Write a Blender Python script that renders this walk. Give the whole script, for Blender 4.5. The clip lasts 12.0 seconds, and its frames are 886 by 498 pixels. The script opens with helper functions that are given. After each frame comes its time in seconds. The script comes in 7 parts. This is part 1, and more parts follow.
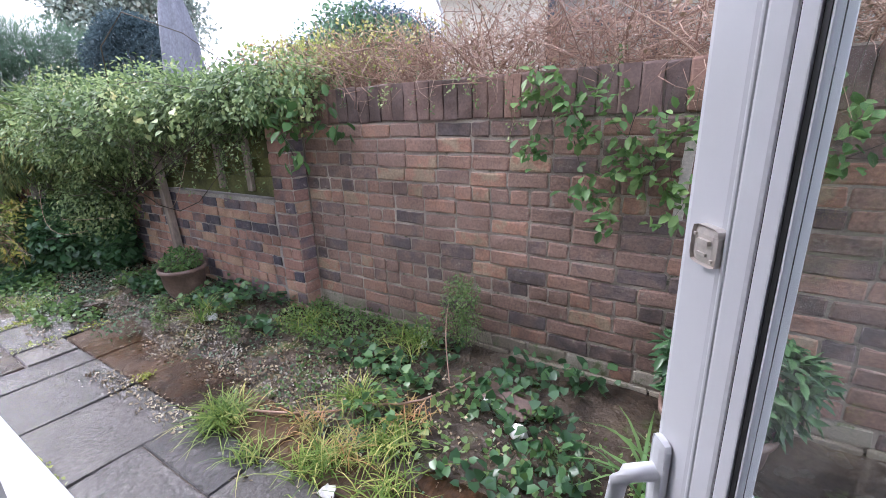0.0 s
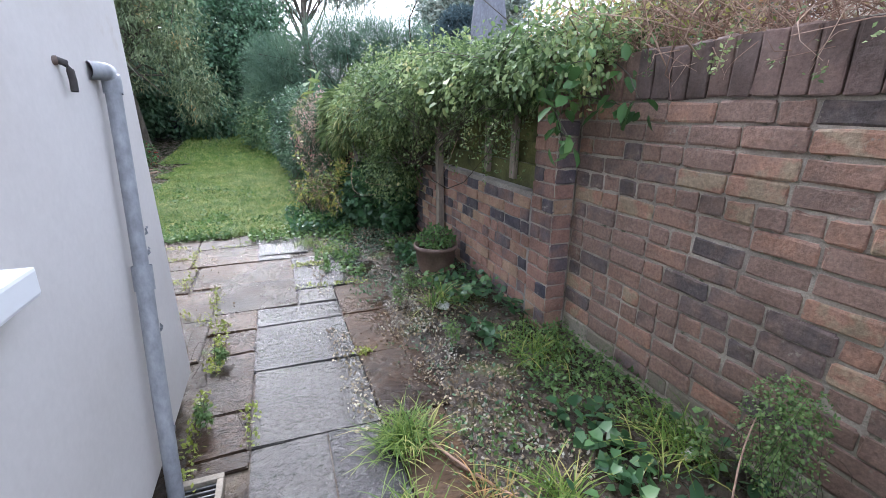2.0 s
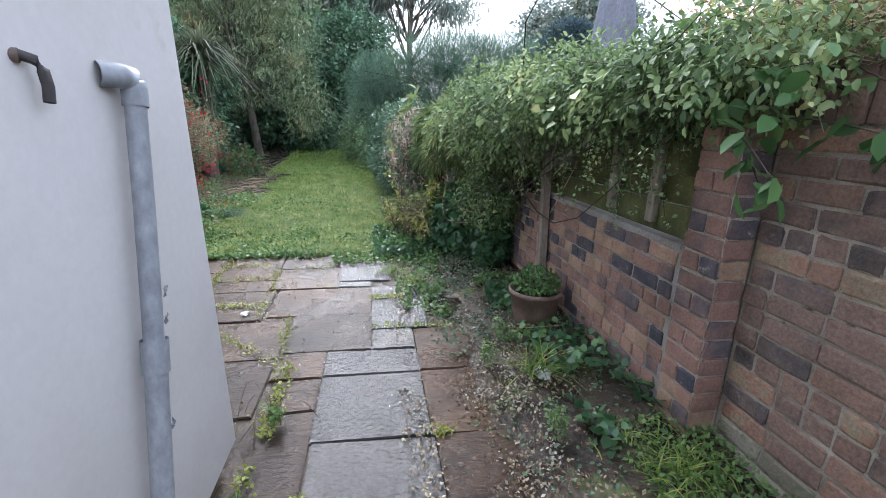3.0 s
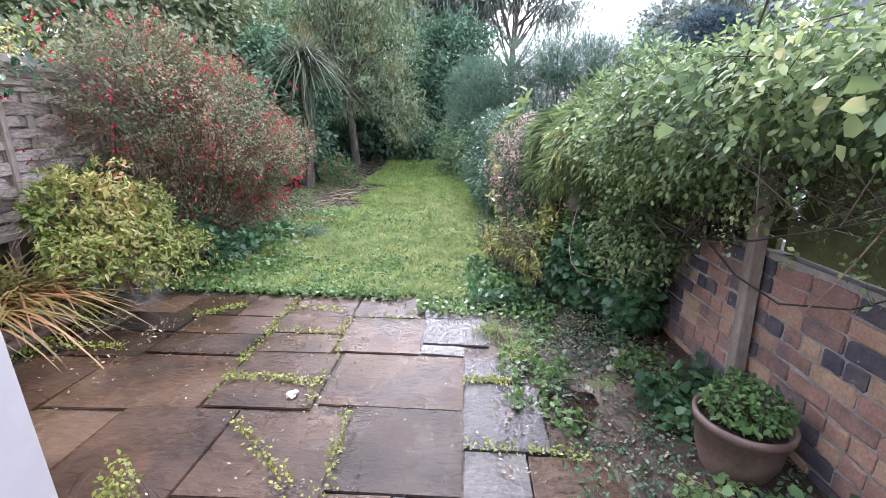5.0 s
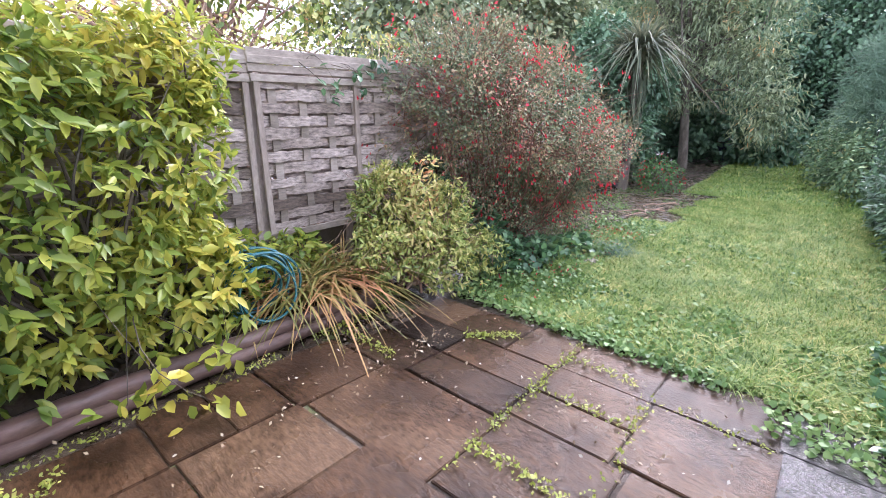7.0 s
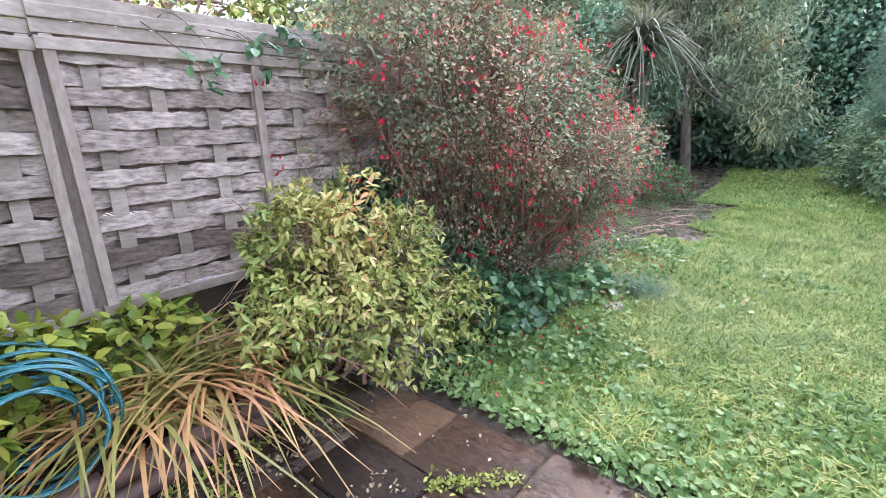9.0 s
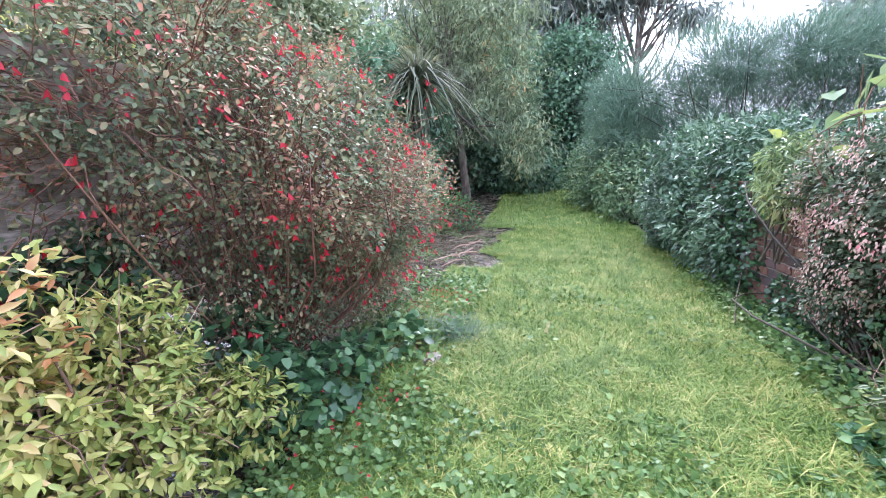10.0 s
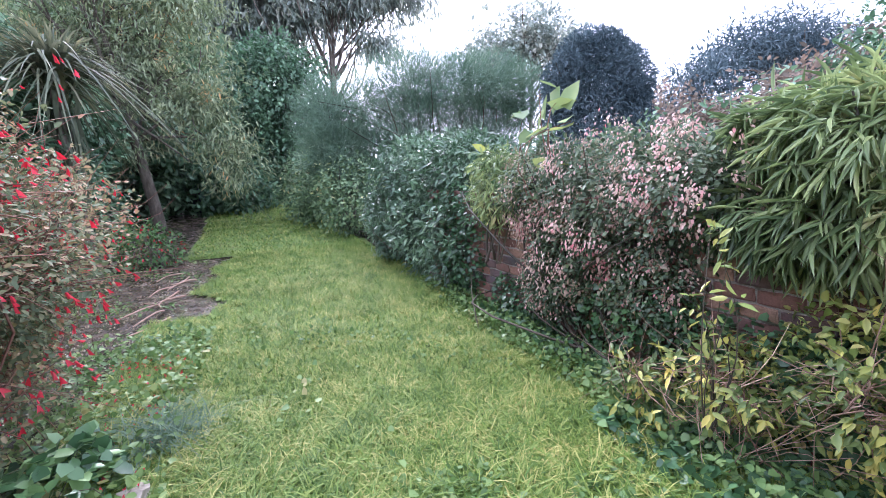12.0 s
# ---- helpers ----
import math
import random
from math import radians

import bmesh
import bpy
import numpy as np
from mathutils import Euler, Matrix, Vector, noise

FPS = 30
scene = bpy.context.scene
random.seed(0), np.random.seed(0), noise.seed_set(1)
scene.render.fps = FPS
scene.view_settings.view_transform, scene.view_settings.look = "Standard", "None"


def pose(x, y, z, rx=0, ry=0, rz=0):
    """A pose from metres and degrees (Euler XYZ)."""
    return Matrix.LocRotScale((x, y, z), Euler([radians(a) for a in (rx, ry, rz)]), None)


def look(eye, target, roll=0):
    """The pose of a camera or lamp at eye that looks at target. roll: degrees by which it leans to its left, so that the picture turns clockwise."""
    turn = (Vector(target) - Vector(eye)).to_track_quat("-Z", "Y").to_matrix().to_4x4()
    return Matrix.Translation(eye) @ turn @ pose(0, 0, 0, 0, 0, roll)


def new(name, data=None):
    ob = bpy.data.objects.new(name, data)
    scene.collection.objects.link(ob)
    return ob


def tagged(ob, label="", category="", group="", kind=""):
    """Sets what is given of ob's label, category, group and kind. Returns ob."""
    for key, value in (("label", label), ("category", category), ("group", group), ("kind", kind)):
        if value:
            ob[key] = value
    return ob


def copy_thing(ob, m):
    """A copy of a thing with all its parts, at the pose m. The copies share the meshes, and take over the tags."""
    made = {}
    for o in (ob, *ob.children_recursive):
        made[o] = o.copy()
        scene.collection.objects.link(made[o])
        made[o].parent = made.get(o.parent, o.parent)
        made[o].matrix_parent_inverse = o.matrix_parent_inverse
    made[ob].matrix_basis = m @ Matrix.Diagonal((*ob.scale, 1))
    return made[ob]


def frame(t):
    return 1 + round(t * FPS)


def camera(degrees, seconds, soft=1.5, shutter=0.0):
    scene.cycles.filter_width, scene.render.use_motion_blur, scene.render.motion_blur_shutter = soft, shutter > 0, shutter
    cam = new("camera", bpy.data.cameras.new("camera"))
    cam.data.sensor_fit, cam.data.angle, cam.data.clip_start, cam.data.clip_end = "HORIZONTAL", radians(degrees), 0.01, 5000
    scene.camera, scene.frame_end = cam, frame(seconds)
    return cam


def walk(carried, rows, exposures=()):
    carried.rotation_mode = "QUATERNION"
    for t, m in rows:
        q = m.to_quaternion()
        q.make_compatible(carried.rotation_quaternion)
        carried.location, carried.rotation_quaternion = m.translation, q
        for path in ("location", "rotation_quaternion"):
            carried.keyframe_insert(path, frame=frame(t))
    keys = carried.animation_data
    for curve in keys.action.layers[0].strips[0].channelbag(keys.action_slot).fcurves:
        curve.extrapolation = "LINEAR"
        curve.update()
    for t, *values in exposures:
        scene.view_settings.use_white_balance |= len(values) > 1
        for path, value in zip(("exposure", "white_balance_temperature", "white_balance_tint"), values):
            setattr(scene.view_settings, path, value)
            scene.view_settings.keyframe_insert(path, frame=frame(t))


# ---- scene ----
cam = camera(90.9, 12.0, soft=0.45)
PATH = [
    (0, (0.258, 0.736, 1.488), (-0.799, 2.331, 0.905), -2.1),
    (0.5, (0.186, 0.847, 1.424), (-1.017, 2.321, 0.808), -0.9),
    (1, (0.039, 0.997, 1.357), (-1.464, 2.156, 0.727), -0.2),
    (1.5, (-0.066, 1.131, 1.386), (-1.742, 2.02, 0.753), 0.2),
    (2, (-0.253, 1.285, 1.403), (-2.038, 1.961, 0.804), 0.6),
    (2.5, (-0.511, 1.374, 1.423), (-2.381, 1.82, 0.87), 1.4),
    (3, (-0.851, 1.371, 1.424), (-2.752, 1.676, 0.883), 1.6),
    (3.2, (-0.981, 1.383, 1.429), (-2.888, 1.651, 0.888), 1.5),
    (4.8, (-1.924, 1.313, 1.446), (-3.854, 1.245, 0.924), 2.0),
    (5, (-2.028, 1.3, 1.436), (-3.958, 1.2, 0.919), 1.7),
    (5.5, (-2.285, 1.272, 1.438), (-4.196, 1.009, 0.912), 1.9),
    (6, (-2.494, 1.205, 1.444), (-4.332, 0.628, 0.906), 2.4),
    (6.5, (-2.702, 1.054, 1.448), (-4.385, 0.124, 0.898), 2.2),
    (7, (-2.884, 0.933, 1.456), (-4.312, -0.343, 0.88), 1.9),
    (7.2, (-2.974, 0.886, 1.469), (-4.281, -0.51, 0.885), 2.1),
    (8.8, (-3.893, 0.271, 1.333), (-5.281, -1.068, 0.802), 0.2),
    (9, (-4.015, 0.202, 1.347), (-5.478, -1.059, 0.825), 0.2),
    (9.5, (-4.297, 0.046, 1.351), (-5.988, -0.92, 0.893), 0.4),
    (9.6, (-4.346, 0.024, 1.359), (-6.087, -0.853, 0.909), 0.4),
    (9.7, (-4.399, 0.009, 1.37), (-6.186, -0.778, 0.938), -0.1),
    (10, (-4.53, -0.041, 1.38), (-6.428, -0.541, 0.995), -0.7),
    (10.5, (-4.768, -0.061, 1.389), (-6.738, -0.153, 1.052), -1.8),
    (11, (-4.941, -0.066, 1.397), (-6.905, 0.152, 1.086), -1.9),
    (11.5, (-5.076, -0.102, 1.4), (-6.986, 0.4, 1.087), -1.9),
    (12, (-5.184, -0.166, 1.399), (-7.018, 0.549, 1.044), -2.2),
]
EXPOSURES = [(0.0, 1.84, 5820, 22), (1.0, 1.81, 5760, 19), (3.0, 1.5, 5660, 14), (5.0, 2.06, 5740, 24), (7.0, 2.19, 5760, 27), (9.5, 2.27, 5560, 24), (10.5, 2.27, 5430, 26), (12.0, 2.03, 5530, 29)]
walk(cam, [(t, look(eye, target, roll)) for t, eye, target, roll in PATH], exposures=EXPOSURES)

# ---- sky and sun: bright overcast ----
world = bpy.data.worlds.new("sky")
scene.world = world
world.use_nodes = True
wn, wl = world.node_tree.nodes, world.node_tree.links
wn.clear()
sky = wn.new("ShaderNodeTexSky")
sky.sky_type, sky.sun_disc = "NISHITA", False
sky.sun_elevation, sky.sun_rotation = radians(38.5), radians(264)
sky.air_density, sky.dust_density, sky.ozone_density = 1.0, 4.0, 1.0
cloud = wn.new("ShaderNodeMixRGB")
cloud.inputs[0].default_value = 0.72
cloud.inputs[2].default_value = (8.6, 9.0, 9.6, 1)
wbg, wout = wn.new("ShaderNodeBackground"), wn.new("ShaderNodeOutputWorld")
wbg.inputs[1].default_value = 0.115
wl.new(sky.outputs[0], cloud.inputs[1])
wl.new(cloud.outputs[0], wbg.inputs[0])
wl.new(wbg.outputs[0], wout.inputs[0])
sun_data = bpy.data.lights.new("sun", "SUN")
sun_data.energy, sun_data.angle, sun_data.color = 1.3, radians(20), (1.0, 0.96, 0.9)
sun = new("sun", sun_data)
sun.matrix_basis = look((-30, -3, 24), (0, 0, 0))


# ---- materials ----
def nodes_of(name):
    m = bpy.data.materials.new(name)
    m.use_nodes = True
    nt = m.node_tree
    nt.nodes.clear()
    return m, nt.nodes, nt.links


def ramp_of(nn, stops):
    r = nn.new("ShaderNodeValToRGB")
    el = r.color_ramp.elements
    while len(el) < len(stops):
        el.new(0.5)
    for e, (p, c) in zip(el, stops):
        e.position, e.color = p, (*c, 1)
    return r


def surface(name, stops, scale=6.0, rough=(0.6, 0.9), bump=0.3, fine=60.0, by="noise", stretch=(1, 1, 1), spots=None, spot_scale=9.0,
            metal=0.0, dist=0.01, wet=None, island_mix=0.5, grain=(0.72, 1.2), stain=None, relief=0.5, spec=0.5):
    """A two-scale surface: colours from a ramp driven by noise, by each piece's own random number or by both; fine grain; relief."""
    m, nn, ll = nodes_of(name)
    out, bs = nn.new("ShaderNodeOutputMaterial"), nn.new("ShaderNodeBsdfPrincipled")
    tc, mp = nn.new("ShaderNodeTexCoord"), nn.new("ShaderNodeMapping")
    geo = nn.new("ShaderNodeNewGeometry")
    mp.inputs["Scale"].default_value = stretch
    ll.new(geo.outputs["Position"], mp.inputs["Vector"])
    big, small = nn.new("ShaderNodeTexNoise"), nn.new("ShaderNodeTexNoise")
    big.inputs["Scale"].default_value, big.inputs["Detail"].default_value = scale, 5
    small.inputs["Scale"].default_value, small.inputs["Detail"].default_value = fine, 6
    small.inputs["Roughness"].default_value = 0.65
    for t in (big, small):
        ll.new(mp.outputs[0], t.inputs["Vector"])
    drive = nn.new("ShaderNodeMath")
    drive.operation = "MULTIPLY_ADD"
    if by == "noise":
        contrast = nn.new("ShaderNodeMapRange")
        contrast.inputs[1].default_value, contrast.inputs[2].default_value = 0.28, 0.72
        ll.new(big.outputs[0], contrast.inputs[0])
        ll.new(contrast.outputs[0], drive.inputs[0])
        drive.inputs[1].default_value, drive.inputs[2].default_value = 1.0, 0.0
    else:
        if by == "object":
            src = nn.new("ShaderNodeObjectInfo").outputs["Random"]
        else:
            src = geo.outputs["Random Per Island"]
        mixn = nn.new("ShaderNodeMath")
        mixn.operation = "MULTIPLY_ADD"
        mixn.inputs[1].default_value, mixn.inputs[2].default_value = 1 - island_mix, -(1 - island_mix) * 0.5
        ll.new(big.outputs[0], mixn.inputs[0])
        ll.new(src, drive.inputs[0])
        drive.inputs[1].default_value = 1.0
        ll.new(mixn.outputs[0], drive.inputs[2])
    ramp = ramp_of(nn, stops)
    ll.new(drive.outputs[0], ramp.inputs[0])
    shade = nn.new("ShaderNodeMapRange")
    shade.inputs[1].default_value, shade.inputs[2].default_value = 0.3, 0.7
    shade.inputs[3].default_value, shade.inputs[4].default_value = grain
    ll.new(small.outputs[0], shade.inputs[0])
    mul = nn.new("ShaderNodeMixRGB")
    mul.blend_type = "MULTIPLY"
    mul.inputs[0].default_value = 1
    ll.new(ramp.outputs[0], mul.inputs[1])
    ll.new(shade.outputs[0], mul.inputs[2])
    colour = mul.outputs[0]
    if spots:
        sp = nn.new("ShaderNodeTexNoise")
        sp.inputs["Scale"].default_value, sp.inputs["Detail"].default_value = spot_scale, 8
        sp.inputs["Roughness"].default_value = 0.7
        ll.new(geo.outputs["Position"], sp.inputs["Vector"])
        thr = nn.new("ShaderNodeMapRange")
        thr.inputs[1].default_value, thr.inputs[2].default_value = spots[1], spots[1] + 0.09
        ll.new(sp.outputs[0], thr.inputs[0])
        mix = nn.new("ShaderNodeMixRGB")
        mix.inputs[2].default_value = (*spots[0], 1)
        ll.new(thr.outputs[0], mix.inputs[0])
        ll.new(colour, mix.inputs[1])
        colour = mix.outputs[0]
    if stain:
        stn, rng_ = nn.new("ShaderNodeTexNoise"), nn.new("ShaderNodeMapRange")
        stn.inputs["Scale"].default_value, stn.inputs["Detail"].default_value, stn.inputs["Roughness"].default_value = stain[1], 7, 0.6
        ll.new(geo.outputs["Position"], stn.inputs["Vector"])
        rng_.inputs[1].default_value, rng_.inputs[2].default_value = stain[2], stain[3]
        ll.new(stn.outputs[0], rng_.inputs[0])
        sm = nn.new("ShaderNodeMixRGB")
        sm.blend_type = "MULTIPLY"
        sm.inputs[2].default_value = (*stain[0], 1)
        ll.new(rng_.outputs[0], sm.inputs[0])
        ll.new(colour, sm.inputs[1])
        colour = sm.outputs[0]
    ll.new(colour, bs.inputs["Base Color"])
    rr = nn.new("ShaderNodeMapRange")
    rr.inputs[1].default_value, rr.inputs[2].default_value = 0.35, 0.65
    rr.inputs[3].default_value, rr.inputs[4].default_value = rough
    wetn = nn.new("ShaderNodeTexNoise")
    wetn.inputs["Scale"].default_value, wetn.inputs["Detail"].default_value = (wet or scale * 1.7), 6
    ll.new(geo.outputs["Position"], wetn.inputs["Vector"])
    ll.new(wetn.outputs[0], rr.inputs[0])
    ll.new(rr.outputs[0], bs.inputs["Roughness"])
    bs.inputs["Metallic"].default_value, bs.inputs["Specular IOR Level"].default_value = metal, spec
    if bump:
        hsum = nn.new("ShaderNodeMath")
        hsum.operation = "MULTIPLY_ADD"
        hsum.inputs[1].default_value = relief
        ll.new(small.outputs[0], hsum.inputs[0])
        ll.new(big.outputs[0], hsum.inputs[2])
        b = nn.new("ShaderNodeBump")
        b.inputs["Strength"].default_value, b.inputs["Distance"].default_value = bump, dist
        ll.new(hsum.outputs[0], b.inputs["Height"])
        ll.new(b.outputs[0], bs.inputs["Normal"])
    ll.new(bs.outputs[0], out.inputs[0])
    return m


def leaf_material(name, stops, rough=0.5, through_light=0.3, patch=1.2, spread=0.6, spec=0.42, drift=1.6):
    """Leaves: colour by each leaf's own random number and by slow drift through the crown; some light passes through."""
    m, nn, ll = nodes_of(name)
    out, bs, tr, mx = (nn.new("ShaderNode" + k) for k in ("OutputMaterial", "BsdfPrincipled", "BsdfTranslucent", "MixShader"))
    geo, no, ad = nn.new("ShaderNodeNewGeometry"), nn.new("ShaderNodeTexNoise"), nn.new("ShaderNodeMath")
    no.inputs["Scale"].default_value, no.inputs["Detail"].default_value = patch, 3
    ll.new(geo.outputs["Position"], no.inputs["Vector"])
    ad.operation = "MULTIPLY_ADD"
    ad.inputs[1].default_value = spread
    sub = nn.new("ShaderNodeMath")
    sub.operation = "MULTIPLY_ADD"
    sub.inputs[1].default_value, sub.inputs[2].default_value = drift, 0.5 - drift / 2 - spread / 2
    ll.new(no.outputs[0], sub.inputs[0])
    ll.new(geo.outputs["Random Per Island"], ad.inputs[0])
    ll.new(sub.outputs[0], ad.inputs[2])
    rp = ramp_of(nn, stops)
    ll.new(ad.outputs[0], rp.inputs[0])
    ll.new(rp.outputs[0], bs.inputs["Base Color"])
    ll.new(rp.outputs[0], tr.inputs["Color"])
    bs.inputs["Roughness"].default_value, bs.inputs["Specular IOR Level"].default_value = rough, spec
    mx.inputs[0].default_value = through_light
    ll.new(bs.outputs[0], mx.inputs[1])
    ll.new(tr.outputs[0], mx.inputs[2])
    ll.new(mx.outputs[0], out.inputs[0])
    return m


def glass_material(name):
    m, nn, ll = nodes_of(name)
    out, bs = nn.new("ShaderNodeOutputMaterial"), nn.new("ShaderNodeBsdfPrincipled")
    bs.inputs["Transmission Weight"].default_value, bs.inputs["Roughness"].default_value, bs.inputs["IOR"].default_value = 1.0, 0.0, 1.45
    bs.inputs["Base Color"].default_value = (0.84, 0.88, 0.87, 1)
    ll.new(bs.outputs[0], out.inputs[0])
    return m


M_BRICK = surface("weathered_brick", [(0.0, (0.13, 0.105, 0.1)), (0.14, (0.2, 0.145, 0.125)), (0.3, (0.28, 0.185, 0.145)), (0.6, (0.31, 0.2, 0.155)), (0.82, (0.36, 0.215, 0.155)), (0.92, (0.42, 0.235, 0.16)), (1.0, (0.4, 0.3, 0.2))],
                  scale=11, rough=(0.6, 0.92), bump=1.0, fine=70, by="object", spots=((0.34, 0.295, 0.235), 0.595), spot_scale=20, dist=0.008, island_mix=0.2, grain=(0.6, 1.25), stain=((0.58, 0.57, 0.55), 2.2, 0.48, 0.66))
M_BRICK_CAP = surface("sooty_coping_brick", [(0.0, (0.13, 0.094, 0.083)), (0.5, (0.215, 0.142, 0.12)), (0.85, (0.26, 0.165, 0.13)), (1.0, (0.36, 0.215, 0.16))], scale=7, rough=(0.55, 0.9), bump=0.7, fine=80, by="object",
                      spots=((0.25, 0.22, 0.18), 0.66), spot_scale=14, dist=0.008, island_mix=0.5, stain=((0.55, 0.54, 0.52), 3.0, 0.45, 0.62))
M_BRICK_LOW = surface("red_brick_with_pale_joints", [(0.0, (0.075, 0.07, 0.088)), (0.22, (0.15, 0.12, 0.125)), (0.42, (0.3, 0.175, 0.14)), (0.75, (0.39, 0.225, 0.17)), (1.0, (0.46, 0.31, 0.21))],
                      scale=9, rough=(0.6, 0.95), bump=0.8, fine=80, by="object", spots=((0.42, 0.38, 0.34), 0.62), spot_scale=18, dist=0.007, island_mix=0.3, stain=((0.62, 0.62, 0.6), 2.6, 0.48, 0.66))
M_BRICK_PALE = surface("pale_lime_stained_brick", [(0.0, (0.204, 0.17, 0.128)), (0.5, (0.289, 0.255, 0.187)), (1.0, (0.357, 0.323, 0.255))], scale=8, rough=(0.8, 0.95), bump=0.5,
                       fine=90, by="object", spots=((0.14, 0.16, 0.08), 0.54), spot_scale=12, dist=0.006)
M_MORTAR = surface("grey_mortar", [(0.0, (0.22, 0.19, 0.156)), (0.5, (0.38, 0.33, 0.27)), (1.0, (0.54, 0.475, 0.39))], scale=6, rough=(0.85, 1.0), bump=0.8, fine=120,
                   spots=((0.09, 0.1, 0.06), 0.58), dist=0.008)
M_MORTAR_PALE = surface("pale_lime_mortar", [(0.0, (0.2, 0.178, 0.156)), (1.0, (0.42, 0.39, 0.35))], scale=6, rough=(0.85, 1.0), bump=0.6, fine=120, dist=0.007, spots=((0.12, 0.11, 0.09), 0.6))
M_RENDER = surface("off_white_painted_render", [(0.0, (0.548, 0.513, 0.479)), (0.5, (0.616, 0.584, 0.557)), (1.0, (0.655, 0.627, 0.602))], scale=1.3, rough=(0.6, 0.85), bump=0.1, fine=50,
                   spots=((0.55, 0.5, 0.45), 0.66), spot_scale=2.2, dist=0.004, grain=(0.96, 1.03))
M_PLINTH = surface("mossy_render_foot", [(0.0, (0.22, 0.24, 0.14)), (0.5, (0.42, 0.4, 0.32)), (1.0, (0.6, 0.57, 0.5))], scale=7, rough=(0.7, 0.95), bump=0.3, fine=70, dist=0.005)
M_SLAB = surface("wet_riven_slab", [(0.0, (0.0246, 0.0158, 0.00968)), (0.35, (0.0484, 0.0282, 0.0158)), (0.7, (0.0792, 0.044, 0.0229)), (1.0, (0.114, 0.0704, 0.0396))],
                 scale=3.2, rough=(0.12, 0.42), bump=1.0, fine=48, by="object", stretch=(1, 0.35, 1), spots=((0.3, 0.26, 0.18), 0.675), spot_scale=30, dist=0.012, wet=2.3, island_mix=0.0, grain=(0.5, 1.35),
                 stain=((0.45, 0.42, 0.4), 2.0, 0.46, 0.62), relief=0.8, spec=0.24)
M_SLAB_GREY = surface("wet_grey_slab", [(0.0, (0.03, 0.029, 0.029)), (0.5, (0.05, 0.048, 0.046)), (1.0, (0.08, 0.074, 0.066))],
                      scale=5, rough=(0.05, 0.24), bump=1.0, fine=48, by="object", stretch=(1, 0.6, 1), spots=((0.3, 0.29, 0.25), 0.7), spot_scale=30, dist=0.013, wet=2.0, island_mix=0.2, grain=(0.45, 1.35), relief=0.8, spec=0.55)
M_SOIL = surface("wet_soil", [(0.0, (0.0306, 0.0224, 0.0163)), (0.45, (0.068, 0.0503, 0.0354)), (0.8, (0.112, 0.0859, 0.0598)), (1.0, (0.17, 0.136, 0.0952))], scale=4.5, rough=(0.04, 0.42), bump=1.0, fine=34,
                 spots=((0.1, 0.13, 0.04), 0.57), spot_scale=3.0, dist=0.03, stain=((0.5, 0.47, 0.45), 1.7, 0.45, 0.6), spec=0.35)
M_LAWN = surface("lawn_turf", [(0.0, (0.056, 0.096, 0.0224)), (0.5, (0.12, 0.2, 0.0416)), (1.0, (0.208, 0.256, 0.08))], scale=1.6, rough=(0.85, 1.0), bump=1.0, fine=60, dist=0.03)
M_WOVEN = surface("silver_grey_wood_strips", [(0.0, (0.15, 0.115, 0.088)), (0.4, (0.33, 0.27, 0.222)), (1.0, (0.54, 0.465, 0.4))], scale=3, rough=(0.7, 0.95), bump=1.0, fine=75, by="object",
                  stretch=(0.156, 0.85, 0.85), dist=0.004, island_mix=0.5, grain=(0.3, 1.38))
M_GREYWOOD = surface("weathered_timber", [(0.0, (0.156, 0.13, 0.0975)), (0.5, (0.312, 0.267, 0.215)), (1.0, (0.455, 0.403, 0.338))], scale=4, rough=(0.7, 0.95), bump=0.4, fine=60, stretch=(0.325, 0.85, 0.85), dist=0.004)
M_POST = surface("upright_weathered_timber", [(0.0, (0.156, 0.13, 0.104)), (0.5, (0.299, 0.247, 0.202)), (1.0, (0.442, 0.377, 0.312))], scale=5, rough=(0.7, 0.95), bump=0.4, fine=60, stretch=(0.85, 0.85, 0.26), dist=0.004)
M_MOSSWOOD = surface("moss_covered_boards", [(0.0, (0.0423, 0.0465, 0.0211)), (0.5, (0.11, 0.118, 0.0423)), (1.0, (0.169, 0.169, 0.0592))], scale=5, rough=(0.85, 1.0), bump=0.6, fine=60, dist=0.01)
M_UPVC = surface("white_plastic", [(0.0, (0.82, 0.83, 0.84)), (1.0, (0.87, 0.875, 0.88))], scale=2, rough=(0.22, 0.34), bump=0.0, fine=30, grain=(0.985, 1.01))
M_CREAM = surface("cream_plastic", [(0.0, (0.66, 0.6, 0.53)), (1.0, (0.72, 0.67, 0.6))], scale=20, rough=(0.35, 0.5), bump=0.03)
M_BLACK = surface("black_rubber", [(0.0, (0.015, 0.015, 0.016)), (1.0, (0.03, 0.03, 0.03))], scale=20, rough=(0.4, 0.6), bump=0.05)
M_PIPE = surface("flaking_grey_painted_pipe", [(0.0, (0.24, 0.25, 0.27)), (0.5, (0.31, 0.325, 0.345)), (1.0, (0.36, 0.37, 0.385))], scale=5, rough=(0.35, 0.6), bump=0.25, fine=40,
                 spots=((0.07, 0.07, 0.08), 0.66), spot_scale=9, stretch=(0.85, 0.85, 0.5), dist=0.004)
M_BLACKPIPE = surface("worn_black_pipe", [(0.0, (0.02, 0.018, 0.017)), (1.0, (0.06, 0.05, 0.045))], scale=14, rough=(0.4, 0.7), bump=0.3, spots=((0.3, 0.27, 0.25), 0.68))
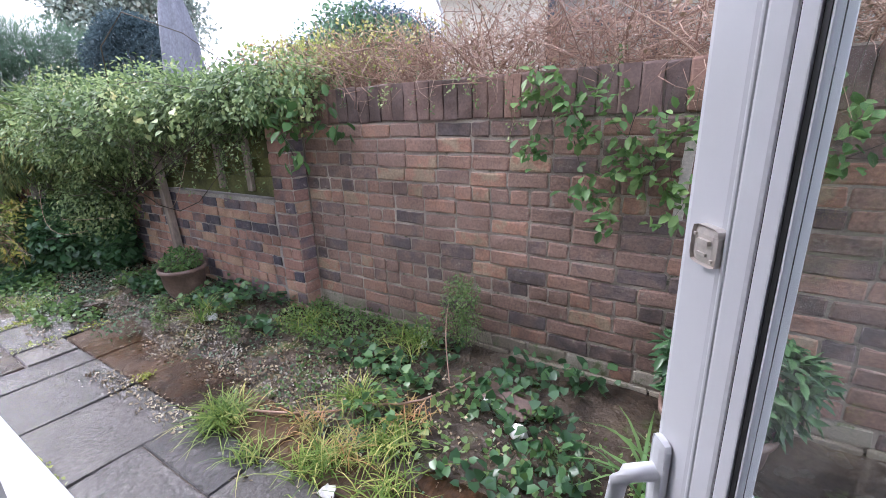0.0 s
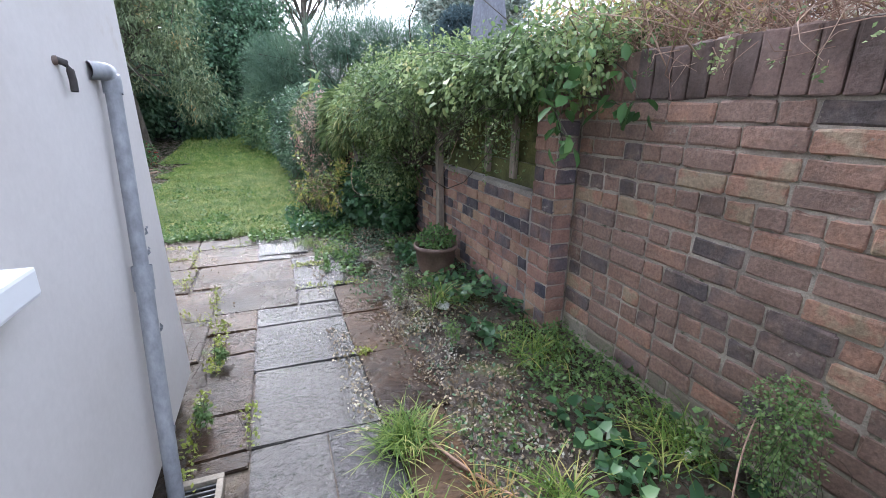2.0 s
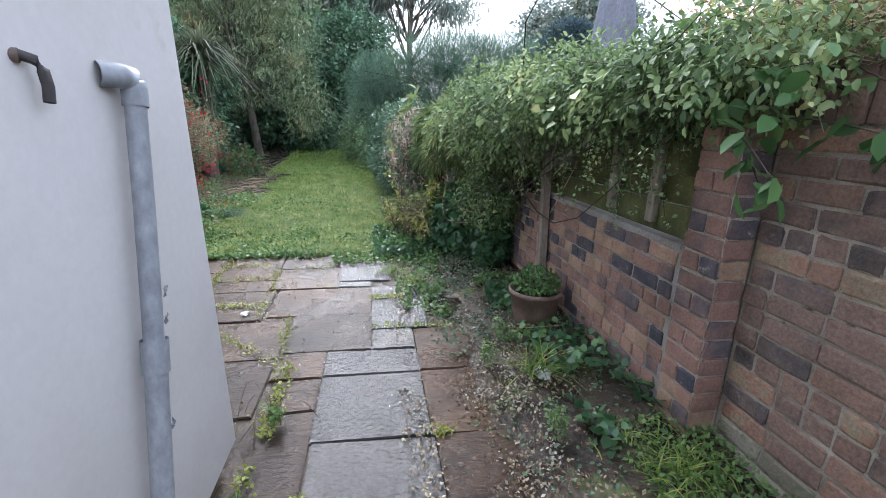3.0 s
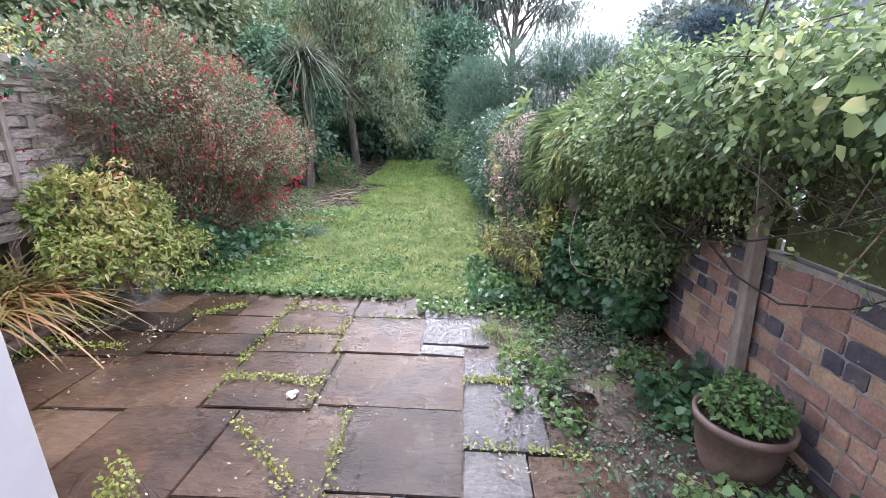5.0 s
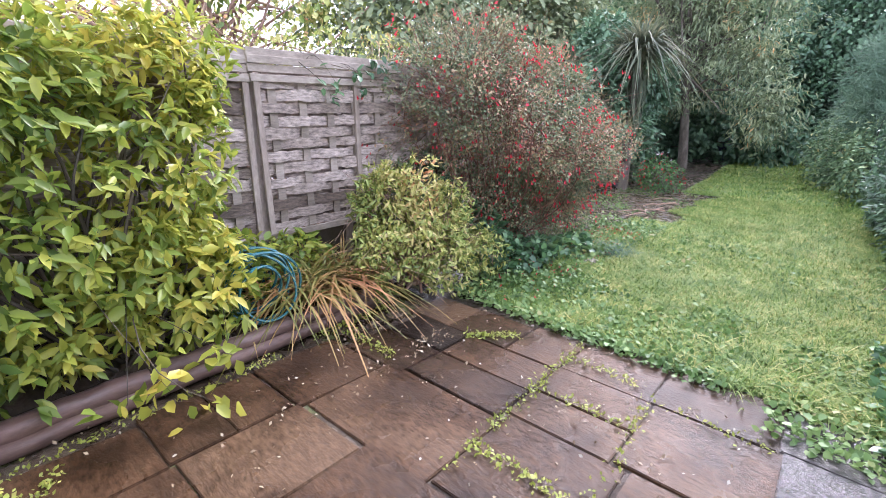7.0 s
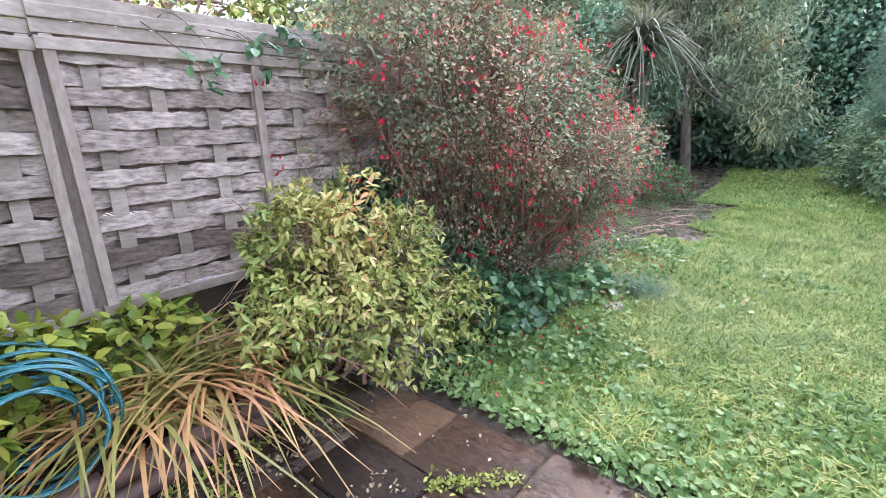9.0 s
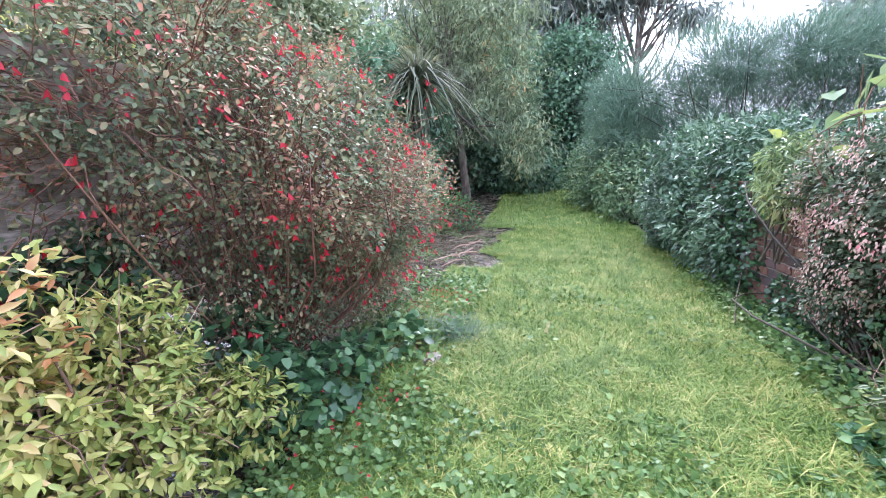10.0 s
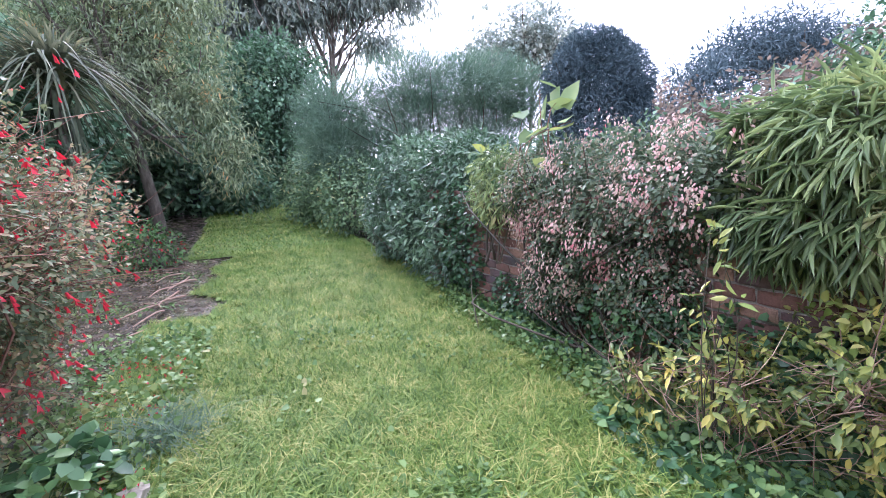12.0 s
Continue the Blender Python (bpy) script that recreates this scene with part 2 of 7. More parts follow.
M_STEEL = surface("dark_cast_grate", [(0.0, (0.06, 0.06, 0.062)), (1.0, (0.12, 0.12, 0.125))], scale=20, rough=(0.35, 0.6), bump=0.1, metal=0.3)
M_TERRA = surface("brown_glazed_clay", [(0.0, (0.1, 0.07, 0.055)), (0.5, (0.18, 0.12, 0.095)), (1.0, (0.25, 0.18, 0.145))], scale=6, rough=(0.3, 0.6), bump=0.15, fine=60)
M_LOG = surface("wet_brown_edging_timber", [(0.0, (0.07, 0.045, 0.035)), (0.5, (0.15, 0.095, 0.075)), (1.0, (0.24, 0.165, 0.13))], scale=6, rough=(0.35, 0.7), bump=0.5, fine=60, stretch=(0.25, 0.85, 0.85), dist=0.008)
M_HOSE = surface("blue_green_hose", [(0.0, (0.008, 0.09, 0.11)), (1.0, (0.015, 0.15, 0.17))], scale=20, rough=(0.25, 0.4), bump=0.05)
M_HOSE_STRIPE = surface("pale_hose_stripe", [(0.0, (0.1, 0.26, 0.27)), (1.0, (0.16, 0.34, 0.34))], scale=20, rough=(0.3, 0.4), bump=0.02)
M_BARK = surface("grey_brown_bark", [(0.0, (0.06, 0.048, 0.036)), (0.5, (0.13, 0.108, 0.082)), (1.0, (0.22, 0.19, 0.15))], scale=9, rough=(0.85, 1.0), bump=0.9, fine=50, stretch=(0.85, 0.85, 0.3), dist=0.02)
M_TWIG = surface("brown_dead_twigs", [(0.0, (0.179, 0.108, 0.0754)), (0.5, (0.359, 0.224, 0.162)), (1.0, (0.592, 0.431, 0.323))], scale=8, rough=(0.7, 0.95), bump=0.2, by="island")
M_TWIG_RED = surface("red_brown_twigs", [(0.0, (0.106, 0.0442, 0.0265)), (0.5, (0.194, 0.0884, 0.053)), (1.0, (0.292, 0.168, 0.106))], scale=8, rough=(0.6, 0.9), bump=0.2, by="island")
M_STEM = surface("dark_stem", [(0.0, (0.04, 0.035, 0.025)), (1.0, (0.11, 0.09, 0.06))], scale=8, rough=(0.7, 0.95), bump=0.2, by="island")
M_PAPER = surface("soiled_white_plastic", [(0.0, (0.55, 0.54, 0.5)), (1.0, (0.78, 0.77, 0.74))], scale=20, rough=(0.3, 0.6), bump=0.2)
M_STONE = surface("pale_stone", [(0.0, (0.22, 0.19, 0.15)), (1.0, (0.4, 0.35, 0.28))], scale=9, rough=(0.6, 0.9), bump=0.4)
M_CLOTH = surface("grey_fabric_cover", [(0.0, (0.16, 0.165, 0.19)), (1.0, (0.26, 0.265, 0.3))], scale=3, rough=(0.7, 0.9), bump=0.4, stretch=(0.85, 0.85, 0.5), dist=0.05)
M_CREAMWALL = surface("cream_painted_house_wall", [(0.0, (0.6, 0.55, 0.45)), (1.0, (0.72, 0.67, 0.57))], scale=1.5, rough=(0.7, 0.9), bump=0.1)
M_DARKFRAME = surface("slate_grey_frame", [(0.0, (0.05, 0.055, 0.065)), (1.0, (0.08, 0.085, 0.1))], scale=5, rough=(0.3, 0.5), bump=0.03)
M_ROOF = surface("dark_roof_tiles", [(0.0, (0.06, 0.05, 0.05)), (1.0, (0.13, 0.11, 0.1))], scale=4, rough=(0.7, 0.95), bump=0.4)
M_TARP = surface("dark_blue_plastic", [(0.0, (0.02, 0.03, 0.06)), (1.0, (0.045, 0.06, 0.1))], scale=4, rough=(0.4, 0.6), bump=0.1)
M_FLOORING = surface("grey_interior_floor", [(0.0, (0.2, 0.18, 0.16)), (1.0, (0.28, 0.26, 0.23))], scale=3, rough=(0.4, 0.6), bump=0.1)
M_GLASS = glass_material("clear_glass")
M_GREENPEN = surface("bright_green_plastic", [(0.0, (0.02, 0.4, 0.2)), (1.0, (0.03, 0.5, 0.26))], scale=20, rough=(0.3, 0.4), bump=0.02)

L_LAUREL = leaf_material("glossy_laurel_leaves", [(0.0, (0.045, 0.09, 0.05)), (0.5, (0.1, 0.18, 0.1)), (0.85, (0.2, 0.31, 0.18)), (1.0, (0.34, 0.46, 0.28))], rough=0.3, spec=0.55)
L_CLIMBER = leaf_material("climber_leaves", [(0.0, (0.062, 0.105, 0.045)), (0.35, (0.145, 0.22, 0.09)), (0.65, (0.26, 0.355, 0.145)), (0.9, (0.42, 0.5, 0.215)), (1.0, (0.58, 0.55, 0.26))], rough=0.55, patch=2.5, through_light=0.35, spec=0.4)
L_BRIGHT = leaf_material("fresh_green_leaves", [(0.0, (0.0508, 0.112, 0.0336)), (0.5, (0.102, 0.214, 0.0671)), (1.0, (0.203, 0.326, 0.1))])
L_IVY = leaf_material("ivy_leaves", [(0.0, (0.0293, 0.0711, 0.0293)), (0.5, (0.0628, 0.147, 0.0628)), (0.85, (0.126, 0.251, 0.0941)), (1.0, (0.251, 0.398, 0.147))], rough=0.35, spec=0.5)
# next three leaf colours are lightened, two also blued, to imitate distant haze
L_DARK = leaf_material("dark_evergreen_leaves_hazed", [(0.0, (0.0421, 0.0903, 0.0472)), (0.5, (0.0963, 0.188, 0.101)), (1.0, (0.211, 0.346, 0.186))], rough=0.4)
L_WOOD = leaf_material("woodland_leaves_hazed", [(0.0, (0.0677, 0.121, 0.0595)), (0.45, (0.149, 0.244, 0.119)), (0.8, (0.271, 0.379, 0.18)), (1.0, (0.595, 0.541, 0.238))])
L_WILLOW = leaf_material("olive_leaves_hazed", [(0.0, (0.0901, 0.131, 0.0631)), (0.5, (0.223, 0.282, 0.148)), (0.9, (0.403, 0.443, 0.231)), (1.0, (0.66, 0.403, 0.167))])
L_YELLOW = leaf_material("golden_leaves", [(0.0, (0.0728, 0.145, 0.0257)), (0.3, (0.189, 0.274, 0.0428)), (0.65, (0.385, 0.42, 0.0642)), (1.0, (0.581, 0.488, 0.0856))], rough=0.4, through_light=0.42)
L_ROSE = leaf_material("yellowing_rose_leaves", [(0.0, (0.069, 0.117, 0.0414)), (0.45, (0.166, 0.235, 0.069)), (0.75, (0.414, 0.414, 0.0966)), (1.0, (0.718, 0.593, 0.152))], rough=0.45, patch=3.0)
L_SPOT = leaf_material("variegated_leaves", [(0.0, (0.0896, 0.15, 0.0332)), (0.35, (0.244, 0.324, 0.0758)), (0.65, (0.462, 0.474, 0.132)), (0.9, (0.666, 0.573, 0.237)), (1.0, (0.511, 0.237, 0.0949))], rough=0.4)
L_FUCHSIA = leaf_material("small_olive_and_russet_leaves", [(0.0, (0.045, 0.07, 0.036)), (0.35, (0.12, 0.16, 0.08)), (0.62, (0.22, 0.25, 0.125)), (0.82, (0.38, 0.28, 0.15)), (1.0, (0.5, 0.22, 0.15))], rough=0.6, patch=2.0)
L_RED = leaf_material("red_bell_flowers", [(0.0, (0.5, 0.015, 0.03)), (0.6, (0.72, 0.035, 0.06)), (1.0, (0.8, 0.1, 0.14))], rough=0.4)
L_PINK = leaf_material("green_leaves_tinted_pink", [(0.0, (0.045, 0.075, 0.042)), (0.5, (0.1, 0.15, 0.08)), (0.8, (0.18, 0.235, 0.13)), (0.93, (0.34, 0.3, 0.2)), (1.0, (0.55, 0.38, 0.3))], patch=2.2, spread=0.7)
L_BLUSH = leaf_material("pink_and_cream_bracts", [(0.0, (0.45, 0.3, 0.22)), (0.4, (0.62, 0.48, 0.38)), (0.75, (0.68, 0.4, 0.36)), (1.0, (0.66, 0.22, 0.24))], patch=2.0, spread=0.8)
L_BAMBOO = leaf_material("bamboo_leaves", [(0.0, (0.064, 0.115, 0.047)), (0.45, (0.191, 0.269, 0.106)), (0.8, (0.382, 0.463, 0.188)), (1.0, (0.692, 0.655, 0.307))], rough=0.35)
L_SYCAMORE = leaf_material("broad_pale_leaves", [(0.0, (0.16, 0.24, 0.12)), (0.5, (0.24, 0.33, 0.13)), (1.0, (0.46, 0.47, 0.11))], through_light=0.4, rough=0.7)
L_STRAP = leaf_material("strap_leaves", [(0.0, (0.136, 0.164, 0.0372)), (0.4, (0.29, 0.273, 0.0744)), (0.7, (0.512, 0.3, 0.124)), (1.0, (0.682, 0.355, 0.186))], rough=0.4, patch=3)
L_CORDY = leaf_material("sword_leaves", [(0.0, (0.05, 0.07, 0.04)), (0.55, (0.14, 0.165, 0.1)), (0.9, (0.3, 0.3, 0.18)), (1.0, (0.46, 0.4, 0.2))], rough=0.7)
L_FEATHER = leaf_material("feathery_blue_green_needles", [(0.0, (0.076, 0.138, 0.092)), (0.6, (0.142, 0.231, 0.147)), (1.0, (0.209, 0.286, 0.175))], rough=0.7, through_light=0.4)
L_GRASS = leaf_material("grass_blades", [(0.0, (0.0597, 0.128, 0.0175)), (0.4, (0.144, 0.242, 0.0375)), (0.75, (0.257, 0.339, 0.0725)), (1.0, (0.514, 0.473, 0.163))], rough=0.6, patch=3.5, spread=0.95, through_light=0.3, drift=1.1, spec=0.35)
L_WEED = leaf_material("weed_leaves", [(0.0, (0.06, 0.125, 0.0338)), (0.5, (0.14, 0.245, 0.0743)), (0.85, (0.25, 0.36, 0.121)), (1.0, (0.42, 0.4, 0.176))])
L_MOSS = leaf_material("moss_and_seedlings", [(0.0, (0.155, 0.202, 0.031)), (0.6, (0.31, 0.372, 0.062)), (1.0, (0.512, 0.465, 0.139))])
L_DEAD = leaf_material("fallen_leaves", [(0.0, (0.108, 0.072, 0.042)), (0.5, (0.24, 0.18, 0.108)), (0.8, (0.42, 0.348, 0.216)), (1.0, (0.6, 0.564, 0.456))], through_light=0.1, rough=0.5)
L_PETAL = leaf_material("pale_fallen_petals", [(0.0, (0.25, 0.23, 0.17)), (1.0, (0.55, 0.52, 0.44))], through_light=0.1)
# bluish haze of the distance is mixed into this leaf colour
L_FAR = leaf_material("far_grey_green_leaves_hazed", [(0.0, (0.169, 0.21, 0.184)), (0.6, (0.34, 0.397, 0.327)), (1.0, (0.567, 0.567, 0.452))], rough=0.7)
# conifer colour brightened a little to suggest aerial haze
L_YEW = leaf_material("blue_black_conifer_sprays_hazed", [(0.0, (0.0341, 0.0626, 0.07)), (0.6, (0.085, 0.13, 0.143)), (1.0, (0.171, 0.228, 0.238))], rough=0.7)
L_TWIGGY = leaf_material("russet_bush_leaves", [(0.0, (0.093, 0.0853, 0.0697)), (0.5, (0.186, 0.155, 0.116)), (1.0, (0.31, 0.217, 0.155))], rough=0.7)
M_BRICK_ISLAND = surface("red_brick_far", [(0.0, (0.075, 0.0626, 0.067)), (0.3, (0.167, 0.088, 0.0713)), (0.7, (0.243, 0.117, 0.088)), (1.0, (0.301, 0.184, 0.126))], scale=7, rough=(0.7, 0.95), bump=0.4, fine=90, by="island", dist=0.006)


# ---- building helpers ----
rng = np.random.default_rng(7)


def mesh_of(name, verts, faces, mat, smooth=False):
    me = bpy.data.meshes.new(name)
    me.from_pydata([tuple(v) for v in verts], [], faces)
    me.materials.append(mat)
    if smooth:
        me.polygons.foreach_set("use_smooth", [True] * len(me.polygons))
    me.update()
    return me


def fast_mesh(name, verts, faces, mat, smooth=False):
    """verts (n, 3), faces (m, k): every face has k corners."""
    me = bpy.data.meshes.new(name)
    n, (m, k) = len(verts), faces.shape
    me.vertices.add(n)
    me.vertices.foreach_set("co", np.ascontiguousarray(verts, dtype=np.float32).ravel())
    me.loops.add(m * k)
    me.loops.foreach_set("vertex_index", np.ascontiguousarray(faces, dtype=np.int32).ravel())
    me.polygons.add(m)
    me.polygons.foreach_set("loop_start", np.arange(0, m * k, k, dtype=np.int32))
    if smooth:
        me.polygons.foreach_set("use_smooth", np.ones(m, dtype=bool))
    me.materials.append(mat)
    me.update(calc_edges=True)
    return me


def thing(name, at, label, category, group="", kind=""):
    ob = new(name)
    ob.matrix_basis = Matrix.Translation(at)
    return tagged(ob, label, category, group, kind)


def hold(ob, parent):
    ob.parent = parent
    if parent.type == "EMPTY":
        ob.matrix_parent_inverse = parent.matrix_basis.inverted()
    return ob


STUFF = ("stems", "branches", "twigs", "limbs", "hanging_stems", "hanging_leaves", "dry_leaves", "green_leaves", "foliage", "flowers", "crown")


def part(name, data, material, parent, label=""):
    """Links a bmesh or a mesh as one mesh object under a thing or under a part."""
    if isinstance(data, bmesh.types.BMesh):
        me = bpy.data.meshes.new(name)
        data.to_mesh(me)
        data.free()
        me.materials.append(material)
    else:
        me = data
    ob = new(name, me)
    if parent is not None:
        hold(ob, parent)
    if name in STUFF:
        ob["kind"] = "stuff"
    return tagged(ob, label)


def box(bm, lo, hi, bevel=0.0, m=None):
    """A box between two corners, its edges rounded."""
    c = [(a + b) / 2 for a, b in zip(lo, hi)]
    s = [b - a for a, b in zip(lo, hi)]
    mat = Matrix.LocRotScale(c, None, s)
    r = bmesh.ops.create_cube(bm, size=1, matrix=(m @ mat) if m else mat)
    if bevel:
        edges = list({e for v in r["verts"] for e in v.link_edges})
        bmesh.ops.bevel(bm, geom=edges, offset=bevel, segments=2, profile=0.6, affect="EDGES")
    return bm


def boxes(*items, bevel=0.0):
    bm = bmesh.new()
    for lo, hi in items:
        box(bm, lo, hi, bevel)
    return bm


def tubes(name, paths, radii, mat, sides=5, taper=0.35):
    """Many tapered stems as one mesh: paths (n, k, 3), radii (n,)."""
    paths, radii = np.asarray(paths, float), np.asarray(radii, float)
    n, k, _ = paths.shape
    d = np.gradient(paths, axis=1)
    d /= np.linalg.norm(d, axis=2, keepdims=True) + 1e-9
    ref = np.where(np.abs(d[..., 2:3]) > 0.9, np.array([1.0, 0, 0]), np.array([0, 0, 1.0]))
    u = np.cross(d, ref)
    u /= np.linalg.norm(u, axis=2, keepdims=True) + 1e-9
    v = np.cross(d, u)
    ang = np.linspace(0, 2 * np.pi, sides, endpoint=False)
    r = radii[:, None] * np.linspace(1, taper, k)[None, :]
    ring = paths[:, :, None, :] + r[:, :, None, None] * (np.cos(ang)[None, None, :, None] * u[:, :, None, :] + np.sin(ang)[None, None, :, None] * v[:, :, None, :])
    verts = ring.reshape(-1, 3)
    i, j, s = np.meshgrid(np.arange(n), np.arange(k - 1), np.arange(sides), indexing="ij")
    base, s2 = (i * k + j) * sides, (s + 1) % sides
    faces = np.stack([base + s, base + s2, base + sides + s2, base + sides + s], -1).reshape(-1, 4)
    return fast_mesh(name, verts, faces, mat, smooth=True)


LEAVES = {
    # corners as along, across, up; two folded halves
    "oval": ([(0, 0, 0), (0.3, 0.27, 0.07), (0.72, 0.23, 0.04), (1, 0, -0.1), (0.72, -0.23, 0.04), (0.3, -0.27, 0.07)], [(0, 3, 2, 1), (0, 5, 4, 3)]),
    "lance": ([(0, 0, 0), (0.3, 0.11, 0.03), (0.65, 0.09, 0.0), (1, 0, -0.16), (0.65, -0.09, 0.0), (0.3, -0.11, 0.03)], [(0, 3, 2, 1), (0, 5, 4, 3)]),
    "bamboo": ([(0, 0, 0), (0.25, 0.055, 0.02), (0.6, 0.045, 0.0), (1, 0, -0.14), (0.6, -0.045, 0.0), (0.25, -0.055, 0.02)], [(0, 3, 2, 1), (0, 5, 4, 3)]),
    "small": ([(0, 0, 0), (0.5, 0.3, 0.06), (1, 0, -0.04), (0.5, -0.3, 0.06)], [(0, 1, 2, 3)]),
    "heart": ([(0, 0, 0), (-0.02, 0.42, 0.05), (0.55, 0.4, 0.05), (1, 0, -0.08), (0.55, -0.4, 0.05), (-0.02, -0.42, 0.05)], [(0, 3, 2, 1), (0, 5, 4, 3)]),
    "needle": ([(0, 0.018, 0), (1, 0.006, -0.06), (1, -0.006, -0.06), (0, -0.018, 0)], [(0, 1, 2, 3)]),
    "blade": ([(0, 0.03, 0), (0.55, 0.024, 0.0), (0.55, -0.024, 0.0), (0, -0.03, 0), (1, 0.003, -0.22), (1, -0.003, -0.22)], [(0, 1, 2, 3), (1, 4, 5, 2)]),
    "ovate": ([(0, 0, 0), (0.25, 0.17, 0.05), (0.6, 0.17, 0.04), (1, 0, -0.12), (0.6, -0.17, 0.04), (0.25, -0.17, 0.05)], [(0, 3, 2, 1), (0, 5, 4, 3)]),
    "lobed": ([(0, 0, 0), (0.1, 0.45, 0.04), (0.42, 0.26, 0.06), (0.62, 0.52, 0.0), (0.7, 0.2, 0.05), (1, 0, -0.1), (0.7, -0.2, 0.05), (0.62, -0.52, 0.0), (0.42, -0.26, 0.06), (0.1, -0.45, 0.04)], [(0, 5, 4, 3, 2, 1), (0, 9, 8, 7, 6, 5)]),
    "bell": ([(0, 0, 0), (0.35, 0.16, 0.12), (1, 0.34, 0.1), (0.8, 0, -0.18), (1, -0.34, 0.1), (0.35, -0.16, 0.12)], [(0, 3, 2, 1), (0, 5, 4, 3)]),
}


def unit(a):
    return a / (np.linalg.norm(a, axis=1, keepdims=True) + 1e-9)


def leaves(name, P, N, size, mat, shape="oval", wild=0.6, droop=0.3, vary=0.35):
    """Leaves at the places P that lean out along N, with chance turns; one mesh, each leaf its own island."""
    tv, tf = LEAVES[shape]
    tv, tf = np.array(tv), np.array(tf)
    n = len(P)
    along = unit(unit(N) * 0.6 + rng.normal(0, wild, (n, 3)) + np.array([0, 0, -droop]))
    face = unit(N * 0.7 + np.array([0, 0, 0.8]) + rng.normal(0, 0.35, (n, 3)))
    across = unit(np.cross(face, along))
    up = np.cross(along, across)
    s = (np.asarray(size) * (1 + vary * rng.uniform(-1, 1, n)))[:, None, None]
    v = P[:, None, :] + s * (tv[None, :, 0:1] * along[:, None, :] + tv[None, :, 1:2] * across[:, None, :] + tv[None, :, 2:3] * up[:, None, :])
    f = (np.arange(n) * len(tv))[:, None, None] + tf[None]
    return fast_mesh(name, v.reshape(-1, 3), f.reshape(-1, tf.shape[1]), mat)


def lumps(P, scale, seed):
    """Smooth chance values in about -1..1 at the places P."""
    r = np.random.default_rng(seed)
    out = np.zeros(len(P))
    for k in range(6):
        w = r.normal(0, 1, 3)
        w = w / np.linalg.norm(w) * scale * (1 + 0.5 * k)
        out += np.sin(P @ w + r.uniform(0, 6.28)) / (1 + 0.4 * k)
    return out / 2.6


def crown(lobes, n, seed, shell=0.32, rough=0.16, low=None, bumps=3.2):
    """Places and outward ways in an uneven shell over ellipsoids (x, y, z, rx, ry, rz)."""
    r = np.random.default_rng(seed)
    lob = np.array(lobes, float)
    area = (lob[:, 3] * lob[:, 4] + lob[:, 4] * lob[:, 5] + lob[:, 3] * lob[:, 5])
    which = r.choice(len(lob), n, p=area / area.sum())
    d = unit(r.normal(0, 1, (n, 3)))
    c, rad = lob[which, :3], lob[which, 3:]
    edge = 1 + rough * lumps(c + d * rad, bumps, seed + 1) + rough * 0.6 * lumps(c + d * rad, bumps * 3.1, seed + 2)
    depth = 1 - shell * r.random(n) ** 1.6
    P = c + d * rad * (edge * depth)[:, None]
    N = unit(d / rad)
    keep = np.ones(n, bool)
    for i in range(len(lob)):
        q = (((P - lob[i, :3]) / lob[i, 3:]) ** 2).sum(1)
        keep &= ~((q < 0.42) & (which != i))
    if low is not None:
        keep &= P[:, 2] > low
    return P[keep], N[keep]


def stems(base, targets, seed, spread=0.1, k=6, sag=0.1):
    """Bent stems from near base to the targets."""
    r = np.random.default_rng(seed)
    n = len(targets)
    a = np.asarray(base, float)[None] + r.normal(0, spread, (n, 3)) * np.array([1, 1, 0])
    t = np.linspace(0, 1, k)[None, :, None]
    mid = r.normal(0, 0.12, (n, 1, 3)) * np.linalg.norm(targets - a, axis=1)[:, None, None]
    p = a[:, None] * (1 - t) + targets[:, None] * t + mid * np.sin(np.pi * t)
    p[:, :, 2] += sag * np.sin(np.pi * t[..., 0])
    return p


def shrub(name, at, lobes, n, size, mat, label, category="shrub", shape="oval", seed=1, stem=30, stem_r=0.012, stem_mat=None, flowers=None, low=0.02, shell=0.45,
          rough=0.18, twigs=0, droop=0.3, wild=0.6, group="", bumps=3.2, whorl=0, clump=0.0, flower_clump=(1, 0.0)):
    """A bush: stems, loose twigs, leaves, and flowers where it has any."""
    root = thing(name, at, label, category, group)
    P, N = crown(lobes, n, seed, shell=shell, rough=rough, low=low, bumps=bumps)
    if whorl:
        keep = rng.permutation(len(P))[:len(P) // whorl]
        P, N = P[keep].repeat(whorl, 0), N[keep].repeat(whorl, 0)
        P = P + rng.normal(0, 1, P.shape) * clump
    part("foliage", leaves("foliage", P, N, size, mat, shape, wild, droop), mat, root)
    r = np.random.default_rng(seed + 5)
    if stem:
        tg = P[r.choice(len(P), stem)]
        part("branches", tubes("branches", stems(at, tg, seed), np.full(stem, stem_r), stem_mat or M_STEM), None, root)
    if twigs:
        i = r.choice(len(P), twigs)
        a = P[i] - N[i] * 0.25
        b = P[i] + N[i] * r.uniform(0.02, 0.2, (twigs, 1)) + r.normal(0, 0.09, (twigs, 3))
        part("twigs", tubes("twigs", stems_between(a, b, seed), np.full(twigs, 0.0035), stem_mat or M_STEM, sides=3), None, root)
    if flowers:
        fmat, fn, fs, fshape, flabel = flowers
        Q, K = crown(lobes, fn // flower_clump[0], seed + 9, shell=0.12, rough=rough, low=low, bumps=bumps)
        Q, K = Q.repeat(flower_clump[0], 0) + rng.normal(0, 1, (len(Q) * flower_clump[0], 3)) * flower_clump[1], K.repeat(flower_clump[0], 0)
        part("flowers", leaves("flowers", Q + K * 0.02, K, fs, fmat, fshape, 0.4, 1.2), fmat, root, flabel)
    return root


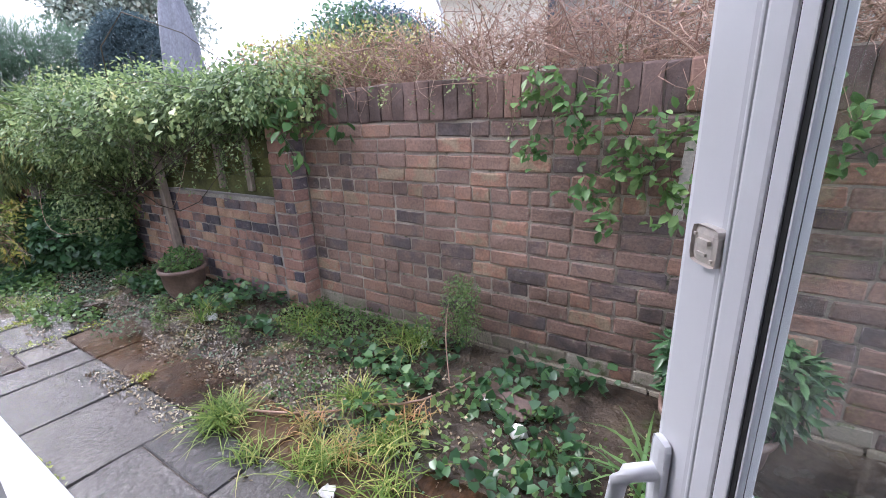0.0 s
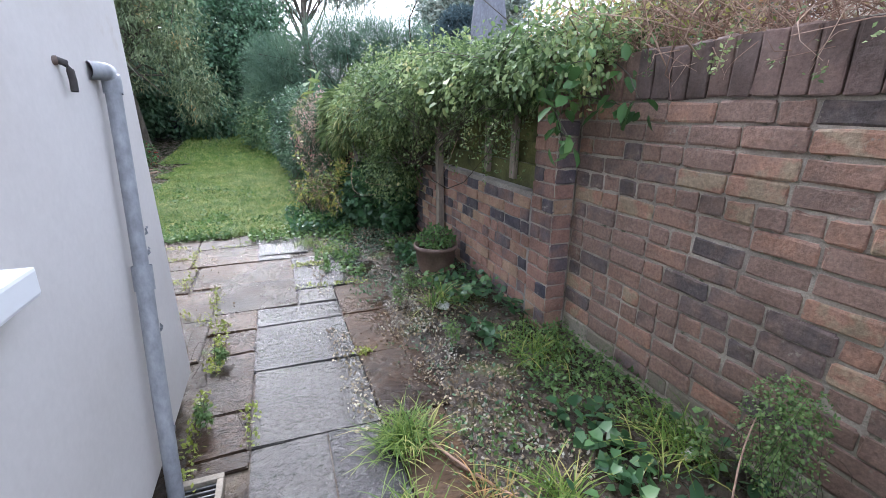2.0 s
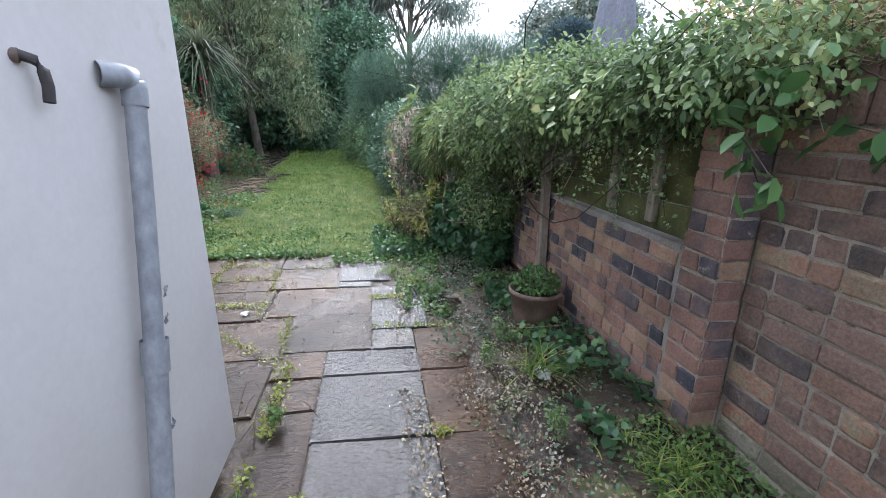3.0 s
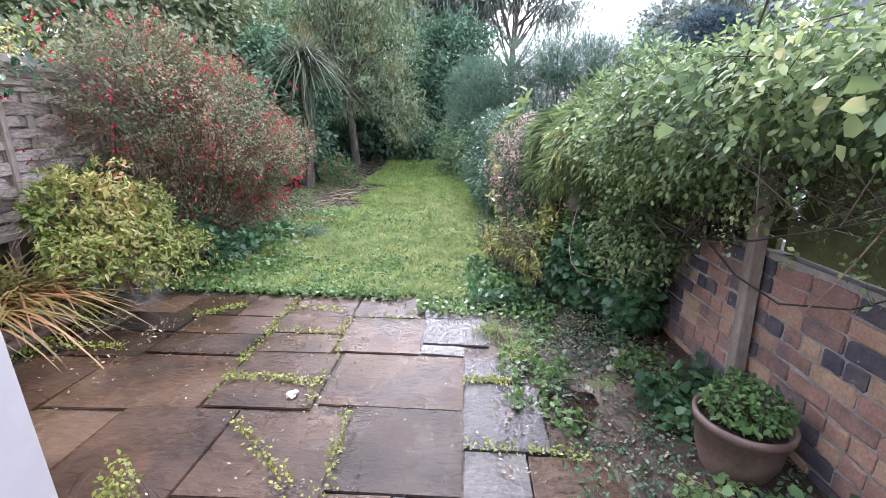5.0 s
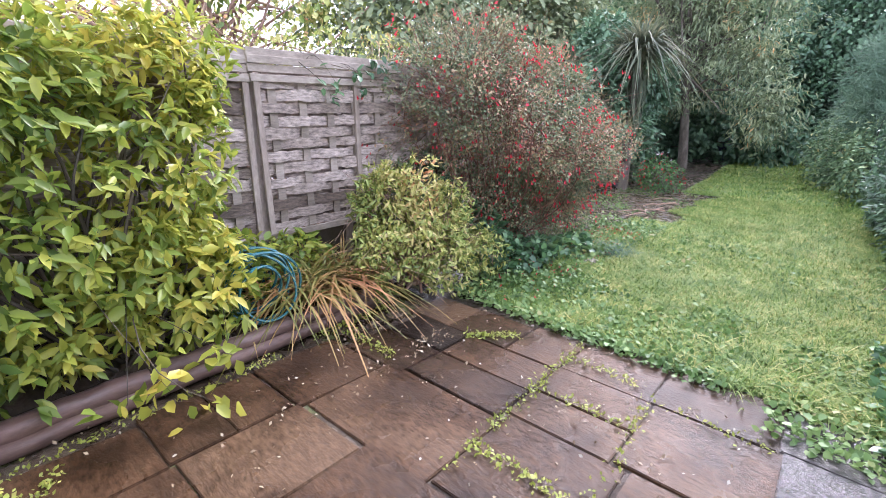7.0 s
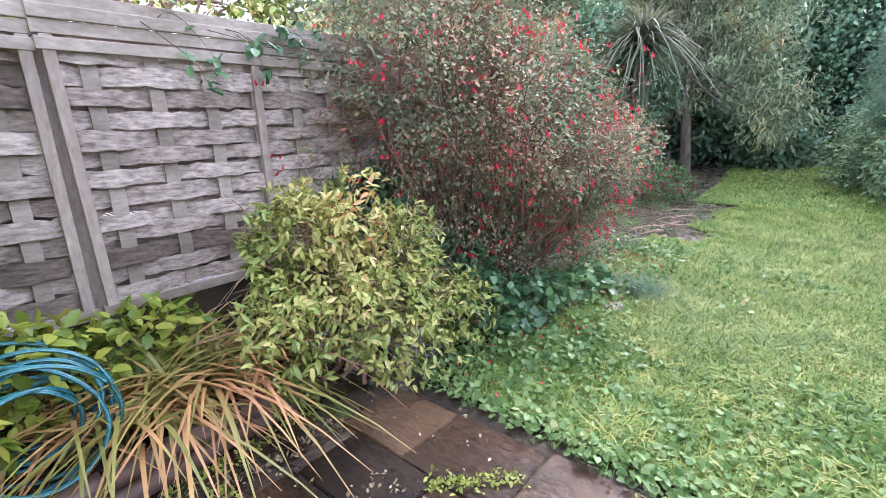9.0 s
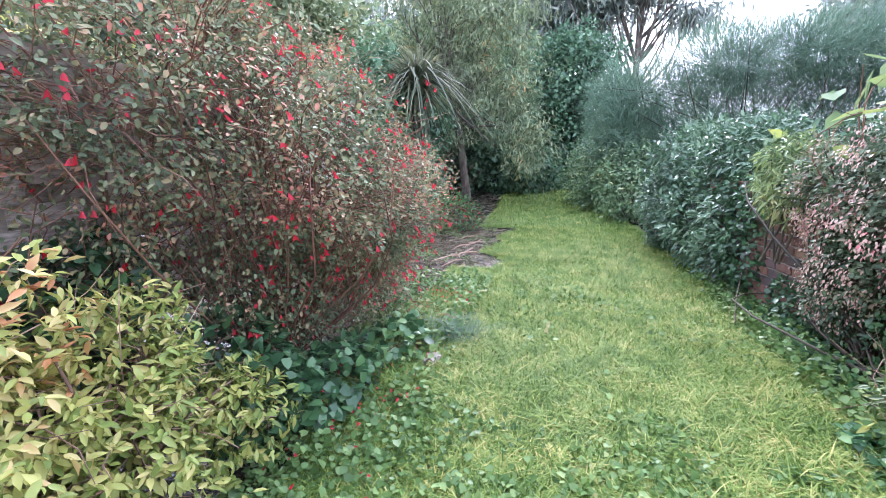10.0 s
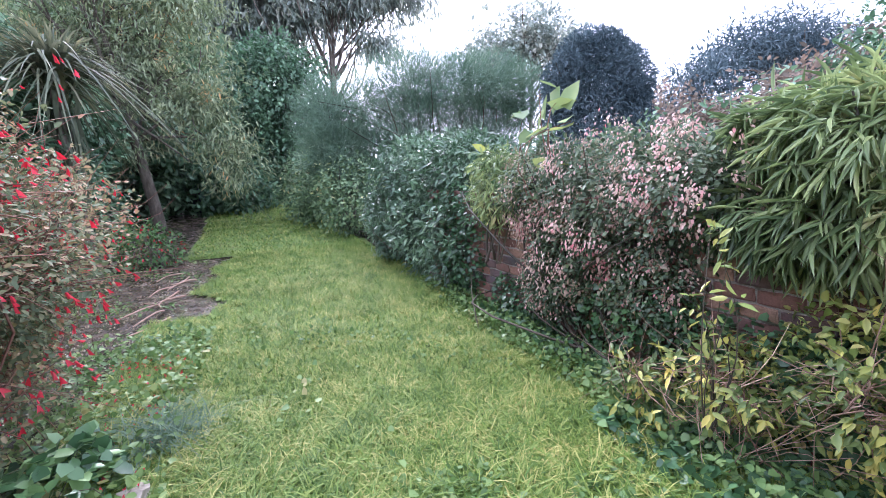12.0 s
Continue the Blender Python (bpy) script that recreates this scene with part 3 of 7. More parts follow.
def stems_between(a, b, seed, k=4, bend=0.15):
    r = np.random.default_rng(seed)
    t = np.linspace(0, 1, k)[None, :, None]
    off = r.normal(0, bend, (len(a), 1, 3)) * np.linalg.norm(b - a, axis=1)[:, None, None]
    return a[:, None] * (1 - t) + b[:, None] * t + off * np.sin(np.pi * t)


def blades(name, P, length, mat, width=0.012, arch=0.5, seg=5, lean=0.35, seed=3):
    """Arching strap leaves or grass from the places P."""
    r = np.random.default_rng(seed)
    n = len(P)
    az = r.uniform(0, 2 * np.pi, n)
    out = np.stack([np.cos(az), np.sin(az), np.zeros(n)], 1)
    side = np.stack([-np.sin(az), np.cos(az), np.zeros(n)], 1)
    L = np.asarray(length) * r.uniform(0.55, 1.15, n)
    le, ar = lean * r.uniform(0.3, 1.6, n), arch * r.uniform(0.4, 1.5, n)
    t = np.linspace(0, 1, seg)
    horiz = L[:, None] * (le[:, None] * t + ar[:, None] * 0.6 * t ** 2)
    vert = L[:, None] * (t * (1 - 0.25 * le[:, None]) - 0.75 * ar[:, None] * t ** 2.4)
    mid = P[:, None] + horiz[..., None] * out[:, None] + vert[..., None] * np.array([0, 0, 1.0])
    w = width * (1 - t ** 2.2 * 0.93)
    v = np.stack([mid + side[:, None] * w[None, :, None], mid - side[:, None] * w[None, :, None]], 2).reshape(-1, 3)
    i, j = np.meshgrid(np.arange(n), np.arange(seg - 1), indexing="ij")
    b = (i * seg + j) * 2
    f = np.stack([b, b + 1, b + 3, b + 2], -1).reshape(-1, 4)
    return fast_mesh(name, v, f, mat)


# ---- ground and lawn ----
def height(x, y):
    """The lie of the land: flat patio, soil heaped a little along the brick wall, lawn rising gently far off."""
    x, y = np.asarray(x, float), np.asarray(y, float)
    z = np.full(np.broadcast(x, y).shape, -0.025)
    z = z + 0.07 * np.clip((y - 1.75) / 0.6, 0, 1) * np.clip((x + 6.3) / 0.6, 0, 1)
    z = z + 0.06 * np.clip((y - 2.45) / 0.4, 0, 1) * np.clip((x + 6.3) / 0.6, 0, 1)
    z = z + 0.14 * np.clip((-1.7 - y) / 0.15, 0, 1) * np.clip((x + 5.5) / 0.4, 0, 1)
    z = z + 0.35 * np.clip((-13 - x) / 9, 0, 1)
    return z


def sheet(x0, x1, y0, y1, step, rough, seed):
    xs, ys = np.arange(x0, x1 + step / 2, step), np.arange(y0, y1 + step / 2, step)
    X, Y = np.meshgrid(xs, ys, indexing="ij")
    P = np.stack([X.ravel(), Y.ravel(), np.zeros(X.size)], 1)
    P[:, 2] = height(P[:, 0], P[:, 1]) + rough * lumps(P, 5.0, seed) + rough * 0.6 * lumps(P, 17.0, seed + 1)
    nx, ny = X.shape
    i, j = np.meshgrid(np.arange(nx - 1), np.arange(ny - 1), indexing="ij")
    a = i * ny + j
    return P, np.stack([a, a + ny, a + ny + 1, a + 1], -1).reshape(-1, 4)


gx = np.concatenate([np.linspace(-400, -40, 10), np.linspace(-30, -6.4, 48), np.linspace(-6.2, 1.8, 110), np.linspace(3, 30, 10), np.linspace(60, 400, 6)])
gy = np.concatenate([np.linspace(-400, -40, 8), np.linspace(-30, -3, 28), np.linspace(-2.7, 3.2, 84), np.linspace(4, 30, 20), np.linspace(60, 400, 6)])
GX, GY = np.meshgrid(gx, gy, indexing="ij")
gp = np.stack([GX.ravel(), GY.ravel(), np.zeros(GX.size)], 1)
near = (np.abs(gp[:, 0] + 2.2) < 4.2) & (np.abs(gp[:, 1] - 0.3) < 3)
gp[:, 2] = height(gp[:, 0], gp[:, 1]) - 0.012 + np.where(near, 0.012 * lumps(gp, 6.0, 4) + 0.008 * lumps(gp, 21.0, 5), 0)
on_patio = (gp[:, 0] > -5.75) & (gp[:, 0] < 2.2) & (gp[:, 1] > -1.6) & (gp[:, 1] < 1.7)
gp[on_patio, 2] = np.minimum(gp[on_patio, 2], -0.03)
gi, gj = np.meshgrid(np.arange(len(gx) - 1), np.arange(len(gy) - 1), indexing="ij")
ga = gi * len(gy) + gj
ground = new("ground", fast_mesh("ground", gp, np.stack([ga, ga + len(gy), ga + len(gy) + 1, ga + 1], -1).reshape(-1, 4), M_SOIL, smooth=True))
tagged(ground, "damp dark brown garden soil with leaf litter", "ground", kind="structure")

lp, lf = sheet(-24, -5.72, -3.4, 2.6, 0.12, 0.012, 11)
lp[:, 2] += 0.004
fc = lp[lf].mean(1)
llo = np.interp(fc[:, 0], [-22, -16, -12, -8.5, -6.5, -5.6], [-2.0, -1.7, -1.5, -1.35, -1.3, -1.0]) + 0.15 * lumps(fc, 4, 6)
lhi = np.interp(fc[:, 0], [-22, -13, -9.5, -7, -5.6], [0.9, 1.6, 1.95, 2.0, 1.9])
lbald = (fc[:, 0] > -13.8) & (fc[:, 0] < -10.2) & (fc[:, 1] < -1.0 + 0.25 * lumps(fc * np.array([1, 1, 0]), 3, 5))
lf = lf[(fc[:, 1] > llo) & (fc[:, 1] < lhi + 0.1) & ~lbald]
lawn = new("lawn", fast_mesh("lawn", lp, lf, M_LAWN, smooth=True))
tagged(lawn, "uneven mossy green lawn between planted borders", "lawn", kind="structure")


def lawn_places(n, x0, x1, seed):
    r = np.random.default_rng(seed)
    x = r.uniform(x0, x1, n)
    lo = np.interp(x, [-22, -16, -12, -8.5, -6.5, -5.6], [-2.0, -1.7, -1.5, -1.35, -1.3, -1.0])
    hi = np.interp(x, [-22, -13, -9.5, -7, -5.6], [0.9, 1.6, 1.95, 2.0, 1.9])
    y = lo + (hi - lo) * r.random(n)
    P = np.stack([x, y, np.zeros(n)], 1)
    bald = (P[:, 0] > -13.8) & (P[:, 0] < -10.2) & (P[:, 1] < -1.0 + 0.25 * lumps(P, 3, 5))
    P = P[~bald]
    P[:, 2] = height(P[:, 0], P[:, 1]) + 0.004
    return P


grass = new("grass", blades("grass", np.concatenate([lawn_places(95000, -9.0, -5.72, 21), lawn_places(50000, -14.0, -9.0, 22)]), 0.1, L_GRASS, width=0.0034, seg=3, arch=0.6, lean=0.6, seed=5))
tagged(grass, "short soft green lawn grass with yellowed patches", "grass", kind="stuff")
tp = lawn_places(60000, -12.0, -5.72, 24)
tp = tp[lumps(tp, 3.2, 31) + 0.5 * lumps(tp, 9.0, 32) > 0.25]
grass_long = new("long_grass", blades("long_grass", tp[:17000], 0.17, L_GRASS, width=0.0034, seg=4, arch=0.8, lean=0.7, seed=7))
tagged(grass_long, "longer tufts of soft grass in the lawn", "grass", kind="stuff")
grass_far = new("grass_beyond", blades("grass_beyond", lawn_places(16000, -23, -14.0, 23), 0.1, L_GRASS, width=0.007, seg=3, arch=0.6, lean=0.6, seed=6))
tagged(grass_far, "short green lawn grass by the trees", "grass", kind="stuff")

# ---- house: rendered wall with a window and a doorway ----
WALL_Y, CORNER = 0.77, -2.53
house = new("wall_house", None)
tagged(house, "white painted rendered house wall with a rounded corner", "wall", kind="structure")


def house_wall():
    """Front leaf with its openings, the side leaf round the corner, and the flared foot."""
    bm = bmesh.new()
    y0, y1 = 0.47, WALL_Y
    cells = [(CORNER + 0.02, -1.22, 0.12, 3.2), (-1.22, -0.36, 0.12, 1.055), (-1.22, -0.36, 2.1, 3.2), (-0.36, -0.16, 0.12, 3.2), (-0.16, 0.7, 2.12, 3.2), (0.7, 2.6, 0.0, 3.2)]
    for x0, x1, z0, z1 in cells:
        box(bm, (x0, y0, z0), (x1, y1, z1))
    box(bm, (CORNER, -6, 0.12), (CORNER + 0.3, WALL_Y - 0.02, 3.2))
    for v in bm.verts:
        if v.co.x < -2.4:
            v.co.x += 0.07 * (v.co.z - 0.12) - 0.02
    return bm


part("render", house_wall(), M_RENDER, house)
bm = bmesh.new()
prof = [(0.5, 0.0), (WALL_Y - 0.075, 0.0), (WALL_Y - 0.06, 0.03), (WALL_Y - 0.003, 0.119), (0.5, 0.119)]
for seg0, seg1 in ((CORNER + 0.03, -0.16),):
    a = [bm.verts.new((seg0, y, z)) for y, z in prof]
    b = [bm.verts.new((seg1, y, z)) for y, z in prof]
    for i in range(5):
        bm.faces.new((a[i], a[(i + 1) % 5], b[(i + 1) % 5], b[i]))
    bm.faces.new(a[::-1])
    bm.faces.new(b)
box(bm, (CORNER + 0.06, -6, 0.0), (CORNER + 0.28, WALL_Y - 0.08, 0.119))
part("foot", bm, M_PLINTH, house, "mossy stained foot of the rendered wall")
roof = new("house_roof", None)
tagged(roof, "dark tiled roof over the rendered house", "roof", kind="structure")
part("slope", boxes(((-2.9, -6.2, 3.2), (2.9, 1.05, 3.35)), bevel=0.02), M_ROOF, roof)

# interior shell behind the doorway, so that the place is closed
room = new("room_walls", None)
tagged(room, "plain white interior walls behind the doorway", "wall", kind="structure")
part("wall_back", boxes(((-2.2, -3.1, 0.0), (2.6, -3.0, 2.5))), M_RENDER, room)
part("wall_side", boxes(((2.6, -3.0, 0.0), (2.7, 0.77, 3.2))), M_RENDER, room)
floor = part("floor", boxes(((-2.2, -3.0, -0.02), (2.6, 0.5, 0.1))), M_FLOORING, None)
tagged(floor, "grey floor inside the doorway", "floor", kind="structure")
ceiling = part("ceiling", boxes(((-2.2, -3.0, 2.5), (2.6, 0.47, 2.6))), M_RENDER, None)
tagged(ceiling, "plain white ceiling inside the doorway", "ceiling", kind="structure")

# window with its sill, beside the door
window = new("window_1", None)
tagged(window, "white plastic framed window with a painted sill", "window", kind="structure")
bm = boxes(((-1.22, 0.56, 1.06), (-1.15, 0.63, 2.1)), ((-0.43, 0.56, 1.06), (-0.36, 0.63, 2.1)), ((-1.15, 0.56, 1.06), (-0.43, 0.63, 1.13)), ((-1.15, 0.56, 2.03), (-0.43, 0.63, 2.1)), bevel=0.008)
part("window_frame", bm, M_UPVC, window)
bm = boxes(((-1.15, 0.59, 1.13), (-0.43, 0.6, 2.03)))
part("pane", bm, M_GLASS, window)
bm = bmesh.new()
box(bm, (-1.28, 0.47, 1.05), (-0.25, 0.826, 1.11), 0.008)
part("window_sill", bm, M_UPVC, window, "white painted window sill with chipped edges")

# doorway frame and threshold
frame_1 = new("door_frame_1", None)
tagged(frame_1, "white plastic door frame in the house wall", "door frame", kind="structure")
part("jamb", boxes(((-0.16, 0.5, 0.1), (-0.1, 0.6, 2.12)), bevel=0.006), M_UPVC, frame_1)
part("jamb", boxes(((0.64, 0.5, 0.1), (0.7, 0.6, 2.12)), bevel=0.006), M_UPVC, frame_1)
part("head", boxes(((-0.1, 0.5, 2.06), (0.64, 0.6, 2.12)), bevel=0.006), M_UPVC, frame_1)
part("threshold", boxes(((-0.1, 0.47, 0.02), (0.64, 0.66, 0.12)), bevel=0.01), M_UPVC, frame_1)

# door leaf, standing open against the outside
door = new("door_1", None)
tagged(door, "white plastic half-glazed door standing open", "door", kind="structure")
DOOR = Matrix.Translation((0.64, 0.5, 0.13)) @ Matrix.Rotation(radians(126.1), 4, "Z")
# the leaf runs along +x from its hinge, 0.05 thick


def door_part(name, items, mat, bevel=0.006, parent=None, label=""):
    bm = boxes(*items, bevel=bevel)
    bm.transform(DOOR)
    return part(name, bm, mat, parent or door, label)


leaf_w = 0.642
door_part("stile", [((0.0, -0.03, 0.0), (0.105, 0.03, 1.98))], M_UPVC, 0.01)
door_part("stile", [((leaf_w - 0.0375, 0.008, 0.0), (leaf_w, 0.027, 1.98))], M_UPVC, 0.006)
door_part("rail", [((0.105, -0.03, 0.0), (leaf_w - 0.04, 0.03, 0.14))], M_UPVC, 0.01)
door_part("rail", [((0.105, -0.03, 1.85), (leaf_w - 0.04, 0.03, 1.98))], M_UPVC, 0.01)
door_part("frame_lip", [((leaf_w - 0.0395, 0.008, 0.1), (leaf_w - 0.037, 0.0292, 1.9))], M_UPVC, 0.001)
door_part("glazing_bead", [((leaf_w - 0.0555, 0.008, 0.14), (leaf_w - 0.0396, 0.029, 1.85)), ((0.105, 0.012, 0.14), (0.125, 0.03, 1.85)), ((0.125, 0.012, 0.14), (leaf_w - 0.058, 0.03, 0.16)),
                           ((0.125, 0.012, 1.83), (leaf_w - 0.058, 0.03, 1.85))], M_UPVC, 0.0025)
door_part("gasket", [((leaf_w - 0.0566, 0.01, 0.15), (leaf_w - 0.0553, 0.0275, 1.84)), ((leaf_w - 0.0685, 0.0195, 0.15), (leaf_w - 0.0655, 0.0275, 1.84)), ((0.108, -0.022, 0.15), (0.132, 0.022, 1.84))], M_BLACK, 0.0, label="black rubber glazing seal")
door_part("spacer_bar", [((leaf_w - 0.0655, 0.012, 0.15), (leaf_w - 0.0566, 0.0286, 1.84))], M_UPVC, 0.001)
door_part("seal_lip", [((leaf_w - 0.0697, 0.0215, 0.15), (leaf_w - 0.0686, 0.0272, 1.84))], M_UPVC, 0.0)
pane = door_part("pane", [((0.12, 0.021, 0.14), (leaf_w - 0.066, 0.026, 1.85))], M_GLASS, 0.0)
pane.visible_shadow = False
for sy in (1, -1):
    b0 = 0.027 if sy > 0 else 0.008
    plate = door_part("handle_plate", [((leaf_w - 0.02, min(b0, b0 + sy * 0.006), 1.0), (leaf_w - 0.005, max(b0, b0 + sy * 0.006), 1.165))], M_UPVC, 0.005)
    t = np.linspace(0, 1, 9)
    hx = leaf_w - 0.012 - (-0.012 if sy > 0 else 0.11) * np.clip((t - 0.3) / 0.7, 0, 1)
    hy = b0 + sy * (0.004 + 0.024 * np.sin(np.clip(t / 0.45, 0, 1) * np.pi / 2))
    hz = 1.14 - 0.13 * np.clip((t - 0.3) / 0.7, 0, 1) ** 1.3
    lever = tubes("lever", [np.stack([hx, hy, hz], 1)], [0.006], M_UPVC, sides=10, taper=0.8)
    lever.transform(DOOR)
    part("lever", lever, M_UPVC, plate)
keeper = door_part("cover_plate", [((leaf_w - 0.0365, 0.027, 1.282), (leaf_w - 0.016, 0.031, 1.302))], M_CREAM, 0.0045, label="cream plastic cover plate with screw slots")
door_part("screw_slot", [((leaf_w - 0.031, 0.031, 1.293), (leaf_w - 0.022, 0.033, 1.2955)), ((leaf_w - 0.029, 0.031, 1.287), (leaf_w - 0.022, 0.0322, 1.2885)), ((leaf_w - 0.034, 0.031, 1.285), (leaf_w - 0.0325, 0.0322, 1.2865)), ((leaf_w - 0.02, 0.031, 1.296), (leaf_w - 0.0185, 0.0322, 1.2975))], M_CREAM, 0.0, keeper)


# ---- waste pipe, overflow elbow and gully on the house wall ----
pipe = thing("waste_pipe", (-1.76, 0.82, 0.0), "grey painted plastic waste pipe fixed down the house wall", "pipe")
part("lower_pipe", tubes("lower_pipe", [[(-1.76, 0.822, 0.0), (-1.845, 0.816, 0.4), (-1.943, 0.812, 0.84)]], [0.027], M_PIPE, sides=16, taper=1), M_PIPE, pipe)
part("upper_pipe", tubes("upper_pipe", [[(-1.94, 0.812, 0.82), (-2.01, 0.809, 1.2), (-2.056, 0.806, 1.48)]], [0.0235], M_PIPE, sides=16, taper=1), M_PIPE, pipe)
part("coupling", tubes("coupling", [[(-1.936, 0.812, 0.80), (-1.943, 0.812, 0.84), (-1.952, 0.812, 0.885)]], [0.032], M_PIPE, sides=16, taper=1), M_PIPE, pipe)
elbow = [(-2.052, 0.806, 1.45), (-2.058, 0.806, 1.49), (-2.056, 0.805, 1.505), (-2.05, 0.803, 1.513), (-2.03, 0.797, 1.516), (-1.985, 0.765, 1.516)]
part("elbow", tubes("elbow", [elbow], [0.028], M_PIPE, sides=16, taper=1), M_PIPE, pipe)
for i, (x, y, z) in enumerate(((-1.995, 0.836, 1.0), (-1.985, 0.834, 0.93), (-1.915, 0.842, 0.66), (-1.82, 0.842, 0.3))):
    bm = bmesh.new()
    bmesh.ops.create_grid(bm, x_segments=3, y_segments=3, size=0.011, matrix=pose(x, y, z, 70, 15 * i, 20))
    for k, v in enumerate(bm.verts):
        v.co += Vector((0.004 * math.sin(3 * k + i), 0.005 * math.sin(2 * k), 0.006 * math.cos(5 * k + i)))
    part("paint_flake", bm, M_PIPE, pipe, "curling flake of grey paint")
over = thing("overflow_pipe", (-1.75, 0.77, 1.52), "short black overflow elbow sticking out of the wall", "pipe")
part("elbow", tubes("elbow", [[(-1.748, 0.755, 1.518), (-1.758, 0.776, 1.522), (-1.772, 0.786, 1.517), (-1.784, 0.79, 1.5), (-1.789, 0.79, 1.474), (-1.784, 0.79, 1.446)]], [0.0095], M_BLACKPIPE, sides=10, taper=1), M_BLACKPIPE, over)
part("collar", tubes("collar", [[(-1.75, 0.765, 1.52), (-1.753, 0.772, 1.521), (-1.755, 0.776, 1.521)]], [0.0125], M_TERRA, sides=10, taper=1), M_TERRA, over)

gully = thing("drain_gully", (-1.72, 0.9, 0.0), "small grated drain gully under the waste pipe", "drain")
part("surround", boxes(((-1.87, 0.78, -0.03), (-1.84, 0.97, 0.018)), ((-1.61, 0.78, -0.03), (-1.58, 0.97, 0.018)), ((-1.84, 0.945, -0.03), (-1.61, 0.97, 0.018)), bevel=0.004), M_STONE, gully)
part("well", boxes(((-1.84, 0.78, -0.05), (-1.61, 0.945, -0.035))), M_BLACK, gully)
for i in range(9):
    x = -1.832 + i * 0.0245
    part("bar", boxes(((x, 0.79, -0.006), (x + 0.009, 0.944, 0.004)), bevel=0.002), M_STEEL, gully)


# ---- litter on the ground ----
def crumple(name, at, size, mat, label, category, seed):
    r = np.random.default_rng(seed)
    bm = bmesh.new()
    bmesh.ops.create_icosphere(bm, subdivisions=2, radius=1)
    for v in bm.verts:
        k = 1 + 0.35 * r.uniform(-1, 1)
        v.co = Vector((v.co.x * size[0] * k, v.co.y * size[1] * k, max(v.co.z, -0.4) * size[2] * k))
    low = min(v.co.z for v in bm.verts)
    for v in bm.verts:
        v.co.z -= low
    bm.transform(Matrix.Translation(at))
    me = bpy.data.meshes.new(name)
    bm.to_mesh(me)
    bm.free()
    me.materials.append(mat)
    return tagged(new(name, me), label, category)


crumple("paper_scrap", (-4.11, 0.38, 0.0), (0.035, 0.03, 0.014), M_PAPER, "crumpled white plastic scrap lying on the patio", "litter", 1)
crumple("plastic_bag", (-3.0, 2.33, 0.03), (0.06, 0.05, 0.03), M_PAPER, "torn white plastic bag among the ivy", "litter", 2)
crumple("plastic_scrap", (-0.41, 2.33, 0.045), (0.045, 0.04, 0.03), M_PAPER, "crumpled white wrapper on the bare soil", "litter", 3)
crumple("plastic_scrap", (-1.23, 2.72, 0.09), (0.025, 0.025, 0.03), M_PAPER, "small white wrapper by the brick wall", "litter", 4)
crumple("plastic_scrap", (-0.98, 1.66, 0.0), (0.04, 0.03, 0.015), M_PAPER, "flattened white wrapper at the grass edge", "litter", 5)
crumple("flat_stone", (-7.3, -0.86, -0.02), (0.11, 0.07, 0.05), M_STONE, "flat pale stone at the edge of the lawn", "stone", 6)
crumple("flat_stone", (-8.43, 1.74, -0.02), (0.12, 0.07, 0.05), M_STONE, "flat pale stone under the wall shrubs", "stone", 7)
for i, (x, y, s) in enumerate(((-4.75, 2.35, 0.06), (-4.55, 2.25, 0.035), (-4.9, 2.5, 0.04), (-4.3, 2.05, 0.03), (-0.6, 2.5, 0.05))):
    crumple("brick_rubble", (x, y, 0.02), (s, s * 0.7, s * 0.4), M_BRICK_PALE, "broken pale brick half buried in soil", "rubble", 20 + i)
bottle = thing("plastic_tube", (-0.6, 2.45, 0.05), "small clear plastic tube lying on soil", "litter")
part("tube", tubes("tube", [[(-0.66, 2.47, 0.06), (-0.62, 2.455, 0.062), (-0.55, 2.43, 0.06)]], [0.016], M_PAPER, sides=10, taper=0.8), M_PAPER, bottle)
part("cap", tubes("cap", [[(-0.54, 2.427, 0.06), (-0.525, 2.42, 0.06), (-0.515, 2.417, 0.06)]], [0.011], M_CREAM, sides=8, taper=1), M_CREAM, bottle)
pen = new("plastic_stake", tubes("plastic_stake", [[(-4.42, 2.36, 0.03), (-4.38, 2.37, 0.032), (-4.34, 2.38, 0.03)]], [0.006], M_GREENPEN, sides=6, taper=0.8))
tagged(pen, "small bright green plastic stake on bare soil", "litter")


def stick(at, to, r, label, mat=None, seed=1):
    a, b = np.array([at], float), np.array([to], float)
    ob = new("stick", tubes("stick", stems_between(a, b, seed, k=7, bend=0.06), [r], mat or M_TWIG, sides=6, taper=0.5))
    return tagged(ob, label, "stick")


stick((-1.75, 1.8, 0.02), (-1.15, 2.15, 0.05), 0.008, "bare brown stick lying among weeds", seed=2)
stick((-1.2, 2.12, 0.06), (-0.82, 2.62, 0.07), 0.007, "bare brown stick lying among weeds", seed=3)
stick((-0.9, 2.5, 0.06), (-1.05, 2.75, 0.42), 0.004, "thin pale stem leaning on the wall", seed=4)
for i in range(9):
    x, y = -10.3 - 0.3 * i, -1.25 - 0.12 * (i % 3)
    stick((x, y, 0.0), (x + 0.55, y - 0.25 + 0.1 * (i % 2), 0.02), 0.012, "dry cut branch lying on leaf litter", seed=10 + i)

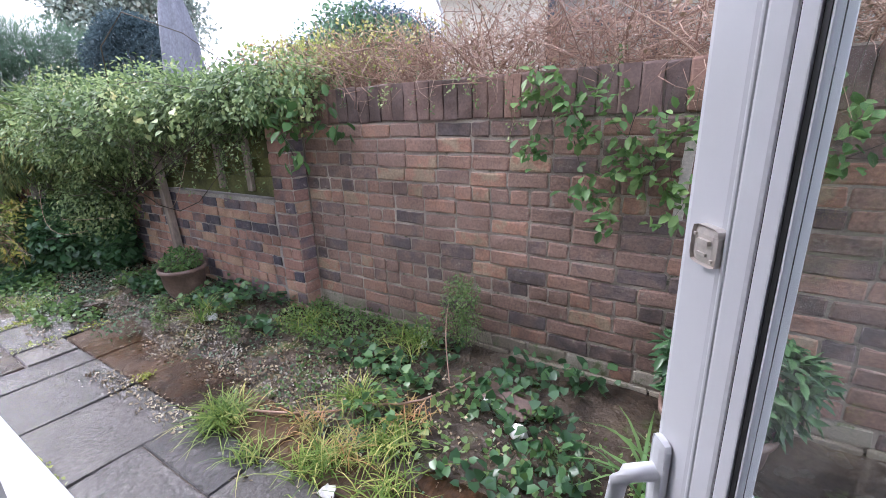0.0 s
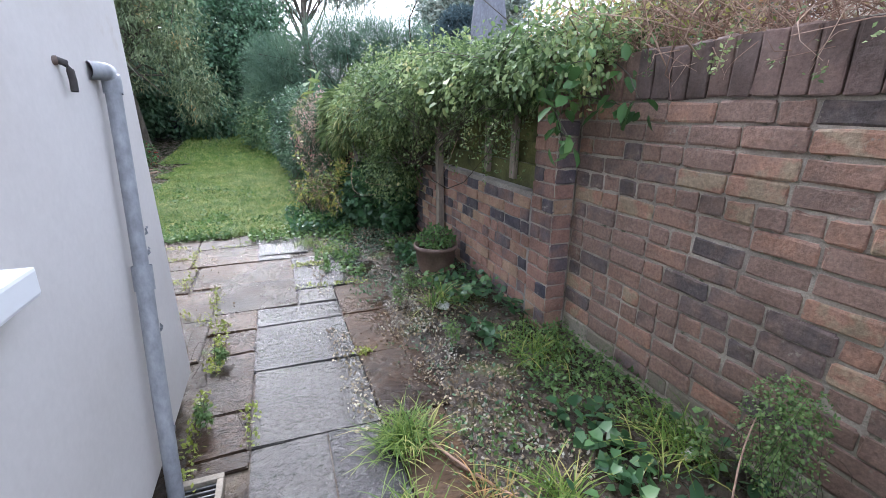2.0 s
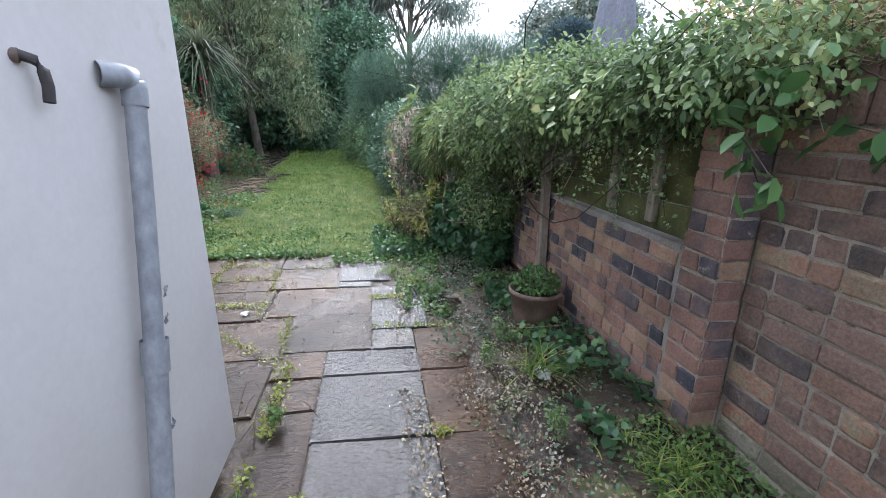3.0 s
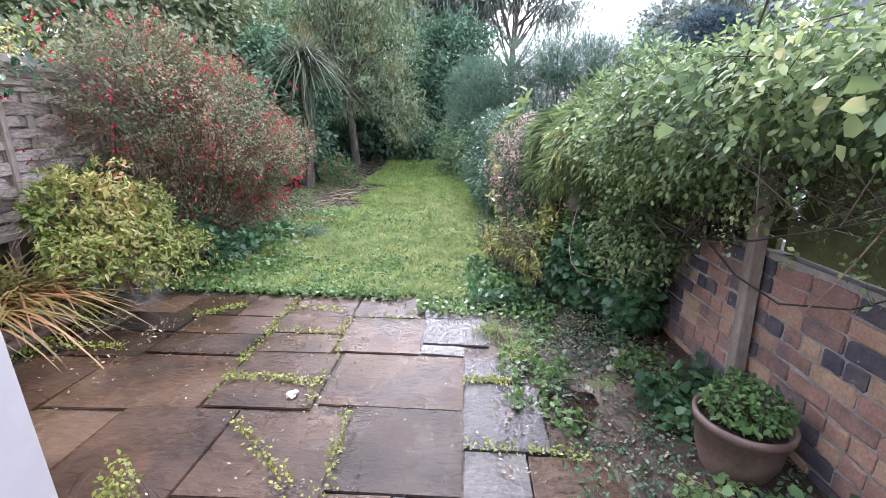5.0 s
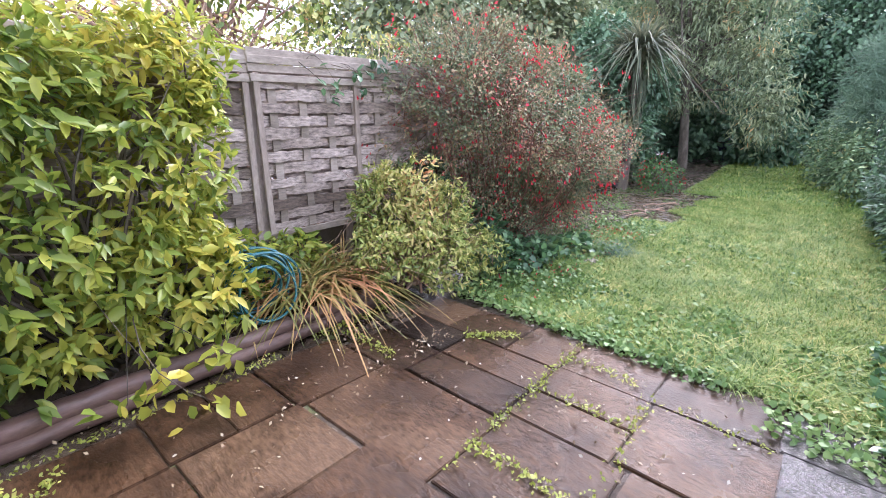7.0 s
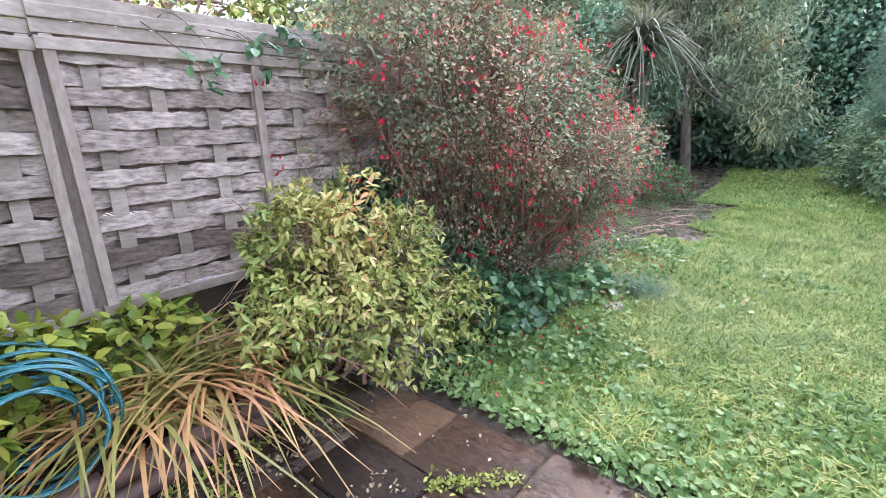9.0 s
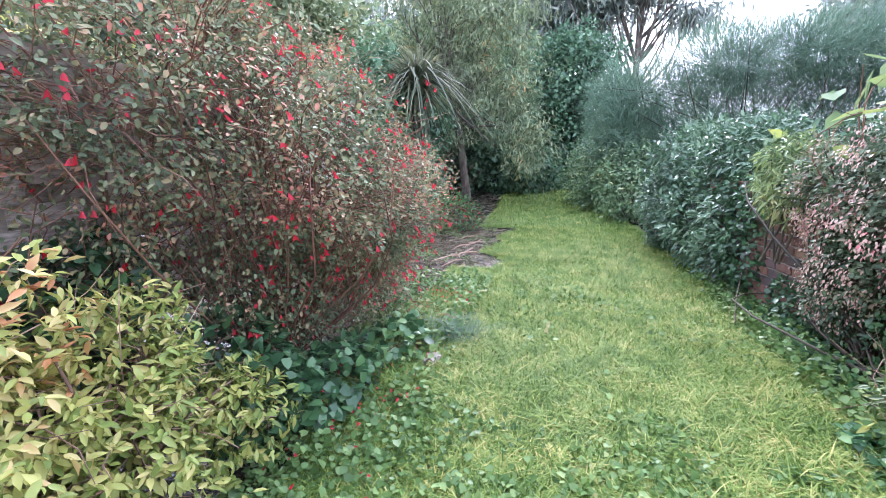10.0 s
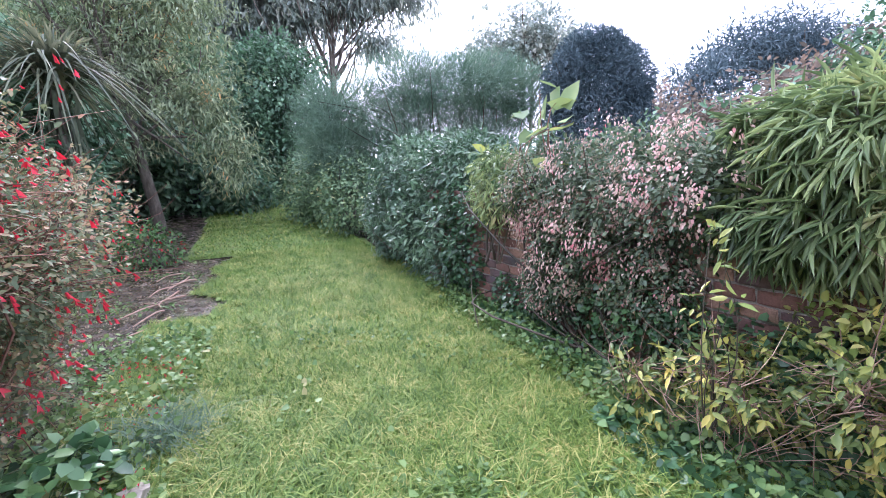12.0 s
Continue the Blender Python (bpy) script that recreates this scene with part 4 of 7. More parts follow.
# ---- pots ----
def pot(at, r, h, label):
    root = thing("plant_pot", at, label, "plant pot")
    bm = bmesh.new()
    prof = [(r * 0.66, 0.0), (r * 0.9, h * 0.45), (r * 0.97, h * 0.86), (r * 1.05, h * 0.88), (r * 1.06, h), (r * 0.97, h), (r * 0.9, h * 0.85), (r * 0.85, h * 0.82)]
    rings = []
    for pr, pz in prof:
        rings.append([bm.verts.new((at[0] + pr * math.cos(a), at[1] + pr * math.sin(a), at[2] + pz)) for a in np.linspace(0, 2 * np.pi, 32, endpoint=False)])
    for a, b in zip(rings, rings[1:]):
        for i in range(32):
            f = bm.faces.new((a[i], a[(i + 1) % 32], b[(i + 1) % 32], b[i]))
            f.smooth = True
    part("body", bm, M_TERRA, root)
    bm = bmesh.new()
    bmesh.ops.create_circle(bm, cap_ends=True, radius=r * 0.9, segments=24, matrix=Matrix.Translation((at[0], at[1], at[2] + h * 0.84)))
    part("compost", bm, M_SOIL, root, "dark damp compost")
    return root


pot((-3.74, 2.535, 0.0), 0.185, 0.29, "round brown glazed clay plant pot by the low wall")
shrub("potted_herb", (-3.74, 2.535, 0.25), [(-3.74, 2.535, 0.33, 0.17, 0.17, 0.08), (-3.82, 2.55, 0.37, 0.09, 0.09, 0.07), (-3.7, 2.6, 0.37, 0.08, 0.08, 0.07)], 900, 0.03, L_BRIGHT, "leafy green herb growing in the brown pot", "potted plant",
      seed=31, stem=14, stem_r=0.003, low=0.25, droop=0.1)
pot((0.34, 2.55, 0.05), 0.2, 0.27, "wide brown clay plant pot against the brick wall")
shrub("potted_shrub", (0.34, 2.55, 0.3), [(0.36, 2.58, 0.42, 0.22, 0.2, 0.17), (0.24, 2.62, 0.5, 0.12, 0.12, 0.12), (0.5, 2.6, 0.5, 0.18, 0.18, 0.15)], 1900, 0.062, L_IVY,
      "glossy green shrub growing in the clay pot", "potted plant", seed=32, stem=14, stem_r=0.006, low=0.28, shape="ovate", droop=0.3)
sp = np.array([(0.2, 2.25, 0.05)]) + rng.normal(0, 0.06, (40, 3)) * np.array([1, 1, 0])
tuft = new("strap_plant", blades("strap_plant", sp, 0.38, L_BRIGHT, width=0.009, arch=0.7, lean=0.5, seed=33))
tagged(tuft, "arching green strap-leaved plant beside the pot", "plant")

# ---- trellis strip on the brick wall ----
slat = part("wall_slat", boxes(((-0.021, -0.006, -0.19), (0.021, 0.006, 0.17)), bevel=0.003), M_CREAM, None)
slat.matrix_basis = pose(0.1, 2.872, 1.2, 0, 3, 0)
tagged(slat, "short pale weathered wooden slat nailed to brickwork", "slat")

# ---- low wall: timber above it, a post, boards ----
boards = thing("timber_screen", (-3.4, 2.86, 0.9), "moss-covered timber boards standing on the low wall", "fence")
for i in range(4):
    z = 0.93 + i * 0.15
    part("board", boxes(((-4.15, 2.83 + 0.04 * (i % 2), z), (-2.62, 2.86 + 0.04 * (i % 2), z + 0.154)), bevel=0.006), M_MOSSWOOD, boards)
for x in (-3.35, -2.95):
    part("batten", boxes(((x, 2.79, 0.97), (x + 0.06, 2.826, 1.5)), bevel=0.006), M_POST, boards)
boards2 = thing("timber_screen", (-5.2, 2.86, 0.8), "dark timber boards behind the climber on the low wall", "fence")
for i in range(5):
    z = 0.82 + i * 0.15
    part("board", boxes(((-6.4, 2.84 + 0.04 * (i % 2), z), (-4.22, 2.87 + 0.04 * (i % 2), z + 0.154)), bevel=0.006), M_MOSSWOOD, boards2)
bm = boxes(((-0.035, -0.03, 0.0), (0.035, 0.03, 1.42)), bevel=0.006)
post = part("wooden_post", bm, M_POST, None)
post.matrix_basis = pose(-4.14, 2.735, 0.06, 0, -4.0, 0)
tagged(post, "weathered wooden post leaning against the low brick wall", "post")


# ---- woven fence ----
FENCE_Y = -2.3
FENCE = Matrix.Translation((-4.42, FENCE_Y, 0.52)) @ Matrix.Rotation(radians(2.0), 4, "Y")


def strip_mesh(length, h, seed, wave, bays):
    """A thin split-wood strip that runs in front of and behind the uprights."""
    r = np.random.default_rng(seed)
    k = bays * 6 + 1
    x = np.linspace(0, length, k)
    y = wave * 0.024 * np.sin(np.pi * bays * x / length)
    zt, zb = h / 2 + r.normal(0, 0.004, k), -h / 2 + r.normal(0, 0.004, k)
    zt += 0.008 * np.sin(x * 3 + r.uniform(0, 6))
    v = [(x[i], y[i] + s, z) for i in range(k) for s, z in ((0.003, zb[i]), (0.003, zt[i]), (-0.003, zt[i]), (-0.003, zb[i]))]
    f = []
    for i in range(k - 1):
        a, b = 4 * i, 4 * i + 4
        for c in range(4):
            f.append((a + c, b + c, b + (c + 1) % 4, a + (c + 1) % 4))
    f += [(3, 2, 1, 0), (4 * k - 4, 4 * k - 3, 4 * k - 2, 4 * k - 1)]
    return mesh_of("strip", v, f, M_WOVEN)


def fence_panel(m, label, n=13):
    """Woven strips in a frame with a middle batten; 1.83 wide, the top at 1.3."""
    root = thing("woven_fence", m.translation, label, "fence", "woven fence panels")
    root.matrix_basis = m
    kinds = [strip_mesh(1.74, 0.081, s, w, 7) for s, w in ((1, 1), (2, -1), (3, 1), (4, -1), (5, 1), (6, -1))]

    def local(name, bm, mat, parent=root):
        me = bpy.data.meshes.new(name)
        bm.to_mesh(me)
        bm.free()
        me.materials.append(mat)
        ob = new(name, me)
        ob.parent = parent
        return ob

    for i in range(n):
        ob = new("strip", kinds[i % 2 + 2 * ((i * 5 // 2) % 3)])
        ob.parent = root
        ob.matrix_basis = pose(-1.78, 0.0, 0.06 + i * 0.09, 0, rng.normal(0, 0.25), 0)
    # extra strips added behind the weave, to block light and keep its gaps dark
    for i in range(n):
        ob = new("back_strip", kinds[(i + 1) % 2 + 2 * (i % 3)])
        ob.parent = root
        ob.matrix_basis = pose(-1.78, -0.05, 0.1 + i * 0.09, 0, rng.normal(0, 0.25), 0)
    for i in range(7):
        x = -1.78 + (i + 0.5) * 1.74 / 7
        local("weaver", boxes(((x - 0.032, -0.0045, 0.02), (x + 0.032, 0.0045, 1.16)), bevel=0.001), M_GREYWOOD)
    for x in (-0.04, -0.905, -1.79):
        local("batten", boxes(((x - 0.022, 0.018, -0.02), (x + 0.022, 0.045, 1.2)), bevel=0.004), M_POST)
    for z in (0.0, 1.17):
        local("rail", boxes(((-1.83, 0.02, z - 0.03), (0.0, 0.05, z + 0.02)), bevel=0.004), M_GREYWOOD)
    for i, z in enumerate((1.205, 1.262, 1.31)):
        local("cap_board", boxes(((-1.83, -0.01 + 0.012 * (i % 2), z), (0.0, 0.018 + 0.012 * (i % 2), z + 0.054)), bevel=0.004), M_GREYWOOD)
    return root


p1 = fence_panel(FENCE, "weathered grey woven wooden fence panel with a batten")
copy_thing(p1, Matrix.Translation((-2.58, FENCE_Y - 0.02, 0.48)) @ Matrix.Rotation(radians(1.0), 4, "Y"))
copy_thing(p1, Matrix.Translation((-6.28, FENCE_Y - 0.04, 0.56)) @ Matrix.Rotation(radians(0.5), 4, "Y"))
copy_thing(p1, Matrix.Translation((-8.14, FENCE_Y - 0.3, 0.56)) @ Matrix.Rotation(radians(8), 4, "Z"))
fp = thing("fence_post", (-6.27, FENCE_Y - 0.05, 0.0), "square weathered wooden fence post between woven panels", "post", "fence posts")
part("shaft", boxes(((-6.36, FENCE_Y - 0.09, 0.0), (-6.22, FENCE_Y - 0.035, 1.93)), bevel=0.008), M_POST, fp)
fpm = thing("fence_post", (-5.24, FENCE_Y + 0.0, 0.0), "short weathered post top above the woven fence", "post", "fence posts")
part("shaft", boxes(((-5.28, FENCE_Y - 0.1, 0.0), (-5.2, FENCE_Y - 0.04, 1.88)), bevel=0.008), M_POST, fpm)
fpe = thing("fence_post", (-4.4, FENCE_Y - 0.05, 0.0), "square weathered wooden fence post between woven panels", "post", "fence posts")
part("shaft", boxes(((-4.5, FENCE_Y - 0.1, 0.0), (-4.37, FENCE_Y - 0.03, 1.84)), bevel=0.008), M_POST, fpe)
gb = thing("gravel_board", (-4.9, FENCE_Y, 0.0), "dark damp board under the woven fence", "board")
part("board", boxes(((-6.2, FENCE_Y - 0.09, 0.0), (-2.6, FENCE_Y - 0.05, 0.5)), bevel=0.006), M_STEM, gb)

# bramble shoot over the fence
fv = thing("fence_bramble", (-5.2, -2.25, 1.6), "thin leafy bramble shoot trailing over the fence", "climbing plant")
bt = np.array([(-5.08, -2.22, 1.67), (-5.28, -2.22, 1.78), (-5.44, -2.22, 1.88), (-5.32, -2.22, 1.66), (-5.5, -2.22, 1.88), (-5.0, -2.22, 1.57), (-5.61, -2.22, 1.87)])
bs_ = stems_between(np.stack([bt[:, 0] + 0.25, bt[:, 1] - 0.06, np.full(len(bt), 1.84)], 1), bt, 77, k=6)
part("stems", tubes("stems", bs_, np.full(len(bt), 0.0025), M_STEM, sides=4), None, fv)
bq = np.concatenate([bt.repeat(6, 0), bs_[:, 3].repeat(2, 0)])
part("foliage", leaves("foliage", bq + rng.normal(0, 0.025, bq.shape), rng.normal(0, 0.5, bq.shape) + np.array([0, 0.8, 0.4]), 0.07, L_IVY, "oval", 0.5, 0.4), None, fv)

# ---- timber edging of the raised bed ----
def log(x0, y0, x1, y1, z, r, label):
    a, b = np.array([x0, y0, z]), np.array([x1, y1, z])
    t = np.linspace(0, 1, 10)[:, None]
    p = a * (1 - t) + b * t + rng.normal(0, 0.004, (10, 3))
    me = tubes("edging_log", [p], [r], M_LOG, sides=12, taper=0.96)
    return tagged(new("edging_log", me), label, "edging", "bed edging logs")


log(-5.0, -1.66, -4.2, -1.6, 0.095, 0.05, "brown wet timber edging log along the bed")
log(-4.2, -1.61, -3.4, -1.56, 0.085, 0.055, "brown wet timber edging log along the bed")
log(-3.36, -1.54, -2.56, -1.5, 0.085, 0.06, "thick brown wet timber edging log along the bed")
log(-5.0, -1.62, -3.9, -1.54, 0.02, 0.045, "lower brown timber edging log beside the patio")
log(-3.9, -1.54, -2.56, -1.44, 0.02, 0.045, "lower brown timber edging log beside the patio")


# ---- hose ----
def coil(at, label):
    root = thing("garden_hose", at, label, "hose")
    t = np.linspace(0, 2 * np.pi * 11.5, 460)
    rr = 0.19 + 0.045 * np.sin(t * 0.37) + 0.03 * np.sin(t * 0.171 + 1) + 0.02 * np.sin(t * 1.7)
    p = np.stack([at[0] + rr * np.cos(t), at[1] + 0.12 * np.sin(t * 0.61) + 0.1 * np.cos(t * 0.27), at[2] + 0.24 + rr * 0.95 * np.sin(t) + 0.03 * np.sin(t * 0.4)], 1)
    part("coil", tubes("coil", [p], [0.0085], M_HOSE, sides=8, taper=1), None, root)
    q = p.copy()
    q[:, 1] += 0.0055
    part("stripe", tubes("stripe", [q], [0.0036], M_HOSE_STRIPE, sides=5, taper=1), None, root, "pale stripe along the hose")
    return root


coil((-4.06, -1.8, 0.12), "tangled blue-green garden hose coiled in the bed")


# ---- planting near the house ----
# climber over the low wall
low_lobes = [(-3.1, 2.8, 1.62, 0.75, 0.36, 0.22), (-3.9, 2.7, 1.62, 0.8, 0.42, 0.27), (-4.8, 2.6, 1.45, 0.8, 0.52, 0.46), (-5.7, 2.62, 1.3, 0.7, 0.55, 0.58), (-6.2, 2.66, 1.2, 0.5, 0.42, 0.45),
             (-5.4, 2.66, 0.8, 0.6, 0.4, 0.45), (-2.5, 2.85, 1.68, 0.45, 0.35, 0.2)]
climber = shrub("climber", (-4.6, 2.75, 0.9), low_lobes, 78000, 0.036, L_CLIMBER, "dense green climber heaped over the low brick wall", "climbing plant", seed=41, stem=90, stem_r=0.006, low=0.45,
      shell=0.55, rough=0.36, twigs=520, droop=0.6, bumps=5.0, whorl=12, clump=0.05)
r41 = np.random.default_rng(43)
nh = 120
ha = np.stack([r41.uniform(-6.0, -2.5, nh), r41.uniform(2.45, 2.72, nh), r41.uniform(1.25, 1.5, nh)], 1)
hb = ha + np.stack([r41.normal(0, 0.05, nh), r41.normal(-0.02, 0.03, nh), -r41.uniform(0.1, 0.34, nh)], 1)
hang = thing("trailing_stems", (-3.3, 2.6, 1.5), "thin leafy stems trailing down from the climber", "climbing plant")
hp = stems_between(ha, hb, 44, k=6)
part("stems", tubes("stems", hp, np.full(nh, 0.002), M_STEM, sides=3), None, hang)
hq = hp.reshape(-1, 3).repeat(4, 0) + r41.normal(0, 0.012, (nh * 24, 3))
part("foliage", leaves("foliage", hq, r41.normal(0, 1, hq.shape), 0.024, L_CLIMBER, "small"), None, hang)

shrub("bindweed", (-3.4, 2.5, 1.2), [(-3.3, 2.5, 1.58, 0.6, 0.3, 0.2), (-4.2, 2.3, 1.6, 0.5, 0.3, 0.2), (-2.75, 2.65, 1.65, 0.35, 0.25, 0.16)], 260, 0.052, L_CLIMBER, "heart-leaved bindweed scrambling over the climber", "climbing plant", shape="heart",
      seed=47, stem=24, stem_r=0.0025, low=1.2, shell=0.3, droop=0.5)
shrub("ivy", (-5.9, 2.3, 0.0), [(-5.9, 2.42, 0.35, 0.55, 0.4, 0.45), (-6.2, 2.3, 0.3, 0.4, 0.32, 0.32), (-5.3, 2.6, 0.3, 0.4, 0.2, 0.4)], 11000, 0.07, L_IVY,
      "dark ivy sprawling from wall to ground", "ivy", shape="heart", seed=51, stem=40, low=0.0, shell=0.5)
shrub("rust_tinted_shrub", (-6.2, 2.18, 0.0), [(-6.15, 2.18, 0.45, 0.35, 0.28, 0.4), (-6.45, 2.08, 0.25, 0.3, 0.26, 0.28)], 3500, 0.045, L_SPOT, "straggly shrub with yellow and russet leaves", seed=53, stem=60, stem_mat=M_TWIG_RED, low=0.0)

# leafy branch by the brick pier
br = thing("climber_branch", (-2.35, 2.75, 1.3), "broad-leaved green shoots hanging over the brick pier", "climbing plant")
bt = np.array([(-1.9, 2.8, 1.43), (-1.84, 2.79, 1.47), (-2.06, 2.6, 1.3), (-2.1, 2.62, 1.24), (-2.42, 2.62, 1.69), (-2.34, 2.62, 1.53), (-2.68, 2.62, 1.64), (-2.09, 2.62, 1.5), (-2.19, 2.62, 1.41), (-2.54, 2.62, 1.79), (-2.03, 2.62, 1.63), (-2.93, 2.62, 1.57), (-2.16, 2.62, 1.61)])
bs_ = stems((-2.5, 2.8, 1.45), bt, 61, spread=0.03)
part("stems", tubes("stems", bs_, np.full(len(bt), 0.006), M_STEM), None, br)
bq = np.concatenate([bt.repeat(5, 0), bs_[:, 4].repeat(3, 0)])
part("foliage", leaves("foliage", bq + rng.normal(0, 0.03, bq.shape), rng.normal(0, 1, bq.shape) + np.array([0.2, -0.5, 0]), 0.082, L_BRIGHT, "oval", 0.5, 0.5), None, br)

for i, (a, b) in enumerate((((-5.6, 2.35, 0.62), (-4.35, 2.3, 0.72)), ((-5.2, 2.1, 0.95), (-4.6, 2.2, 0.6)), ((-3.4, 2.6, 1.25), (-3.55, 2.45, 0.85)), ((-3.9, 2.2, 0.0), (-3.2, 2.5, 0.25)))):
    tagged(new("bramble_runner", tubes("bramble_runner", stems_between(np.array([a]), np.array([b]), 300 + i, k=9, bend=0.12), [0.003], M_TWIG, sides=5, taper=0.5)), "long bare bramble runner trailing from the climber", "stem")

# cut brown hedge on the brick wall
r62 = np.random.default_rng(62)
hedge = thing("dead_hedge", (-0.6, 3.1, 1.7), "brown leafless clipped hedge along the top of the brick wall", "hedge")
n = 4600
a = np.stack([r62.uniform(-2.9, 2.2, n), r62.uniform(2.95, 3.6, n), r62.uniform(1.62, 1.95, n)], 1)
b = a + np.stack([r62.normal(0, 0.17, n), r62.normal(-0.05, 0.14, n), r62.normal(0.05, 0.11, n)], 1)
b[:, 2] = np.minimum(b[:, 2], 2.12 + 0.06 * lumps(b, 4, 3))
part("twigs", tubes("twigs", stems_between(a, b, 63, k=4, bend=0.2), r62.uniform(0.0018, 0.0035, n), M_TWIG, sides=3), None, hedge)
m_ = 420
a = np.stack([r62.uniform(-2.8, 2.2, m_), np.full(m_, 3.2), np.full(m_, 1.6)], 1)
b = a + np.stack([r62.normal(0, 0.3, m_), r62.normal(0, 0.3, m_), r62.uniform(0.2, 0.5, m_)], 1)
part("branches", tubes("branches", stems_between(a, b, 64, k=5), r62.uniform(0.002, 0.006, m_), M_TWIG, sides=5), None, hedge)
q = np.stack([r62.uniform(-2.9, 2.2, 3800), r62.uniform(2.95, 3.6, 3800), r62.uniform(1.72, 2.08, 3800)], 1)
part("dry_leaves", leaves("dry_leaves", q, r62.normal(0, 1, q.shape), 0.022, L_DEAD, "small"), None, hedge, "few dry brown leaves")
q = np.stack([r62.uniform(-3.2, -1.2, 5000) , r62.uniform(2.95, 3.6, 5000), r62.uniform(1.78, 2.1, 5000)], 1)
q = q[r62.random(5000) < np.clip((-1.2 - q[:, 0]) / 1.4, 0, 1)]
part("green_leaves", leaves("green_leaves", q, r62.normal(0, 1, q.shape), 0.03, L_SPOT, "small"), None, hedge, "yellow-green leaves threaded through the twigs")
n = 60
a = np.stack([r62.uniform(-2.0, 0.9, n), r62.uniform(2.86, 2.93, n), r62.uniform(1.62, 1.76, n)], 1)
b = a + np.stack([r62.normal(0, 0.06, n), r62.uniform(-0.1, -0.02, n), -r62.uniform(0.05, 0.3, n)], 1)
hs = stems_between(a, b, 66, k=7)
part("hanging_stems", tubes("hanging_stems", hs, np.full(n, 0.0018), M_TWIG, sides=3), None, hedge)
sel = hs[:26].reshape(-1, 3).repeat(3, 0)
part("hanging_leaves", leaves("hanging_leaves", sel + r62.normal(0, 0.01, sel.shape), r62.normal(0, 1, sel.shape), 0.02, L_CLIMBER, "small"), None, hedge)

# bramble on the brick wall
bram = thing("bramble", (-0.3, 2.85, 1.7), "green bramble shoots trailing over the brick wall", "climbing plant")
bt = np.array([(-0.59, 2.8, 1.55), (-0.38, 2.8, 1.48), (-0.32, 2.8, 1.39), (-0.57, 2.8, 1.3), (-0.14, 2.8, 1.25), (-0.06, 2.8, 1.19), (-0.29, 2.8, 1.1), (-0.21, 2.8, 1.01), (0.08, 2.8, 1.03), (0.02, 2.8, 1.39), (0.13, 2.8, 1.41), (0.2, 2.8, 1.43), (0.27, 2.8, 1.41), (0.3, 2.8, 1.52), (0.07, 2.8, 1.15), (-0.1, 2.8, 1.35), (-0.24, 2.8, 1.52), (-0.48, 2.8, 1.61), (0.45, 2.78, 1.5), (0.6, 2.76, 1.42), (0.75, 2.76, 1.55), (0.55, 2.78, 1.28), (0.85, 2.76, 1.38)])
ba = np.stack([bt[:, 0] + rng.normal(0.05, 0.1, len(bt)), np.full(len(bt), 2.875), np.minimum(1.7, bt[:, 2] + rng.uniform(0.12, 0.35, len(bt)))], 1)
bs_ = stems_between(ba, bt, 71, k=8, bend=0.1)
bs_[:, :, 1] = np.minimum(bs_[:, :, 1], 2.88)
part("stems", tubes("stems", bs_, np.full(len(bt), 0.0022), M_STEM, sides=4), None, bram)
bq = np.concatenate([bt.repeat(16, 0), bs_[:, 6].repeat(8, 0), bs_[:, 4].repeat(5, 0)])
part("foliage", leaves("foliage", bq + rng.normal(0, 0.042, bq.shape) * np.array([1, 0.5, 0.9]), rng.normal(0, 0.5, bq.shape) + np.array([0, -0.9, 0.35]), 0.054, L_BRIGHT, "oval", 0.5, 0.35), None, bram)


# ---- weeds on the soil between patio and wall ----
def scatter(n, x0, x1, y0, y1, seed, patch=3.0, thr=0.0, lift=0.0):
    r = np.random.default_rng(seed)
    P = np.stack([r.uniform(x0, x1, n), r.uniform(y0, y1, n), np.zeros(n)], 1)
    P = P[lumps(P, patch, seed + 3) > thr]
    P[:, 2] = np.maximum(height(P[:, 0], P[:, 1]), np.where((P[:, 1] < 1.65) & (P[:, 0] > -5.7), 0.0, -1)) + lift * np.random.default_rng(seed + 1).random(len(P))
    return P


def weeds(name, label, P, size, mat, shape, lift=0.05, wild=0.5):
    r = np.random.default_rng(len(P))
    P = P + np.stack([r.normal(0, 0.01, len(P)), r.normal(0, 0.01, len(P)), lift * r.random(len(P)) ** 1.3], 1)
    return tagged(new(name, leaves(name, P, r.normal(0, 0.5, P.shape) + np.array([0, 0, 0.9]), size, mat, shape, wild, 0.15)), label, "ground plants", kind="stuff")


weeds("ivy_carpet", "low dark green ivy creeping over the soil", np.concatenate([scatter(1500, -2.0, 0.4, 1.95, 2.85, 81, 5.0, 0.25), scatter(1000, -3.5, -1.0, 2.35, 2.8, 82, 4, -0.1), scatter(900, -5.6, -3.9, 2.3, 2.75, 182, 4, 0.1), scatter(2600, -9.0, -5.8, 1.65, 2.2, 183, 3, -0.3), scatter(1700, -7.0, -5.5, 1.35, 2.1, 184, 4, -0.5)]), 0.048, L_IVY, "heart", 0.1)
weeds("creeping_weeds", "pale green creeping weeds at the wall foot", np.concatenate([scatter(2600, -2.5, -1.2, 2.45, 2.88, 83, 3, -0.5), scatter(2600, -2.6, 0.2, 1.7, 2.6, 84, 5.0, 0.3)]), 0.026, L_WEED, "small", 0.05)
